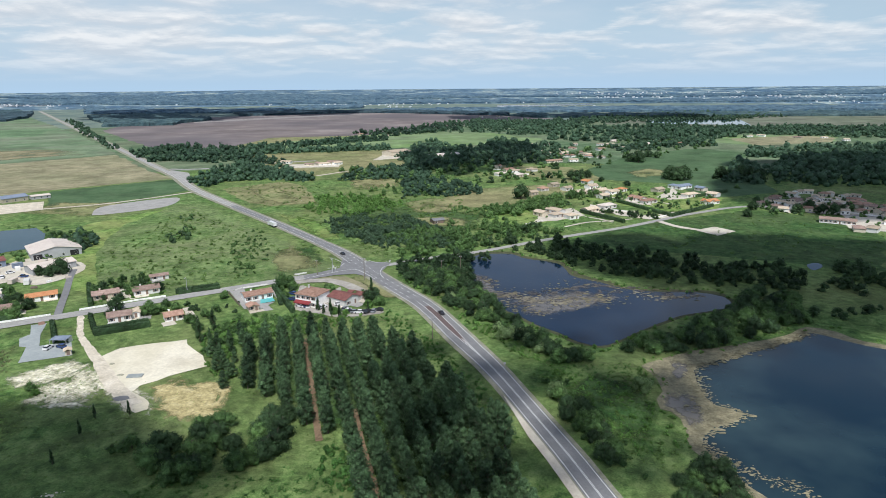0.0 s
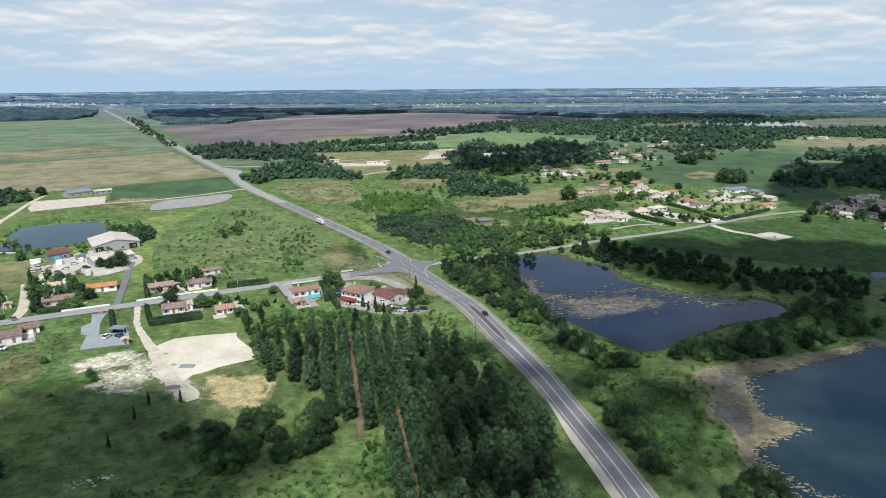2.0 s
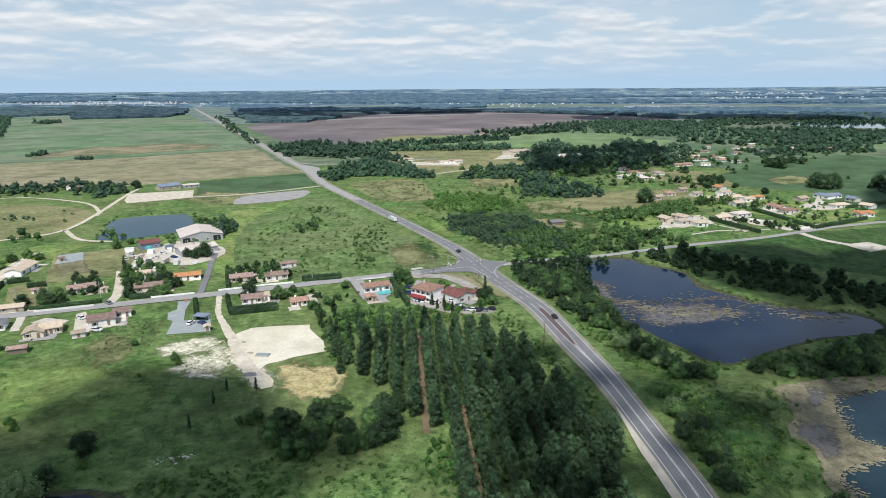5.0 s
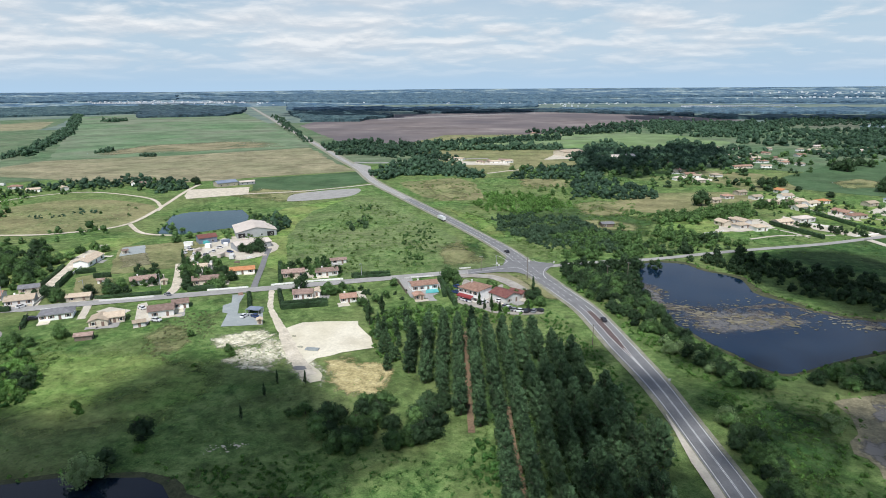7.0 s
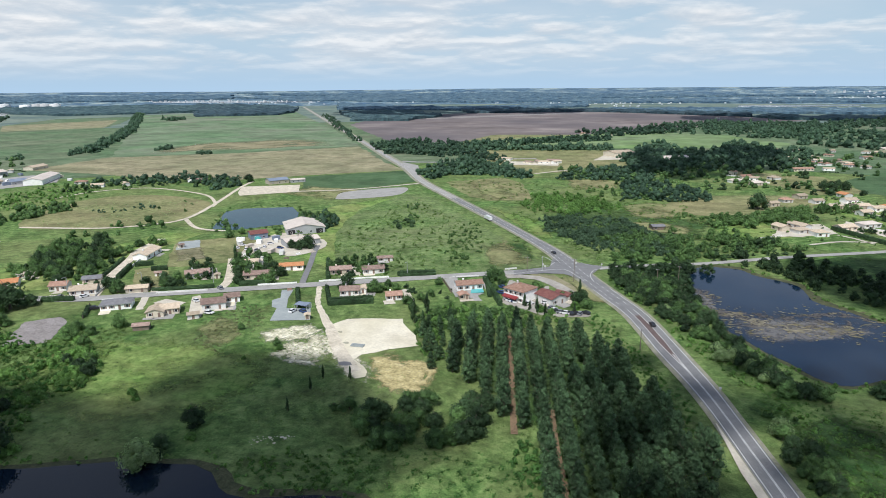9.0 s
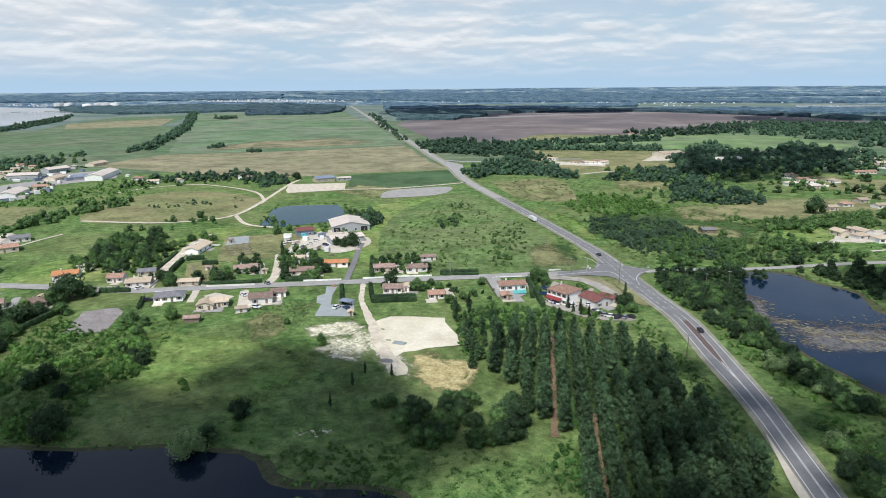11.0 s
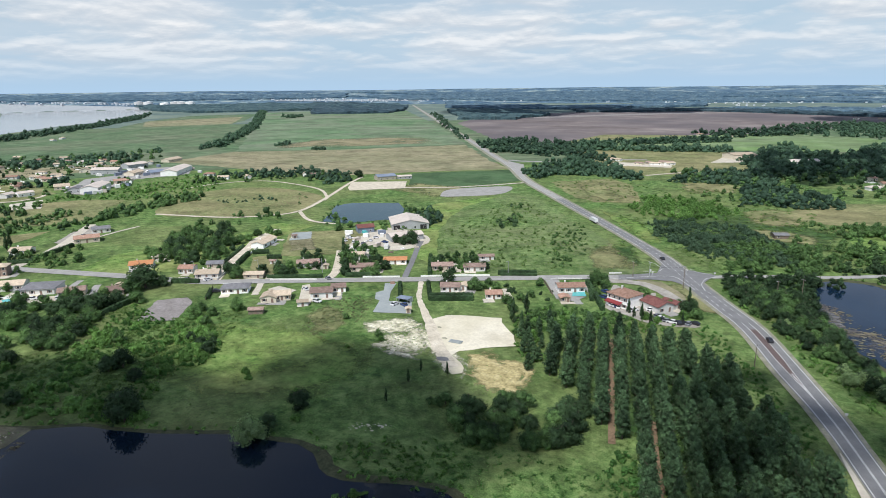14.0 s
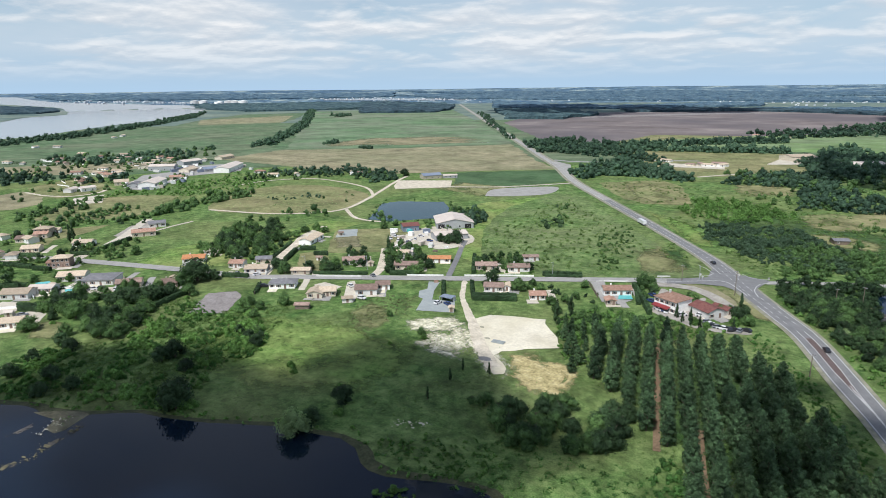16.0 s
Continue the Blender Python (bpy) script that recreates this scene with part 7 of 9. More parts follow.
def hamlet(outline, spacing, seed, keep=0.8, sizes=(5.5, 8.8)):
    """A stretch of village: houses on their plots, with hedges and some white garden walls between them."""
    rng = np.random.default_rng(seed)
    spots = [q for q in scatter(outline, spacing, rng, 0.32) if rng.random() < keep]
    village(spots, seed + 1, sizes)
    green = []
    for x, y in spots:
        c = Vector((x, y))
        a = rng.uniform(-0.4, 0.4)
        d = Vector((math.cos(a), math.sin(a)))
        n = Vector((-d.y, d.x))
        r = spacing * 0.47
        for k in range(3):
            if rng.random() < 0.55:
                p, q = ((c - d * r - n * r, c - d * r + n * r), (c - d * r + n * r, c + d * r + n * r), (c - d * r - n * r, c + d * r * 0.3 - n * r))[k]
                green += along(p, q, 1.9, rng, 0.3)
        if rng.random() < 0.3:
            low_wall([tuple(c - d * r * 0.8 - n * (r + 0.6)), tuple(c + d * r * 0.9 - n * (r + 0.6))], rng.uniform(1.0, 1.6))
    growth("hedge", green, HEDGE_BUSH, LEAF_DARK, "dark garden hedges between village houses", "hedge", seed, (0.5, 0.95))


def plots(places, seed):
    """Houses on their plots: place, length and roof (sand, orange, brown, slate, white sheet)."""
    rng = np.random.default_rng(seed)
    kinds = ((BEIGE_TILE, "sand-coloured"), (ORANGE, "orange"), (TERRA, "terracotta"), (SHEET_BLUE, "blue-grey"), (SHEET, "pale metal"))
    for x, y, length, k in places:
        a = rng.choice((0.55, 0.55, -1.0)) + rng.uniform(-0.12, 0.12)
        v = Vector((math.cos(a), math.sin(a))) * length / 2
        ob = house((x - v.x, y - v.y), (x + v.x, y + v.y), rng.uniform(7.5, 9.5), rng.uniform(2.7, 3.2), 1.6, kinds[k][0], (WALL, CREAM, WALL)[int(rng.integers(3))], bool(rng.random() < 0.4), max(2, length // 4), 1,
                   "village house with %s roof and pale walls" % kinds[k][1], False, True, "house", True)
        ob["group"] = "village houses"


plots([(105, 563, 9, 0), (113, 543, 9, 0), (135, 582, 9, 1), (137, 552, 10, 0), (139, 527, 11, 0), (148, 522, 10, 0), (121, 522, 10, 0), (159, 534, 9, 1), (155, 491, 13, 2), (164, 477, 13, 2), (135, 501, 9, 0), (191, 532, 10, 0), (208, 548, 14, 3), (220, 549, 12, 3), (225, 536, 9, 3), (208, 504, 14, 0), (223, 506, 9, 0), (211, 471, 12, 1), (204, 471, 8, 1), (127, 458, 13, 4), (111, 444, 12, 0), (80, 442, 13, 0), (68, 433, 9, 0), (83, 427, 9, 0), (92, 421, 8, 0), (91, 541, 8, 2), (79, 520, 8, 0)], 321)
plots([(137, 751, 24, 2), (142, 863, 10, 0), (168, 880, 11, 0), (193, 827, 11, 0), (230, 892, 12, 2), (258, 958, 14, 0), (284, 1024, 14, 4), (318, 963, 16, 4), (345, 1010, 13, 0), (377, 976, 13, 2), (194, 802, 12, 2), (138, 967, 10, 0), (165, 811, 12, 2), (54, 771, 16, 0), (63, 640, 12, 4), (81, 630, 14, 4), (74, 671, 11, 2), (95, 673, 10, 0), (123, 840, 11, 2), (208, 972, 10, 0), (163, 968, 11, 0), (270, 911, 10, 0)], 331)
hamlet([(237.7, 461.6), (268.1, 499.9), (308, 520), (335, 502), (341.5, 466.5), (345.9, 431.3), (315.7, 391.6), (293.8, 413.8), (276.5, 430.0), (247.1, 435.2)], 12.5, 322, 0.85)
hamlet([(44, 714), (112, 830), (194, 934), (289, 1003), (301, 926), (231, 821), (154, 739), (103, 671), (69, 638)], 30, 323, 0.35, (8, 12))
hamlet([(-968, 358), (-927, 412), (-833, 463), (-766, 440), (-776, 395), (-841, 346), (-867, 319)], 28, 324, 0.6, (9, 14))
hamlet([(-805, 463), (-808, 543), (-714, 512), (-665, 444), (-682, 411), (-664, 336), (-633, 292), (-688, 313)], 27, 325, 0.6, (9, 14))
hamlet([(-434.3, 134.4), (-450.0, 158.2), (-458.3, 181.7), (-447.5, 198.5), (-399.1, 172.2), (-391.7, 153.1), (-381.1, 131.7), (-384.2, 117.1)], 19, 326, 0.6)


plots([(-884, 413, 11, 0), (-873, 438, 11, 2), (-828, 439, 11, 0), (-864, 471, 11, 0), (-796, 453, 11, 4), (-780, 467, 11, 0), (-720, 336, 11, 2), (-697, 347, 11, 0), (-666, 344, 11, 2), (-684, 363, 11, 0), (-547, 447, 11, 2), (-512, 436, 11, 0), (-695, 463, 11, 0), (-932, 447, 11, 0)], 341)


# gardens and hedgerows among the houses
def gardens(outline, spacing, seed, scale=(0.55, 0.9), keep=0.6, kinds=None):
    rng = np.random.default_rng(seed)
    ks = kinds or (BROADS, DARKS, BROADS, BUSHES)
    far = {}
    for x, y in scatter(outline, spacing, rng):
        if rng.random() < keep:
            k = ks[int(rng.integers(len(ks)))]
            if math.hypot(x, y) > 300:
                far.setdefault(k is DARKS, []).append((x, y))
            else:
                plant(k, x, y, rng.uniform(*scale), rng.uniform(0.8, 1.1), "garden trees")
    for dark, pts in far.items():
        pattern = MID_TREE if min(math.hypot(*p) for p in pts) < 380 else FAR_TREE
        growth("trees", pts, pattern, LEAF_DARK if dark else LEAF, "trees and bushes in gardens and hedgerows", "trees", seed, scale)


gardens([(-253.5, 112.9), (-257.4, 130.3), (-250.6, 143.3), (-238.3, 138.2), (-230.0, 125.6), (-230.6, 109.9)], 9, 401, (0.6, 0.95), 0.5)
plant(DARKS, *(-259.0, 169.1), 1.9)
plant(BROADS, *(-258.1, 162.4), 1.2)
gardens([(-279.0, 100.5), (-273.2, 120.3), (-256.9, 114.5), (-253.5, 102.0), (-266.4, 97.3)], 7, 402)
gardens([(-315.0, 208.2), (-345.8, 260.3), (-326.1, 282.8), (-272.2, 234.6), (-259.5, 211.3), (-272.3, 195.6)], 6, 403, (0.4, 0.75), 0.7)
gardens([(-262.4, 181.3), (-250.0, 207.0), (-241.9, 199.9), (-254.3, 178.6)], 5, 404, (0.5, 0.8))
gardens([(-217.2, 215.3), (-235.3, 242.8), (-225.8, 255.8), (-205.6, 234.7), (-197.5, 223.1)], 6, 405, (0.5, 0.85), 0.6)
gardens([(-187.2, 228.4), (-218.8, 267.6), (-204.9, 276.2), (-193.4, 265.9), (-173.9, 237.8)], 5, 406, (0.5, 0.85), 0.6)
gardens([(-151.9, 249.4), (-168.8, 277.1), (-145.8, 295.5), (-127.1, 274.0), (-124.9, 266.2)], 5, 407, (0.4, 0.7), 0.75)
gardens([(-142.5, 235.1), (-129.9, 246.1), (-115.3, 252.2), (-110.1, 241.1), (-135.8, 224.9)], 5, 408, (0.45, 0.75), 0.4)
gardens([(-80.1, 279.4), (-71.2, 280.0), (-64.6, 260.9), (-70.7, 252.8)], 5, 409, (0.4, 0.7), 0.8)
gardens([(-52.4, 268.6), (-35.8, 270.7), (-28.2, 249.1), (-34.2, 248.8), (-48.9, 258.3)], 5, 410, (0.4, 0.7), 0.45)
gardens([(-362.5, 124.5), (-339.6, 138.8), (-279.8, 138.8), (-264.2, 130.3), (-285.6, 116.8), (-320.6, 108.3)], 6.5, 411, (0.4, 0.75), 0.6)
gardens([(-374.7, 129.2), (-381.5, 167.1), (-358.2, 181.5), (-328.3, 178.0), (-340.5, 150.5)], 7, 412, (0.4, 0.75), 0.5)
gardens([(-373.9, 253.8), (-358.2, 323.0), (-292.0, 314.4), (-286.9, 276.5), (-319.1, 276.6)], 9, 413, (0.4, 0.9), 0.25)
gardens([(28.8, 402.1), (75.0, 454.9), (122.7, 475.9), (161.3, 434.5), (204.0, 458.5), (229.4, 507.1), (161.0, 548.7), (122.5, 584.3), (102.2, 507.5), (38.8, 429.4)], 7.5, 414, (0.28, 0.55), 0.55)
gardens([(227.1, 453.1), (265.7, 513.8), (331, 511), (329.1, 448.8), (278.7, 376.6), (268.8, 411.0), (243.6, 421.4)], 8, 415, (0.3, 0.65), 0.45)
gardens([(8.9, 572.8), (62, 692), (133, 664), (149, 583), (95.7, 585.7), (47.2, 588.3)], 13, 416, (0.6, 1.0), 0.5)
gardens([(-202.6, 438.7), (-169.3, 437.4), (-166.7, 409.2), (-184.7, 406.3)], 9, 418, (0.4, 0.6), 0.4)
gardens([(-172.7, 365.7), (-167.6, 400.8), (-156.7, 375.3), (-163.8, 355.5)], 7, 419, (0.5, 0.7), 0.7)

gardens([(165, 833), (301, 1045), (393, 1036), (430, 951), (327, 858), (174, 686)], 16, 421, (0.6, 1.0), 0.35)
gardens([(-28, 698), (57, 807), (172, 870), (143, 687), (74, 692), (-2, 629)], 15, 422, (0.7, 1.3), 0.6, (DARKS, BROADS))
gardens([(-816, 335), (-785, 451), (-710, 492), (-576, 377), (-608, 306), (-639, 269)], 16, 424, (0.5, 0.9), 0.2)
gardens([(-552, 430), (-509, 497), (-408, 512), (-387, 477), (-463, 451), (-492, 395)], 12, 425, (0.5, 0.9), 0.5)
gardens([(-429.3, 355.8), (-365.8, 410.4), (-328.8, 368.3), (-362.3, 315.2)], 14, 426, (0.25, 0.45), 0.25)
gardens([(-439.8, 213.8), (-441.2, 252.5), (-450.0, 281.7), (-412.6, 252.8), (-402.7, 205.7)], 8, 428, (0.4, 0.7), 0.4)

# weeds and tufts that roughen the near grass
def weeds(outline, spacing, seed, mat, sizes=(0.5, 1.2), keep=0.7, label="uneven tufts of weeds and long grass"):
    rng = np.random.default_rng(seed)
    pts = [q for q in scatter(outline, spacing, rng, 0.7) if noise.noise((q[0] * 0.04, q[1] * 0.04, seed)) > rng.uniform(-0.5, 0.35) * (2 - 2 * keep) - 0.15]
    growth("weeds", pts, TUFT, mat, label, "weeds", seed, sizes, (0.5, 1.1))


for k, pts in enumerate(([(80.7, 396.7), (98.7, 410.1), (113.0, 413.2), (132.5, 420.0)], [(101.0, 428.9), (109.1, 420.9), (115.9, 409.5)], [(64.3, 411.4), (79.7, 422.0), (96.7, 437.1)], [(153.4, 505.2), (166.9, 488.9), (179.5, 473.5)], [(120.1, 547.6), (132.9, 517.2), (150.4, 494.7)])):
    lane("garden_path_%d" % (k + 1), pts, 2.2, GRAVEL, "pale path through village gardens", 0.19)
thicket([(59.7, 451.2), (118.3, 476.1), (171.3, 451.0), (157.0, 411.6), (110.3, 395.7), (73.5, 377.6), (52.4, 394.4)], 7.0, SMALL_BUSH, LEAF, "shrubs and low trees in the village gardens", 33, (0.35, 0.8), keep=0.5)
thicket([(121.8, 580.8), (168.3, 539.0), (227.1, 501.8), (205.7, 458.4), (168.7, 455.5), (125.5, 506.5)], 8.0, SMALL_BUSH, LEAF, "shrubs between village houses", 34, (0.4, 1.0), keep=0.55)
thicket([(25.1, 347.7), (50.2, 363.4), (80.8, 378.9), (79.6, 372.8), (49.1, 355.1), (27.9, 341.2)], 5.0, SMALL_BUSH, LEAF_DARK, "dark bushes along the village road", 35, (0.7, 1.5), keep=0.8)
thicket([(-78.1, 591.2), (-46, 604), (-11.6, 541.6), (-6.3, 507.1), (-30.2, 513.6), (-67.9, 550.5)], 9.0, MID_TREE, LEAF, "hedgerow trees between meadows", 36, (0.35, 0.8), keep=0.4)
thicket([(2.9, 471.6), (33.0, 461.1), (27.1, 435.8), (6.9, 444.8)], 6.0, SMALL_BUSH, LEAF, "bushy hedge at the meadow's edge", 37, (0.8, 1.8), keep=0.8)
weeds([(-98.3, 105.9), (-66.8, 128.1), (-45.1, 136.0), (-32.3, 135.8), (-24.0, 123.9), (-21.4, 97.7), (-54.1, 104.2), (-82.6, 100.3)], 2.4, 502, GREEN_WEED, (0.5, 1.1))
weeds([(-152.7, 255.7), (-197.2, 340.8), (-199.4, 475.1), (-132.8, 400.1), (-92.6, 345.6), (-90.1, 289.1), (-123.4, 269.4)], 4.8, 504, WEED, (0.6, 1.6))
weeds([(19.8, 211.2), (47.4, 171.2), (58.0, 191.1), (69.2, 184.5), (70.2, 167.3), (63.7, 145.7), (54.4, 128.5), (45.0, 138.1), (33.0, 167.9)], 2.5, 505, WEED, (0.5, 1.2))
weeds([(-43.0, 212.4), (-21.8, 235.2), (-5.3, 211.7), (11.6, 179.4), (24.6, 120.1), (19.5, 120.1), (10.5, 161.5), (-4.9, 192.3), (-17.8, 211.9)], 2.4, 506, GREEN_WEED, (0.4, 0.9))
weeds([(77.3, 361.1), (127.1, 401.9), (229.2, 448.6), (266.8, 420.5), (268.5, 361.9), (219.8, 292.2), (190.2, 303.0), (151.5, 320.5), (102.1, 340.1)], 7.5, 507, WEED, (0.6, 1.4))
weeds([(-206, 567), (-159, 610), (-119.5, 579.3), (-70.4, 529.6), (-10.6, 486.6), (41.5, 460.8), (25.6, 355.8), (-31.8, 404.3), (-92.9, 444.6), (-139.5, 477.6)], 7.5, 508, WEED, (0.8, 2.2))
weeds([(-64.8, 373.2), (-27.4, 344.2), (13.9, 318.9), (1.7, 308.4), (-29.2, 325.9)], 2.6, 509, WEED, (0.5, 1.3))
weeds([(-407.9, 287.9), (-447.0, 377.4), (-361.7, 405.8), (-321.7, 334.5), (-359.5, 301.7)], 6.0, 511, LEAF_PALE, (0.4, 1.0))
weeds(PLOT, 2.5, 512, WEED, (0.4, 0.9))
weeds([(-126.1, 167.1), (-126.4, 176.4), (-115.2, 186.8), (-103.1, 170.1), (-107.6, 163.3), (-116.1, 161.8)], 1.6, 513, WEED, (0.3, 0.6))
weeds([(-205.2, 119.6), (-210.3, 160.2), (-193.7, 170.7), (-172.9, 140.3), (-166.5, 111.0)], 2.4, 514, WEED, (0.6, 1.5))
weeds([(-98.0, 342.3), (-55.3, 311.0), (-19.3, 317.6), (0.5, 403.1), (19.3, 482.4), (21, 638), (-86.2, 574.4), (-109.8, 447.2)], 7.5, 515, WEED, (0.8, 2.4))

weeds([(-159.0, 165.7), (-171.0, 185.0), (-168.0, 204.5), (-156.0, 207.5), (-138.8, 178.6), (-142.6, 159.5)], 1.9, 530, DRY_WEED, (0.35, 0.8), 0.75, "dry brownish weeds on disturbed ground")
weeds([(-142.5, 172.7), (-140.5, 188.4), (-119.8, 194.2), (-112.7, 178.7), (-119.4, 159.6)], 2.0, 531, WEED, (0.25, 0.55), 0.6, "weeds among the stones")

# pale lots and drives in the village
sheet("lot_20", [(62.5, 414.2), (75.1, 449.5), (98.7, 460.5), (102.6, 433.4), (79.1, 416.2)], GRAVEL, 0.180, "pale gravel plot round a house", "yard", 0.0, 2.0)
sheet("lot_21", [(104.3, 441.1), (115.8, 475.4), (124.9, 463.5), (115.9, 434.9)], GRAVEL, 0.186, "pale gravel plot round a house", "yard", 0.0, 2.0)
sheet("lot_22", [(123.2, 449.2), (134.8, 437.2), (159.8, 425.8), (143.0, 417.0), (123.5, 435.8)], GRAVEL, 0.192, "pale gravel plot round a house", "yard", 0.0, 2.0)
sheet("lot_23", [(197.2, 533.0), (207.8, 550.6), (201.4, 498.7), (185.0, 492.3), (177.3, 505.4)], GRAVEL, 0.198, "pale gravel plot round a house", "yard", 0.0, 2.0)
sheet("lot_24", [(119.8, 543.8), (143.7, 567.3), (156.6, 528.5), (130.1, 510.0)], GRAVEL, 0.204, "pale gravel plot round a house", "yard", 0.0, 2.0)
sheet("lot_25", [(149.3, 502.3), (164.1, 489.9), (163.0, 468.0), (146.8, 478.9)], GRAVEL, 0.210, "pale gravel plot round a house", "yard", 0.0, 2.0)
for k, ol in enumerate(([(127.6, 452.8), (145.0, 447.7), (139.2, 435.4), (126.2, 440.0)], [(155.3, 434.8), (170.3, 442.5), (161.8, 422.7), (151.9, 419.2)], [(138.6, 540.5), (151.8, 533.8), (144.8, 516.6), (133.3, 522.9)], [(244.3, 470.7), (322.4, 497.5), (306.9, 458.7), (251.1, 435.0)], [(291.9, 441.7), (324.6, 424.1), (285.5, 370.2), (260.1, 385.3)], [(-194, 751), (-127, 758), (-121, 724), (-180, 718)], [(-76, 905), (-39, 902), (-47, 814), (-89, 791)], [(-306.3, 102.8), (-296.6, 108.9), (-286.0, 99.1), (-295.1, 90.2)], [(-577.6, 310.2), (-547.1, 311.8), (-571.7, 357.2), (-596.7, 395.4), (-586.4, 428.3), (-582.0, 450.2), (-612.6, 478.4), (-656.4, 481.0), (-668.7, 451.9), (-643.8, 400.8), (-646.7, 371.2)], [(-559, 256), (-556, 281), (-515.1, 257.4), (-530.4, 242.3)])):
    sheet("lot_%d" % (k + 1), ol, LANE if k == 8 else GRAVEL, 0.17, "pale gravel lot among houses", "yard", 0.0, 2.0)

gardens([(-416.6, 145.4), (-468.1, 185.9), (-474.6, 215.4), (-478.0, 265.0), (-457.9, 257.9), (-450.3, 207.4), (-422.5, 166.3)], 6, 431, (0.4, 0.8), 0.6)
gardens([(-522.8, 186.3), (-516.5, 222.8), (-518.1, 249.7), (-489.7, 231.0), (-475.1, 181.7)], 8, 432, (0.5, 0.8), 0.6)
gardens([(-640, 232), (-633, 292), (-625, 363), (-552, 430), (-506, 400), (-518, 321), (-556, 264), (-556.0, 199.1)], 11, 433, (0.4, 0.8), 0.18)
gardens([(-854, 314), (-953, 439), (-855, 615), (-758, 544), (-700, 401), (-699, 307), (-720, 263)], 13, 434, (0.5, 0.9), 0.25)
gardens([(-364.2, 135.8), (-374.5, 163.8), (-378.0, 185.2), (-356.9, 198.2), (-322.7, 174.7), (-335.3, 153.8)], 6, 435, (0.4, 0.7), 0.35)
gardens([(-283.0, 97.9), (-273.6, 115.8), (-254.9, 140.6), (-248.2, 158.7), (-233.2, 145.6), (-228.8, 111.1), (-248.7, 91.8)], 7, 436, (0.6, 1.1), 0.45)
gardens([(-286.3, 329.1), (-296.9, 354.5), (-262.2, 321.6), (-246.8, 320.6), (-232.3, 339.7), (-225.6, 365.7), (-209.2, 353.8), (-213.5, 325.1), (-242.9, 303.4)], 6, 437, (0.4, 0.7), 0.4)
gardens([(-131, 704), (-42, 724), (-15, 697), (-25, 630), (-82, 622)], 12, 438, (0.5, 0.9), 0.6)
gardens([(248, 681), (334, 676), (288, 559), (223.5, 515.8), (212, 562)], 16, 439, (0.4, 0.7), 0.12)
gardens([(-1.3, 371.0), (28.3, 393.6), (57.8, 392.5), (61.4, 368.9), (31.2, 342.4), (5.1, 336.9)], 6, 440, (0.5, 0.9), 0.6)

gardens([(-227.6, 336.3), (-250.8, 382.1), (-232.5, 393.1), (-208.0, 360.9), (-209.3, 339.3)], 5.5, 441, (0.5, 0.8), 0.7)
plant(DARKS, *(-193.8, 298.7), 1.25, 1.0)
plant(BROADS, *(-198.2, 299.2), 0.8, 1.0)

weeds([(26.5, 217.2), (40.7, 193.3), (50.6, 188.8), (63.9, 189.7), (66.9, 184.1), (59.8, 160.5), (52.0, 134.0), (44.0, 138.0), (34.3, 163.1)], 1.7, 531, GREEN_WEED, (0.3, 0.75), 0.8, "tall fresh grass between road and ponds")
weeds([(-8.0, 215.0), (2.3, 196.9), (12.8, 173.1), (18.0, 152.0), (14.0, 148.0), (6.0, 172.0), (-8.0, 200.0)], 1.6, 532, GREEN_WEED, (0.3, 0.7), 0.8, "tall fresh grass on the road bank")

for t, k in (((-52.4, 242.2), 0.6), ((-46.2, 237.0), 0.7), ((-42.1, 234.1), 0.55), ((-49.4, 238.7), 0.45), ((-31.2, 240.2), 0.5)):
    plant(CONIFERS, *t, k, 0.9)

# rank growth between the gardens, the poplars and the road
thicket([(-93.3, 218.5), (-81.7, 235.1), (-64.5, 239.8), (-50.5, 237.0), (-31.9, 235.5), (-28.3, 225.5), (-49.8, 217.8), (-63.2, 207.9), (-71.0, 199.3), (-64.1, 177.0), (-73.6, 180.9), (-84.7, 196.6)], 2.8, SMALL_BUSH, SCRUB, "rank green weeds and saplings behind the gardens", 28, (0.35, 0.9), keep=0.8)
gardens([(-91.1, 216.2), (-80.8, 232.6), (-61.5, 237.3), (-31.5, 233.2), (-49.8, 217.8), (-70.1, 203.6), (-74.6, 188.4)], 6, 442, (0.35, 0.6), 0.4, (BUSHES, BROADS))
thicket([(-27.7, 233.1), (-22.5, 242.8), (-10.3, 221.6), (2.3, 193.9), (11.8, 173.1), (10.7, 163.9), (0.1, 185.0), (-11.9, 205.8)], 2.3, SMALL_BUSH, GREEN_WEED, "rank weeds on the roadside bank", 29, (0.25, 0.6), keep=0.85)
thicket([(-24.1, 298.9), (-13.3, 280.0), (3.7, 248.1), (22.3, 216.5), (33.3, 191.6), (29.5, 191.6), (17.8, 212.2), (-1.1, 242.7), (-19.3, 275.8)], 2.6, SMALL_BUSH, SCRUB, "bushes along the road bank", 30, (0.4, 0.9), keep=0.8)
thicket([(30.7, 175.2), (37.0, 177.9), (42.7, 159.3), (47.0, 138.9), (45.9, 124.2), (40.4, 126.5), (34.9, 144.7)], 2.8, SMALL_BUSH, LEAF, "low dark thicket beside the road", 31, (0.5, 1.0), keep=0.8)
thicket([(19.8, 211.2), (33.3, 191.6), (50.9, 171.2), (61.7, 167.4), (61.7, 148.5), (53.9, 130.8), (48.6, 140.5), (37.1, 171.4)], 3.4, SMALL_BUSH, SCRUB, "tall weeds between road and pond", 32, (0.25, 0.7), keep=0.6)


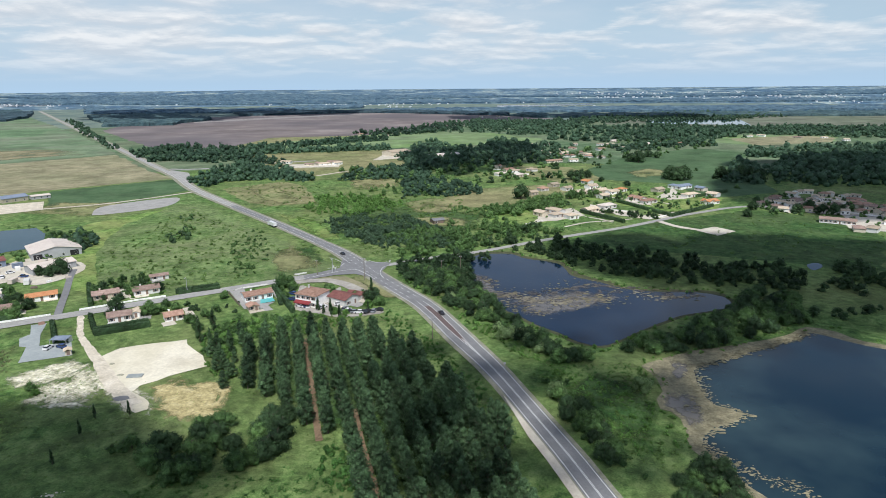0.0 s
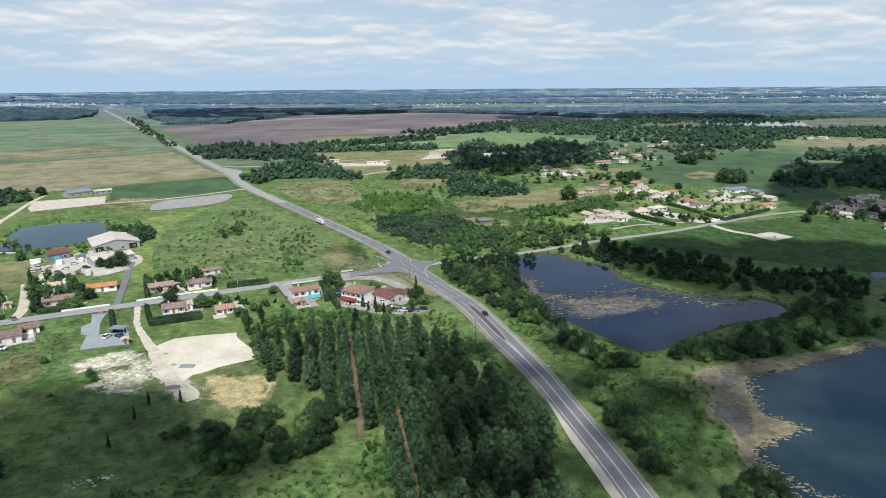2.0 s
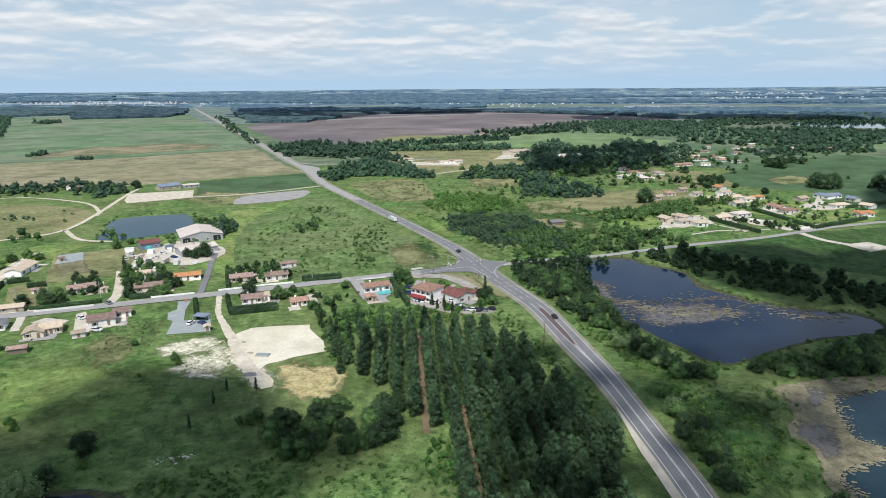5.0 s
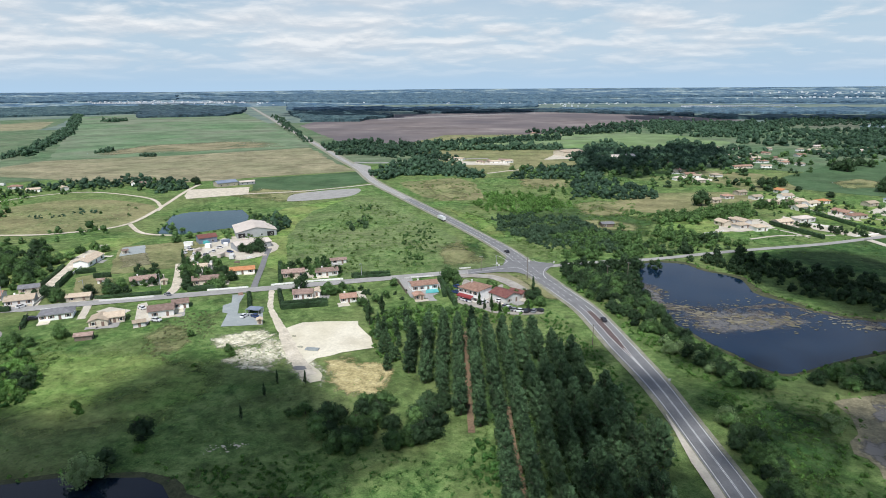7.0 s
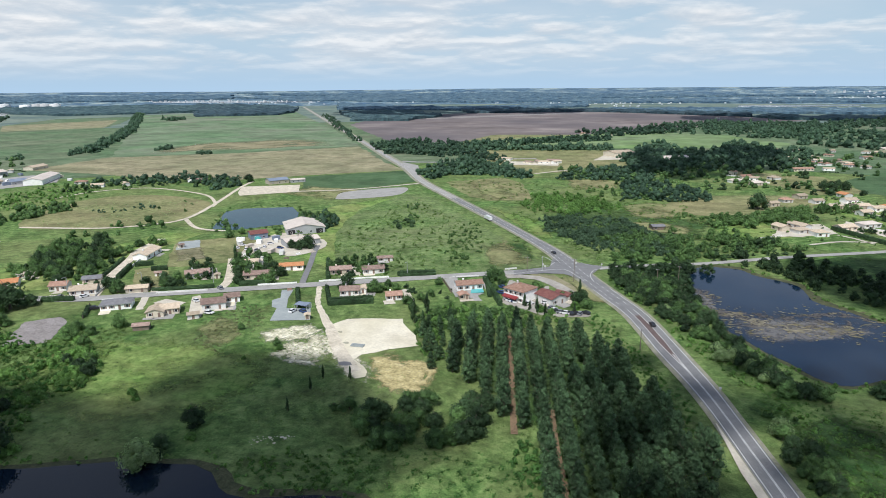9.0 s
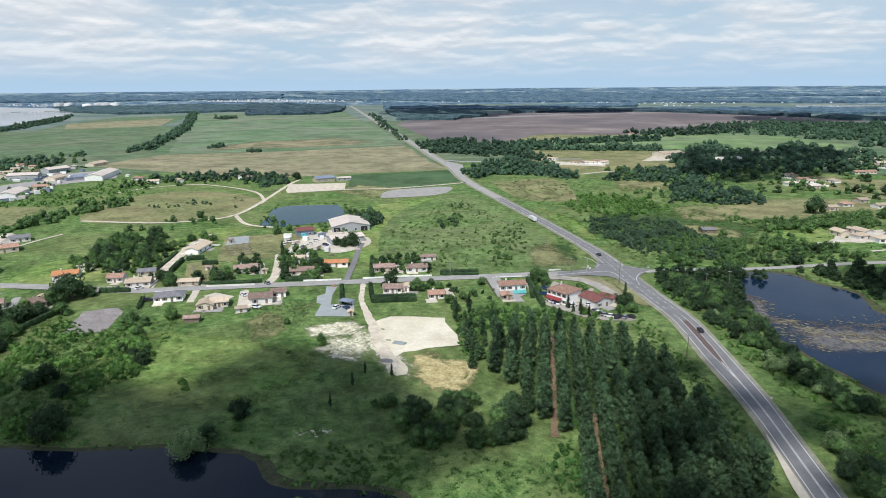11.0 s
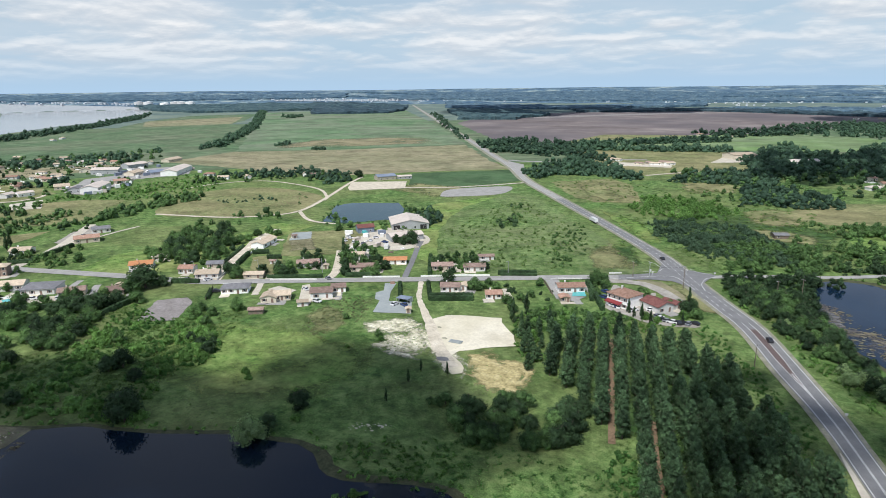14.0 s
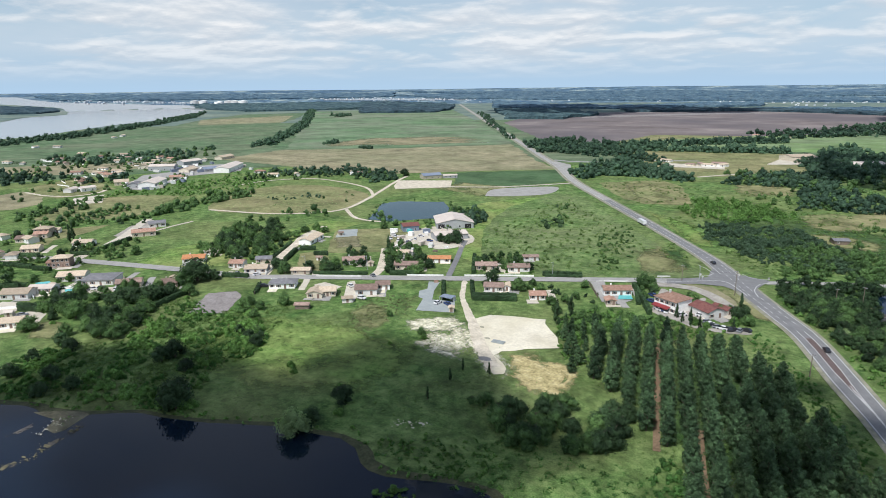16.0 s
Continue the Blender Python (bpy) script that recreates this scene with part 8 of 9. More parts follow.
def reeds(outline, step, seed, size=(0.35, 0.7), inner=1.5, mat=None):
    """Reeds and low growth that follow a water's edge."""
    rng = np.random.default_rng(seed)
    pts = [(p.x + rng.normal() * inner, p.y + rng.normal() * inner) for p in smooth_loop(outline, step) if rng.random() < 0.75]
    growth("reeds", pts, SMALL_BUSH, mat or SCRUB, "reeds and low growth along the water", "reeds", seed, size)


reeds([(9.2, 313.5), (20.8, 331.5), (37.8, 334.6), (45.9, 323.6), (63.1, 312.0), (67.6, 292.5), (85.0, 270.6), (101.7, 266.1), (116.2, 264.9), (125.9, 259.2), (119.5, 241.3), (92.6, 227.7), (69.8, 211.2), (54.6, 200.4), (42.6, 212.8), (29.9, 229.7), (19.8, 250.5), (14.2, 275.8)], 1.8, 61)
reeds([(-217.9, 59.5), (-205.8, 64.0), (-191.2, 70.2), (-177.7, 75.0), (-166.9, 82.4), (-151.7, 88.8), (-135.5, 95.7), (-123.8, 101.8), (-112.9, 104.0), (-105.4, 107.5), (-97.7, 107.0), (-90.6, 102.5), (-83.6, 101.5), (-74.1, 104.7), (-64.9, 107.7), (-55.6, 107.1), (-50.6, 88.4), (-81.2, 50.8), (-148.3, 14.0), (-261.8, 35.5)], 1.6, 62, (0.25, 0.55))
reeds([(64.3, 186.7), (76.7, 195.3), (94.5, 200.6), (112.2, 208.3), (131.1, 216.5), (140.6, 222.0), (148.6, 217.2), (158.4, 204.3), (195.5, 173.9), (131.8, 98.9), (71.6, 104.0), (68.8, 118.0), (65.1, 125.1), (62.8, 134.1), (61.2, 139.1), (64.0, 148.5), (64.6, 156.5), (61.1, 158.1), (62.4, 165.3), (65.1, 170.9), (66.5, 179.2)], 2.4, 63, (0.3, 0.6))
reeds([(-278.7, 320.2), (-308.3, 363.6), (-317.0, 381.1), (-311.9, 393.1), (-291.8, 405.0), (-272.8, 407.4), (-251.9, 381.5), (-235.5, 353.0), (-249.9, 337.6), (-262.2, 321.6)], 4.0, 64, (0.4, 0.9), 1.0, LEAF)
for a, b in (((132.0, 500.3), (144.8, 472.2)), ((144.8, 472.2), (161.6, 426.1)), ((161.6, 426.1), (206.3, 462.8)), ((101.3, 444.6), (123.1, 408.0)), ((211.7, 504.6), (246.1, 528.0))):
    hedge(a, b, "tall clipped dark green hedge between gardens", LEAF_DARK, (1.1, 1.3))
for t in along((66.6, 465.3), (98.6, 499.0), 5.0, np.random.default_rng(81), 1.5) + along((98.6, 499.0), (130.7, 512.6), 5.0, np.random.default_rng(82), 1.5):
    plant(BROADS, *t, RNG.uniform(0.75, 1.05), 1.15, "tree row by the village", "tall grey-green tree in a row by the village")
for t, s in (((230, 757), 1.7), ((237, 745), 2.0), ((274, 791), 1.3), ((267, 805), 0.9), ((257.3, 438.9), 1.1), ((270.9, 446.9), 1.2), ((273.0, 434.2), 1.1), ((278.5, 429.9), 1.2), ((286.8, 433.6), 1.0), ((230.0, 448.6), 1.0), ((214.3, 424.5), 0.9), ((145.0, 500.2), 0.8), ((170.7, 564.5), 0.9), ((154, 594), 0.8), ((128, 610), 1.4), ((134, 610), 1.4)):
    plant(DARKS, *t, s)

weeds([(-163.8, 98.8), (-188.8, 154.0), (-163.9, 173.6), (-100.8, 163.4), (-81.5, 151.9), (-82.8, 131.3), (-101.0, 109.0), (-136.5, 96.4)], 3.6, 521, WEED, (0.25, 0.55), 0.5, "short tufts in the grass field")
weeds([(-126.3, 157.2), (-97.3, 163.2), (-54.2, 147.4), (-34.9, 149.9), (-21.5, 121.0), (-31.8, 100.6), (-91.8, 107.4)], 3.6, 522, WEED, (0.25, 0.5), 0.5, "short tufts in the grass field")
weeds([(-201.2, 149.9), (-188.1, 178.5), (-156.5, 190.1), (-123.3, 172.0), (-144.5, 158.5), (-161.5, 135.5)], 3.6, 523, WEED, (0.25, 0.5), 0.5, "short tufts in the grass field")
for k, ol in enumerate(([(-120.0, 197.1), (-116.0, 205.6), (-96.1, 212.3), (-87.3, 201.4), (-79.0, 190.7), (-89.1, 182.5), (-95.1, 176.9)], [(-148.4, 236.5), (-128.7, 207.7), (-118.3, 195.2), (-109.2, 184.2), (-101.0, 174.3), (-86.2, 161.3), (-88.7, 159.1), (-109.2, 181.0)], [(-222.9, 140.0), (-231.6, 150.1), (-238.5, 160.1), (-229.2, 169.7), (-222.6, 166.4), (-210.3, 148.0)])):
    rng = np.random.default_rng(560 + k)
    pts = [(p.x + rng.normal() * 0.9, p.y + rng.normal() * 0.9) for p in smooth_loop(ol, 1.1) if rng.random() < 0.6]
    growth("weeds", pts, TUFT, WEED, "weeds along the edge of bare ground", "weeds", 560 + k, (0.18, 0.42), (0.5, 1.2))
weeds([(-88.8, 171.2), (-67.1, 179.9), (-56.0, 156.2), (-64.2, 150.8), (-80.1, 152.9)], 3.6, 524, WEED, (0.25, 0.5), 0.5, "short tufts round the dead grass")

# ---- broken cloud over the plain ----
def cloud_material():
    m = bpy.data.materials.new("cloud")
    m.use_nodes = True
    w = Nodes(m.node_tree)
    pos = w.add("ShaderNodeNewGeometry").outputs["Position"]
    n = w.ramp(w.noise(pos, 0.02, 5.0, 0.65), [(0.35, 0.66), (0.65, 0.97)])
    d = w.add("ShaderNodeBsdfDiffuse", {"Color": (0.92, 0.92, 0.93, 1)})
    t = w.add("ShaderNodeBsdfTranslucent", {"Color": (0.5, 0.51, 0.54, 1)})
    body = w.add("ShaderNodeMixShader", {0: 0.5, 1: d.outputs[0], 2: t.outputs[0]})
    thin = w.add("ShaderNodeBsdfTransparent")
    mix = w.add("ShaderNodeMixShader", {0: n, 1: thin.outputs[0], 2: body.outputs[0]})
    w.l.new(mix.outputs[0], w.add("ShaderNodeOutputMaterial").inputs[0])
    return m


CLOUD = cloud_material()
CLOUD_BASE = 1000.0


def cloud(outline, seed, lump=26.0, spacing=17.0):
    """A flat-based cumulus of many overlapping puffs above the given stretch of land, towards the sun from it."""
    rng = np.random.default_rng(seed)
    shift = SUN_DIR * (CLOUD_BASE / SUN_DIR.z)
    vs, fs, n = [], [], 0
    for x, y in scatter(outline, spacing, rng, 0.4):
        r = lump * rng.uniform(0.7, 1.15)
        v = ICO_V * rng.uniform(0.85, 1.15, (12, 1)) * (r, r, r * 0.5) + (x + shift.x, y + shift.y, CLOUD_BASE + r * 0.4)
        vs.append(v)
        fs += [tuple(k + n for k in f) for f in ICO_F]
        n += 12
    ob = tagged(new("cloud", mesh_of("cloud", np.concatenate(vs).tolist(), fs, CLOUD, True)), "white fair-weather cumulus drifting over the plain", "cloud", "clouds")
    ob["kind"] = "stuff"
    return ob


cloud([(-215.8, 86.0), (-171.3, 104.0), (-146.8, 117.0), (-126.4, 132.0), (-105.7, 139.0), (-95.5, 139.0), (-86.0, 134.0), (-78.6, 126.0), (-74.9, 117.8), (-71.6, 109.5), (-69.0, 98.0), (-81.0, 81.0), (-145.4, 62.2)], 1)
cloud([(60.0, 197.0), (67.0, 214.0), (90.0, 217.0), (122.0, 206.0), (110.0, 190.0), (84.0, 185.0)], 2, 11, 14)
cloud([(24.0, 205.0), (40.0, 218.0), (60.0, 205.0), (74.0, 180.0), (74.0, 134.0), (31.0, 118.0), (27.0, 142.0), (23.0, 172.0)], 13, 8.0, 12.5)
cloud([(-82.0, 137.0), (-66.0, 139.0), (-52.0, 138.0), (-50.0, 130.0), (-62.0, 122.0), (-78.0, 122.0)], 8, 9, 9)
cloud([(-264.0, 34.0), (-207.3, 70.0), (-174.6, 86.0), (-149.0, 98.0), (-134.5, 100.0), (-123.0, 98.0), (-129.0, 88.5), (-222.8, 29.9)], 9, 18, 18)
cloud([(-28.0, 160.0), (-24.0, 190.0), (-4.0, 206.0), (14.0, 184.0), (26.0, 153.0), (28.0, 112.0), (-6.0, 108.0), (-14.0, 132.0)], 11, 9.5, 16)
cloud([(95.0, 240.5), (128.0, 256.1), (183.7, 240.5), (188.0, 207.8), (152.7, 196.1), (115.5, 206.6), (80.0, 198.9)], 10, 18, 23)
cloud([(68.8, 334.9), (122.3, 352.7), (254.4, 341.8), (306.3, 315.9), (228.3, 229.7), (176.9, 230.8), (156.4, 241.1), (129.7, 259.8), (97.6, 277.1), (69.1, 306.5)], 3)
cloud([(268, 560), (370, 725), (554, 771), (659, 706), (372.8, 389.5), (295.7, 401.0), (270.6, 440.5), (263.6, 500.1)], 4, 42, 32)
cloud([(-54, 850), (52, 975), (148, 1000), (118, 760), (45, 655), (-20, 640)], 12, 22, 30)
cloud([(-1040, 1860), (-664, 1835), (-692, 2128), (-273, 2139), (-327, 2567), (-1188, 2752), (-1450, 2560)], 5, 60, 75)
cloud([(59, 1726), (328, 1842), (710, 1686), (832, 1980), (72, 2120)], 6, 60, 75)

# ---- poles, signs and cables ----
def pole(x, y, height, mat=None, arm=True, label="tall timber power pole with insulators", name="power_pole"):
    root = tagged(new(name), label, "pole")
    root.matrix_basis = Matrix.Translation((x, y, 0))
    bm = bmesh.new()
    bmesh.ops.create_cone(bm, cap_ends=True, segments=8, radius1=0.17, radius2=0.11, depth=height, matrix=Matrix.Translation((0, 0, height / 2)))
    part("pole_shaft", bm_mesh("pole_shaft", bm, mat or TIMBER), root)
    if arm:
        part("cross_arm", boxes("cross_arm", [(-0.9, 0.9, -0.07, 0.07, height - 0.5, height - 0.36)], STEEL), root)
        for k in (-0.8, 0, 0.8):
            bm = bmesh.new()
            bmesh.ops.create_cone(bm, cap_ends=True, segments=8, radius1=0.09, radius2=0.05, depth=0.3, matrix=Matrix.Translation((k, 0, height - 0.2)))
            part("insulator", bm_mesh("insulator", bm, GLASS), root)
    return root


def cable(a, b, sag=1.2, label="thin sagging overhead cable", radius=0.03):
    a, b = Vector(a), Vector(b)
    cu = bpy.data.curves.new("cable", "CURVE")
    cu.dimensions, cu.bevel_depth, cu.bevel_resolution = "3D", radius, 1
    sp = cu.splines.new("POLY")
    sp.points.add(16)
    for i in range(17):
        t = i / 16
        p = a.lerp(b, t)
        sp.points[i].co = (p.x, p.y, p.z - sag * 4 * t * (1 - t), 1)
    cu.materials.append(DARK)
    return tagged(new("cable", cu), label, "cable", "overhead cables")


POLES = [((-37.9, 283.1), 11.5), ((-4.2, 211.8), 8.0), ((8.4, 287.4), 11.0), ((-62.5, 292.6), 8.0), ((-0.7, 286.8), 9.0)]
for p, h in POLES:
    pole(*p, h)
cable((*(8.4, 287.4), 10.6), (*(80.1, 170.7), 9.5), 3.0, radius=0.012)
cable((*(-37.9, 283.1), 11.1), (*(8.4, 287.4), 10.6), 1.5)
cable((*(-37.9, 283.1), 11.1), (*(-62.5, 292.6), 7.8), 1.5)
for p in [(-116.8, 266.9), (-55.6, 296.8), (-201.4, 227.6), (-228.3, 210.8), (-255.4, 193.8)]:
    lp = pole(*p, 7.5, STEEL, False, "grey street lamp post beside the village road", "lamp_post")
    part("arm", boxes("arm", [(-0.05, 0.05, -1.6, 0.0, 7.35, 7.45)], STEEL), lp)
    part("lamp_head", boxes("lamp_head", [(-0.16, 0.16, -2.1, -1.4, 7.3, 7.46)], METAL_WALL), lp, "flat grey lamp head")


def sign(x, y, turn, w=0.8, h=0.8, z=1.6):
    root = tagged(new("road_sign"), "small white road sign on a steel post", "sign")
    root.matrix_basis = Matrix.Translation((x, y, 0)) @ Matrix.Rotation(turn, 4, "Z")
    part("post", boxes("post", [(-0.04, 0.04, -0.04, 0.04, 0, z + h)], STEEL), root)
    part("panel", boxes("panel", [(-w / 2, w / 2, -0.07, -0.045, z, z + h)], PAINT), root)


for p in ((20.0, 186.2), (-54.5, 298.6), (-40.6, 309.6), (-28.0, 311.4), (-56.1, 301.8), (-70.8, 288.3)):
    sign(*p, 0.3)
# ---- vehicles ----
def loft(name, rings, mat):
    """A closed body through rectangular rings (x, half width, low, high)."""
    vs, fs = [], []
    for x, hw, lo, hi in rings:
        vs += [(x, -hw, lo), (x, hw, lo), (x, hw * 0.94, hi), (x, -hw * 0.94, hi)]
    for i in range(len(rings) - 1):
        for k in range(4):
            a, b = i * 4 + k, i * 4 + (k + 1) % 4
            fs.append((a, b, b + 4, a + 4))
    fs += [(3, 2, 1, 0), tuple(len(vs) - 4 + k for k in range(4))]
    return mesh_of(name, vs, fs, mat)


def wheel_mesh(r=0.32):
    bm = bmesh.new()
    bmesh.ops.create_cone(bm, cap_ends=True, segments=12, radius1=r, radius2=r, depth=0.22, matrix=Matrix.Rotation(math.pi / 2, 4, "X"))
    return bm_mesh("wheel", bm, DARK)


WHEEL = wheel_mesh()
CAR_BODIES = [loft("body", [(-2.1, 0.78, 0.3, 0.75), (-1.95, 0.86, 0.25, 0.9), (-0.6, 0.88, 0.22, 0.95), (0.9, 0.88, 0.22, 0.95), (1.9, 0.85, 0.25, 0.82), (2.1, 0.75, 0.32, 0.65)], m) for m in CAR_PAINTS]
CABIN = loft("cabin", [(-1.75, 0.74, 0.9, 0.95), (-1.2, 0.72, 0.9, 1.42), (0.25, 0.72, 0.9, 1.45), (1.05, 0.74, 0.9, 0.96)], GLASS)
ROOFS = [loft("roof_panel", [(-1.25, 0.64, 1.38, 1.46), (-0.5, 0.66, 1.42, 1.5), (0.3, 0.64, 1.4, 1.48)], m) for m in CAR_PAINTS]


def car(p, turn, paint, lift=0.2, scale=1.0, label=""):
    names = ("white", "grey", "dark blue", "black", "red")
    root = tagged(new("car"), label or "parked %s hatchback car on the asphalt" % names[paint], "car", "cars")
    root.matrix_basis = Matrix.Translation((*p, lift)) @ Matrix.Rotation(turn, 4, "Z") @ Matrix.Scale(scale, 4)
    part("body", CAR_BODIES[paint], root)
    part("cabin", CABIN, root, "dark glazed car cabin")
    part("roof_panel", ROOFS[paint], root)
    for x in (-1.3, 1.3):
        for y in (-0.8, 0.8):
            w = part("wheel", WHEEL, root)
            w.matrix_basis = Matrix.Translation((x, y, 0.32))


RQ = np.random.default_rng(5)
for p, c in zip([(-60.8, 246.8), (-59.1, 246.4), (-57.2, 246.0), (-51.0, 245.4), (-44.6, 248.7), (-41.3, 242.9), (-39.7, 241.1), (-38.2, 239.4), (-36.5, 239.1), (-34.9, 238.8), (-32.5, 239.0), (-30.6, 239.5), (-28.8, 240.0), (-27.0, 241.2), (-66.3, 255.6), (-67.7, 263.3), (-47.9, 258.9)], (0, 2, 0, 0, 0, 1, 0, 3, 1, 0, 3, 3, 1, 3, 2, 2, 0)):
    car(p, RQ.uniform(0, 3.1), c, 0.19)
for p, c in zip([(-142.1, 205.0), (-218.4, 291.8), (-233.2, 291.2), (-217.9, 283.8), (-219.7, 299.5), (-232.5, 284.7), (-208.6, 292.8), (-225.5, 284.1), (-137.9, 206.0), (-224.3, 180.6), (-189.9, 202.3), (-191.4, 220.2), (-173.8, 191.9), (-307.0, 126.6), (-292.6, 133.7)], (0, 0, 0, 1, 0, 0, 2, 0, 2, 3, 0, 1, 0, 0, 1)):
    car(p, RQ.uniform(0, 3.1), c, 0.19)
car((-0.9, 236.5), radians(108), 3, 0.31, 1.0, "dark car driving along the country road")
car((-55.9, 330.4), radians(122), 3, 0.31, 1.0, "dark car near the crossroads")

truck = tagged(new("truck"), "white articulated lorry on the country road", "truck")
truck.matrix_basis = Matrix.Translation((*(-115.5, 406.1), 0.3)) @ Matrix.Rotation(radians(127), 4, "Z") @ Matrix.Scale(0.85, 4)
part("trailer", boxes("trailer", [(-7, 3.2, -1.25, 1.25, 1.0, 3.7)], CAR_PAINTS[0]), truck)
part("cab", loft("cab", [(3.6, 1.2, 0.6, 3.1), (5.2, 1.2, 0.5, 3.1), (5.7, 1.15, 0.5, 2.0)], CAR_PAINTS[0]), truck)
part("windscreen", boxes("windscreen", [(5.3, 5.62, -1.0, 1.0, 2.0, 2.7)], GLASS), truck)
for x in (-6, -4.8, -3.6, 2.4, 4.6):
    for y in (-1.0, 1.0):
        w = part("wheel", WHEEL, truck)
        w.matrix_basis = Matrix.Translation((x, y, 0.5)) @ Matrix.Scale(1.5, 4)

# ---- garden and yard details ----
low_wall([(-153.7, 244.9), (-135.4, 256.4), (-124.5, 262.1)])
low_wall([(-73.9, 292.7), (-68.6, 296.0)], 0.8, None, "low white wall at the bus stop")
low_wall([(-95.8, 269.5), (-93.6, 271.9)])
low_wall([(-93.2, 272.2), (-83.1, 277.5)])
low_wall([(-178.3, 230.6), (-162.4, 239.4)])
low_wall([(-295.6, 98.7), (-286.6, 108.5)], 1.2)
low_wall([(-304.3, 125.3), (-296.4, 132.3)], 1.2)
low_wall([(-316.2, 118.8), (-298.4, 113.1)], 1.2)
low_wall([(-215.1, 205.3), (-195.5, 216.5)], 1.0)
low_wall([(-229.9, 189.5), (-220.5, 195.4)], 1.0)
for k, (a, b) in enumerate((((-308.4, 123.7), (-307.0, 125.6)), ((-283.9, 95.8), (-281.9, 97.9)), ((-236.0, 226.0), (-233.4, 227.6)), ((-205.0, 232.6), (-202.9, 233.9)), ((-202.0, 260.6), (-198.8, 262.6)), ((-265.5, 274.9), (-264.2, 277.5)), ((-270.8, 161.7), (-268.9, 162.9)))):
    house(a, b, 3.0, 2.2, 0.6, (BEIGE_TILE, SHEET, BROWN_TILE)[k % 3], (WALL, CREAM)[k % 2], windows=1, chimney=False, name="shed", label="small pale garden shed behind a house", shutters=False)
for k, ol in enumerate(([(-314.4, 120.0), (-309.8, 126.8), (-303.4, 124.9), (-306.6, 118.1)], [(-293.7, 133.0), (-284.5, 142.7), (-275.8, 140.4), (-283.0, 130.1)], [(-286.0, 99.1), (-280.3, 107.5), (-270.9, 105.6), (-275.2, 96.9)], [(-259.6, 187.7), (-238.9, 193.7), (-234.9, 191.8), (-254.7, 183.9)], [(-394.3, 214.8), (-402.4, 230.1), (-387.9, 226.5), (-378.4, 209.4)])):
    sheet("drive_%d" % (k + 1), ol, GRAVEL, 0.165, "pale gravel drive between houses", "yard", 0.0, 0.6)
for p, c in zip([(-309.3, 120.2), (-307.0, 122.6), (-288.6, 134.3), (-286.8, 137.3), (-279.5, 140.0), (-279.0, 100.5), (-389.7, 217.6), (-251.8, 186.8), (-241.8, 190.8)], (0, 1, 0, 3, 0, 1, 0, 1, 0)):
    car(p, RQ.uniform(0, 3.1), c, 0.19)
low_wall([(144.2, 419.5), (163.8, 432.4)], 0.9)
low_wall([(122.7, 455.2), (139.0, 441.6)], 1.0)
low_wall([(55.6, 404.6), (68.7, 414.9)], 0.8)
low_wall([(282.4, 446.4), (296.1, 429.2), (306.9, 417.0)], 1.2)
low_wall([(-238.1, 193.1), (-251.1, 216.5), (-269.4, 252.1)], 1.1)
low_wall([(-98.1, 266.1), (-87.1, 248.4)], 1.4, TIMBER, "dark timber garden fence", 0.1, "fence")
low_wall([(-219.1, 170.4), (-231.2, 184.5)], 1.2, TIMBER, "dark timber garden fence", 0.1, "fence")
low_wall([(-160.2, 228.0), (-158.4, 229.2)], 1.4, TERRA, "reddish garden gate by the road", 0.12, "gate")
for ol, sz in (([(-80.5, 256.2), (-75.9, 259.1), (-73.6, 254.3), (-79.0, 251.0)], 0.3), ([(-323.5, 124.4), (-320.3, 129.6), (-316.4, 128.8), (-318.7, 123.3)], 0.3), ([(-300.2, 126.9), (-298.3, 130.1), (-294.3, 128.7), (-296.2, 125.6)], 0.3)):
    sheet("swimming_pool", ol, POOL, sz, "turquoise swimming pool in a garden", "pool")["kind"] = ""
carport = tagged(new("carport"), "white carport on the grey gravel pad", "carport")
carport.matrix_basis = Matrix.Translation((*(-140.6, 210.2), 0.1)) @ Matrix.Rotation(0.05, 4, "Z")
part("roof", boxes("roof", [(-3.0, 3.0, -2.0, 2.2, 2.0, 2.12)], SHEET_BLUE), carport, "blue-grey carport roof")
part("back_wall", boxes("back_wall", [(-3.0, 3.0, 2.05, 2.2, 0, 2.0)], WALL), carport)
for k in (-2.95, 2.83):
    part("side_wall", boxes("side_wall", [(k, k + 0.12, -0.2, 2.05, 0, 2.0)], WALL), carport)
    part("post", boxes("post", [(k, k + 0.12, -1.95, -1.83, 0, 2.0)], STEEL), carport)
house((-132.4, 199.0), (-130.8, 200.0), 2.6, 2.2, 0.6, BEIGE_TILE, CREAM, windows=1, chimney=False, name="shed", label="small cream garden shed beside the gravel", shutters=False)


def container(p, turn, mat, size=(6.0, 2.4, 2.5), label="white steel storage container in the yard", name="container"):
    """A steel box with two doors and a roof plate."""
    w, d, h = size
    root = tagged(new(name), label, name, "yard containers")
    root.matrix_basis = Matrix.Translation((*p, 0.2)) @ Matrix.Rotation(turn, 4, "Z")
    part("shell", boxes("shell", [(0, w, 0, d, 0.1, h)], mat), root)
    part("roof_plate", boxes("roof_plate", [(-0.06, w + 0.06, -0.06, d + 0.06, h, h + 0.08)], mat), root)
    for k in (0, 1):
        part("door", boxes("door", [(w, w + 0.05, 0.06 + k * d / 2, d / 2 - 0.06 + k * d / 2, 0.2, h - 0.1)], mat), root)


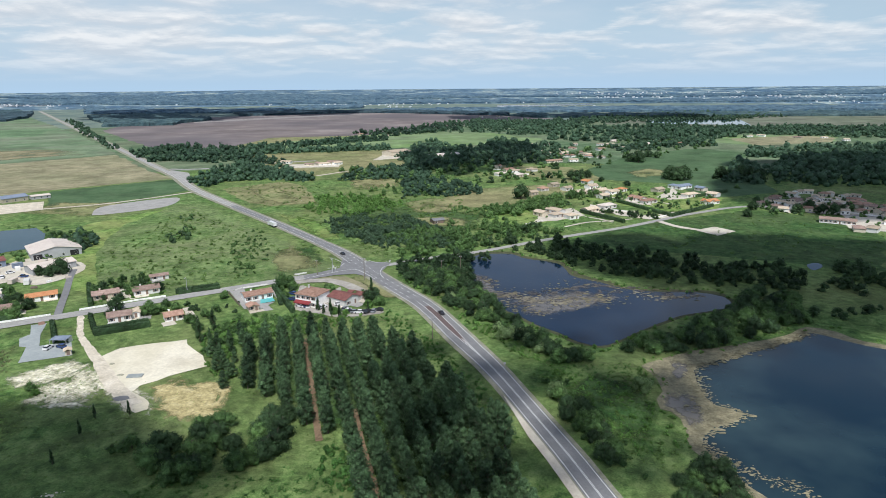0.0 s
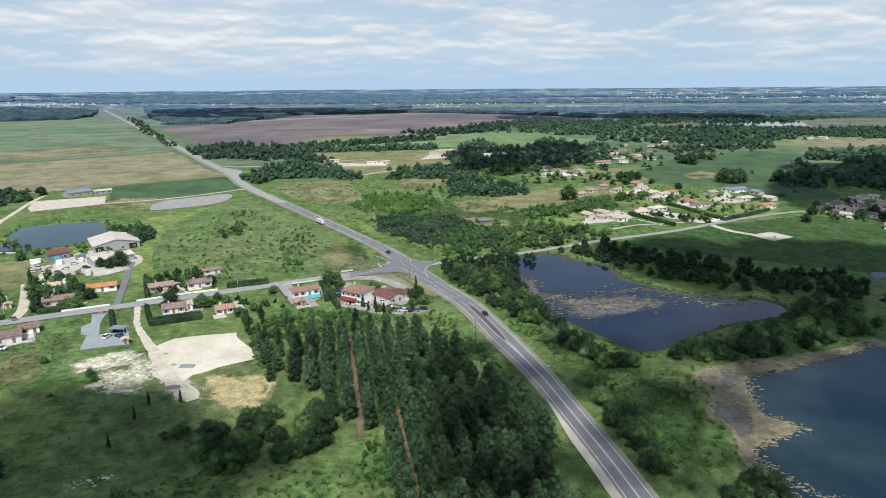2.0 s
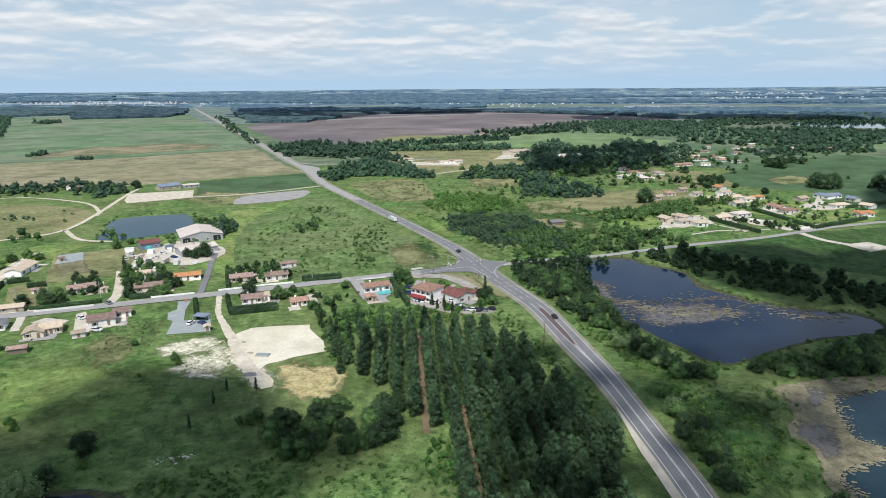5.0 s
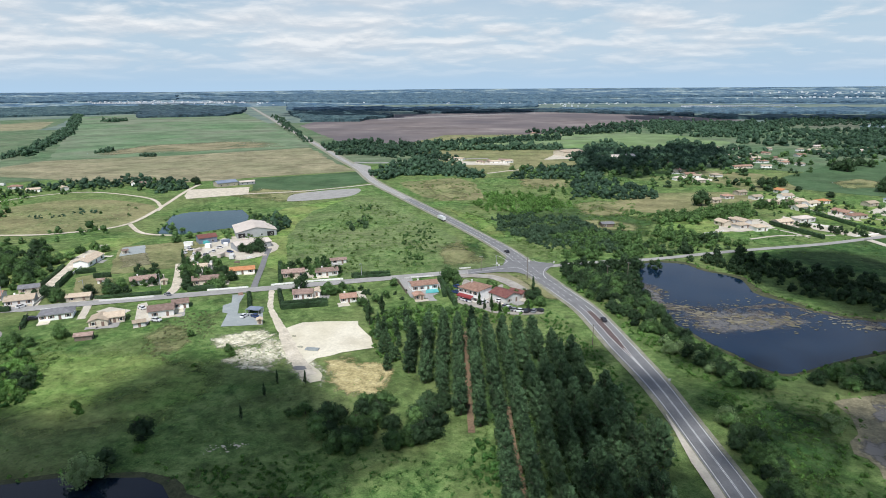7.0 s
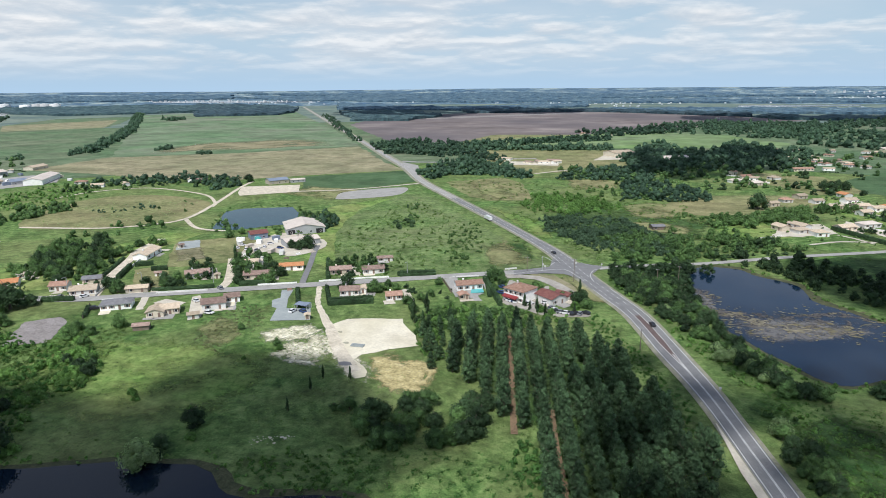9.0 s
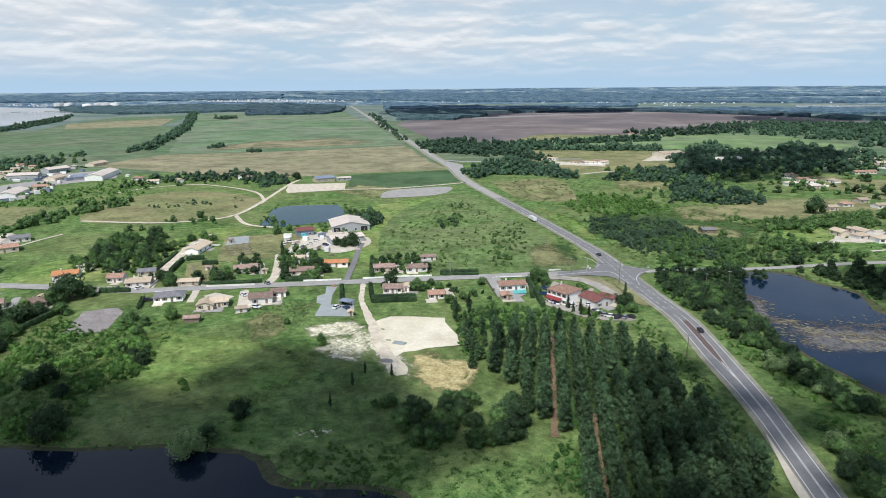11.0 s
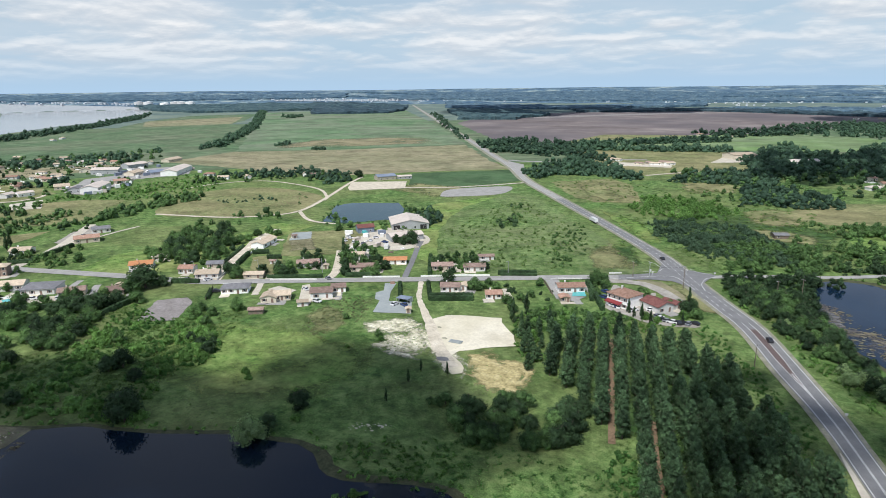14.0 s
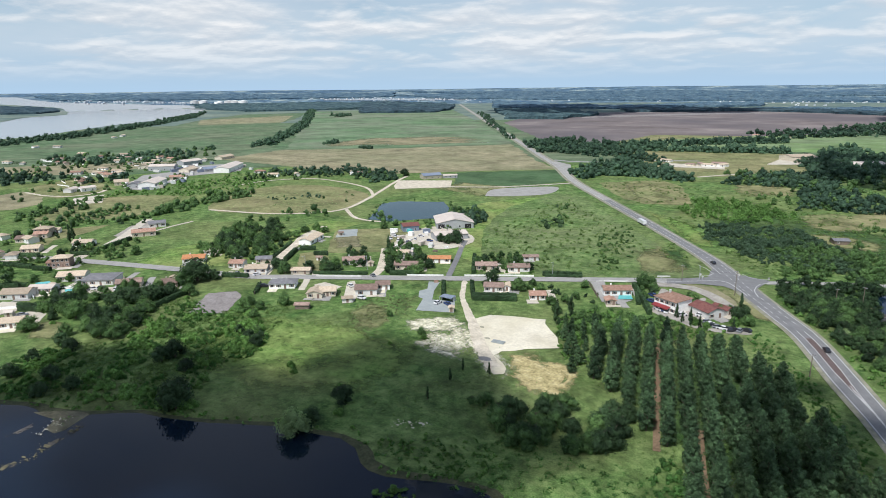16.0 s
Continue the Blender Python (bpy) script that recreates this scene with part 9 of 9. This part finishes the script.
YARD = np.random.default_rng(31)
for p, m in zip([(-235.1, 293.6), (-227.2, 288.0), (-228.4, 297.6), (-223.6, 307.8), (-217.6, 304.3), (-216.0, 269.3), (-206.9, 266.1), (-206.5, 281.3), (-197.9, 280.5), (-244.0, 299.0), (-231.6, 306.6), (-216.1, 316.0)], (WALL, SHEET, WALL, SHEET_BLUE, WALL, WALL, WALL, SHEET, WALL, WALL, POOL, SHEET)):
    container(p, YARD.uniform(0, 3.1), m, (YARD.uniform(2.5, 6.0), 2.3, YARD.uniform(1.4, 2.4)), {WALL: "white steel storage container in the yard", SHEET: "pale metal storage container in the yard", SHEET_BLUE: "blue-grey storage container in the yard", POOL: "turquoise tarpaulin-covered stack by the shelter"}[m])


def stack(p, seed, mat, label):
    """A low stack of planks and pipes on the ground."""
    rng = np.random.default_rng(seed)
    root = tagged(new("material_stack"), label, "stack", "stacks in the yard")
    root.matrix_basis = Matrix.Translation((*p, 0.2)) @ Matrix.Rotation(rng.uniform(0, 3), 4, "Z")
    for k in range(5):
        w = rng.uniform(1.8, 3.2)
        part("plank", boxes("plank", [(-w / 2, w / 2, -0.7 + 0.28 * k, -0.45 + 0.28 * k, 0, rng.uniform(0.3, 0.9))], mat), root)


for k, p in enumerate([(-235.0, 290.1), (-220.8, 282.0), (-205.4, 275.9), (-210.0, 291.9), (-192.2, 275.2), (-219.6, 289.3), (-201.3, 272.5), (-227.2, 278.1), (-191.0, 284.8), (-185.4, 291.2)]):
    stack(p, 40 + k, (SHEET, TIMBER, WALL)[k % 3], ("pale metal profiles stacked in the yard", "stack of grey timber in the yard", "stack of white boards in the yard")[k % 3])
# awning and terrace front of the inn
awning = mesh_of("awning", [(0.4, -0.05, 2.8), (8.4, -0.05, 2.8), (8.4, -2.2, 2.2), (0.4, -2.2, 2.2), (0.4, -2.2, 1.9), (8.4, -2.2, 1.9)], [(3, 2, 1, 0), (4, 5, 2, 3)], AWNING)
part("awning", awning, inn, "deep red fabric awning")
# camper van beside the gravel pad and tip of spoil on the sandy track
def heap(p, size, mat, label, seed, name="spoil_heap", turn=0.0):
    """A low rounded heap."""
    rng = np.random.default_rng(seed)
    vs = [(0, 0, 1.0)] + [(r * math.cos(a) * rng.uniform(0.85, 1.15), r * math.sin(a) * rng.uniform(0.85, 1.15), z * rng.uniform(0.8, 1.15)) for r, z in ((0.4, 0.8), (0.75, 0.45), (1.0, -0.1)) for a in [k * math.pi / 6 for k in range(12)]]
    fs = [(0, 1 + k, 1 + (k + 1) % 12) for k in range(12)] + [(1 + i * 12 + k, 13 + i * 12 + k, 13 + i * 12 + (k + 1) % 12, 1 + i * 12 + (k + 1) % 12) for i in range(2) for k in range(12)]
    ob = tagged(new(name, mesh_of(name, vs, fs, mat, True)), label, "heap")
    ob.matrix_basis = Matrix.Translation((*p, 0.2)) @ Matrix.Rotation(turn, 4, "Z") @ Matrix.Diagonal((*size, 1))


heap((-97.2, 167.9), (2.6, 1.6, 0.3), ASPHALT, "flat dark heap of asphalt spoil on the track", 1)
heap((-112.5, 192.0), (0.9, 0.7, 0.35), VERGE, "small heap of earth on the sand", 2, "earth_heap")
heap((-105.3, 183.5), (1.2, 0.8, 0.3), VERGE, "small heap of earth on the sand", 3, "earth_heap")
slab = tagged(new("concrete_slab", boxes("concrete_slab", [(-2.4, 2.4, -1.1, 1.1, 0.1, 0.45)] + [(-2.2 + k, -1.5 + k, -0.8, 0.8, 0.45, 0.6) for k in (0, 1.1, 2.2, 3.3)], CONCRETE)), "grey concrete slabs stacked on the sand pad", "slab")
slab.matrix_basis = Matrix.Translation((*(-100.1, 182.5), 0.1)) @ Matrix.Rotation(0.1, 4, "Z")


for k, t in enumerate([(-588.0, 319.1), (-589.9, 325.5), (-558.2, 348.5), (-566.6, 359.7), (-576.8, 370.7), (-586.0, 383.0), (-601.7, 402.1), (-612.1, 416.0), (-624.8, 429.7), (-611.7, 426.0), (-622.8, 441.0), (-547.1, 311.8), (-543.0, 317.2), (-546.0, 325.8), (-552.7, 336.5), (-652.7, 416.5), (-665.0, 431.6), (-658.9, 434.5), (-671.8, 450.5), (-640.9, 402.1), (-661.2, 392.4), (-609.5, 479.9), (-581.2, 460.8), (-666.1, 476.5), (-594.3, 434.3)]):
    container(t, YARD.uniform(0, 3.1), (WALL, SHEET, WALL, SHEET_BLUE)[k % 4], (YARD.uniform(4.0, 9.0), 2.6, YARD.uniform(2.2, 3.2)), ("white lorry box parked on the estate", "pale steel container on the estate", "white lorry box parked on the estate", "blue-grey container on the estate")[k % 4])


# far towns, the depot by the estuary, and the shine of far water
# pale walls turned blue-grey, the town's haze is in this colour
TOWN = surface("haze_painted_town_walls", [(0.3, (0.42, 0.46, 0.50)), (0.7, (0.68, 0.70, 0.71))], 0.01)


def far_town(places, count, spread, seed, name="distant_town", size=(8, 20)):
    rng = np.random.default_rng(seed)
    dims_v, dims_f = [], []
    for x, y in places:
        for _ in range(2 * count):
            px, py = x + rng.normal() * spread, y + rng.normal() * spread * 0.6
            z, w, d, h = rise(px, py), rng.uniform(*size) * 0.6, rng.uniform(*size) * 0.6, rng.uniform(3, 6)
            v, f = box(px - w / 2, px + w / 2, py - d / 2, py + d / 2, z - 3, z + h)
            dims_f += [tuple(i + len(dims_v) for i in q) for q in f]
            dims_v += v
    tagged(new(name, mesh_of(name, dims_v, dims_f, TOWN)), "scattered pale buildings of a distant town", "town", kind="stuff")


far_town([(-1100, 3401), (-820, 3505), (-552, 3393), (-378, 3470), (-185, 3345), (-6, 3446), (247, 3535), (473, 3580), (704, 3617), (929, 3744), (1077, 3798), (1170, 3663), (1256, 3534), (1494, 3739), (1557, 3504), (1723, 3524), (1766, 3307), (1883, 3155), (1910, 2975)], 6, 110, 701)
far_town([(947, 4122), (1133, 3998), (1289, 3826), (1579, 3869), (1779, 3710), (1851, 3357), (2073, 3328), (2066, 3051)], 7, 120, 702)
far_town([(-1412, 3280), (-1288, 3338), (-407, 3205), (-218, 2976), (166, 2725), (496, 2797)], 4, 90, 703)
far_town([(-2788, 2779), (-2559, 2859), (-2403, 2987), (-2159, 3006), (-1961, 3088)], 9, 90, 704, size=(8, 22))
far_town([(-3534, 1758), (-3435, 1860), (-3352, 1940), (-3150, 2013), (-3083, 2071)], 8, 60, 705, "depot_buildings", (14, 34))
for k, p in enumerate([(-3016, 2076), (-2982, 2105), (-2853, 2109), (-2878, 2189), (-2855, 2208), (-2819, 2236)]):
    bm = bmesh.new()
    bmesh.ops.create_cone(bm, cap_ends=True, segments=20, radius1=24, radius2=24, depth=16, matrix=Matrix.Translation((0, 0, 8)))
    bmesh.ops.create_cone(bm, cap_ends=False, segments=20, radius1=24, radius2=1, depth=3, matrix=Matrix.Translation((0, 0, 17.5)))
    tk = tagged(new("storage_tank", bm_mesh("storage_tank", bm, WALL)), "white cylindrical fuel storage tank by the estuary", "tank", "storage tanks")
    tk.matrix_basis = Matrix.Translation((*p, rise(*p) - 1))
# sheets laid on the hills; their pale colour stands for the river's shine
sheet("water_8", [(-2732, 2762), (-2002, 3212), (-1933, 3099), (-2643, 2670)], RIVER, 0.8, "pale shine of a distant river", "river")
sheet("water_9", [(273, 3117), (783, 3266), (740, 3084), (251, 2858)], RIVER, 0.8, "pale shine of a distant river", "river")

# broken algae and stones along the shores
def flotsam(line, count, spread, seed, mat, lift=0.2, size=(0.5, 2.2), label="broken floating algae and debris near the shore"):
    rng = np.random.default_rng(seed)
    pts = smooth_line(line, 2.0)
    vs, fs = [], []
    for _ in range(count):
        p = pts[int(rng.integers(len(pts)))]
        x, y = p.x + rng.normal() * spread, p.y + rng.normal() * spread
        n = len(vs)
        r = rng.uniform(*size) * (0.4 + rng.random() ** 2)
        for k in range(7):
            a = k * 0.9
            q = r * rng.uniform(0.5, 1.2)
            vs.append((x + math.cos(a) * q * 1.3, y + math.sin(a) * q * 0.8, lift + rng.uniform(0, 0.05)))
        vs.append((x, y, lift + 0.12))
        fs += [(n + k, n + (k + 1) % 7, n + 7) for k in range(7)]
    tagged(new("flotsam", mesh_of("flotsam", vs, fs, mat)), label, "algae", kind="stuff")


flotsam([(82.1, 185.5), (97.1, 193.1), (126.4, 208.0), (137.2, 214.1)], 160, 1.2, 802, ALGAE, size=(0.3, 1.2))
flotsam([(21.1, 260.9), (37.1, 263.7), (56.4, 271.3), (73.3, 276.0), (81.5, 267.4), (100.9, 263.7), (111.7, 258.7)], 200, 4.0, 804, ALGAE, size=(0.2, 1.0))
flotsam([(16.5, 283.6), (23.6, 254.8), (36.9, 243.8), (61.6, 248.1), (78.6, 257.3)], 260, 5.0, 805, ALGAE, size=(0.2, 0.8))
sheet("spit", [(-188.5, 66.4), (-179.9, 72.8), (-173.1, 74.2), (-172.0, 70.5), (-171.2, 66.8), (-172.0, 64.3), (-175.5, 63.3), (-178.4, 66.3), (-182.8, 67.1)], MUD, 0.2, "muddy spit with driftwood in the pond", "bank", 2.0, 2.0)
for k, pts in enumerate(([(-165.1, 48.6), (-163.9, 51.6), (-164.6, 55.7), (-166.5, 60.0), (-167.3, 65.3), (-168.8, 69.7), (-171.5, 73.0)], [(-179.7, 53.9), (-180.2, 57.5), (-180.8, 61.3), (-181.3, 63.8)])):
    lane("driftweed_%d" % (k + 1), pts, 1.8, ALGAE_MAT, "streak of floating weed in the pond", 0.19, 2.0)
flotsam([(31.0, 259.0), (38.9, 253.0), (48.0, 249.3), (52.5, 247.9)], 120, 2.2, 821, STRAW_CLUMP, 0.21, (0.3, 1.3), "pale yellow floating clumps on the pond")
flotsam([(49.0, 255.1), (61.0, 253.6), (73.5, 255.0)], 90, 2.8, 822, ALGAE, 0.21, (0.3, 1.2), "broken floating algae on the pond")
flotsam([(21.2, 279.5), (24.4, 255.3), (30.2, 241.2), (43.1, 234.6)], 90, 2.5, 823, ALGAE, 0.21, (0.2, 0.9), "broken floating algae on the pond")
flotsam([(86.1, 264.0), (92.6, 253.4), (102.9, 254.8), (113.2, 256.2)], 110, 1.8, 824, STRAW_CLUMP, 0.21, (0.3, 1.1), "pale yellow clumps along the bank")
flotsam([(81.0, 186.9), (78.8, 175.8), (78.0, 168.5), (73.9, 163.4)], 240, 2.2, 825, RIM, 0.21, (0.12, 0.6), "grey stones and debris in the shallows")
flotsam([(73.4, 160.1), (76.8, 154.9), (83.9, 156.1), (77.3, 152.5), (70.3, 146.8)], 260, 1.6, 826, RIM, 0.21, (0.2, 0.9), "pale stones and debris on a spit")
flotsam([(67.6, 140.2), (70.0, 132.9), (74.1, 127.3), (78.7, 123.6), (82.5, 121.2)], 320, 1.3, 827, RIM, 0.21, (0.1, 0.45), "pale stones along the waterline")
flotsam([(-165.3, 49.0), (-164.6, 55.7), (-166.5, 60.0), (-167.9, 65.6), (-169.8, 69.5)], 160, 0.8, 808, ALGAE, 0.2, (0.1, 0.5))
flotsam([(-175.3, 62.4), (-175.8, 65.6), (-176.3, 68.8)], 60, 1.2, 809, SAND, 0.3, (0.1, 0.45), "pale driftwood and debris on the spit")
flotsam([(82.1, 185.5), (79.9, 174.4), (77.7, 161.7), (82.0, 159.7), (84.1, 155.2), (80.2, 152.3), (73.6, 149.2), (68.8, 145.0), (66.5, 141.3), (68.5, 132.9), (70.3, 125.0)], 420, 0.9, 810, RIM, 0.2, (0.15, 0.6), "pale stones along the waterline")
flotsam([(82.1, 185.5), (96.9, 192.6), (106.9, 197.5), (125.9, 206.9), (136.9, 213.6)], 300, 0.7, 811, RIM, 0.2, (0.15, 0.6), "pale stones along the waterline")
weeds([(-184.7, 68.1), (-177.1, 73.1), (-171.5, 71.9), (-172.8, 66.4), (-176.4, 65.1)], 1.4, 520, SCRUB, (0.3, 0.7))
flotsam([(-96.6, 118.0), (-94.3, 120.2), (-89.4, 122.7)], 40, 1.0, 807, SAND, 0.12, (0.15, 0.5), "scattered white rubble in the grass")
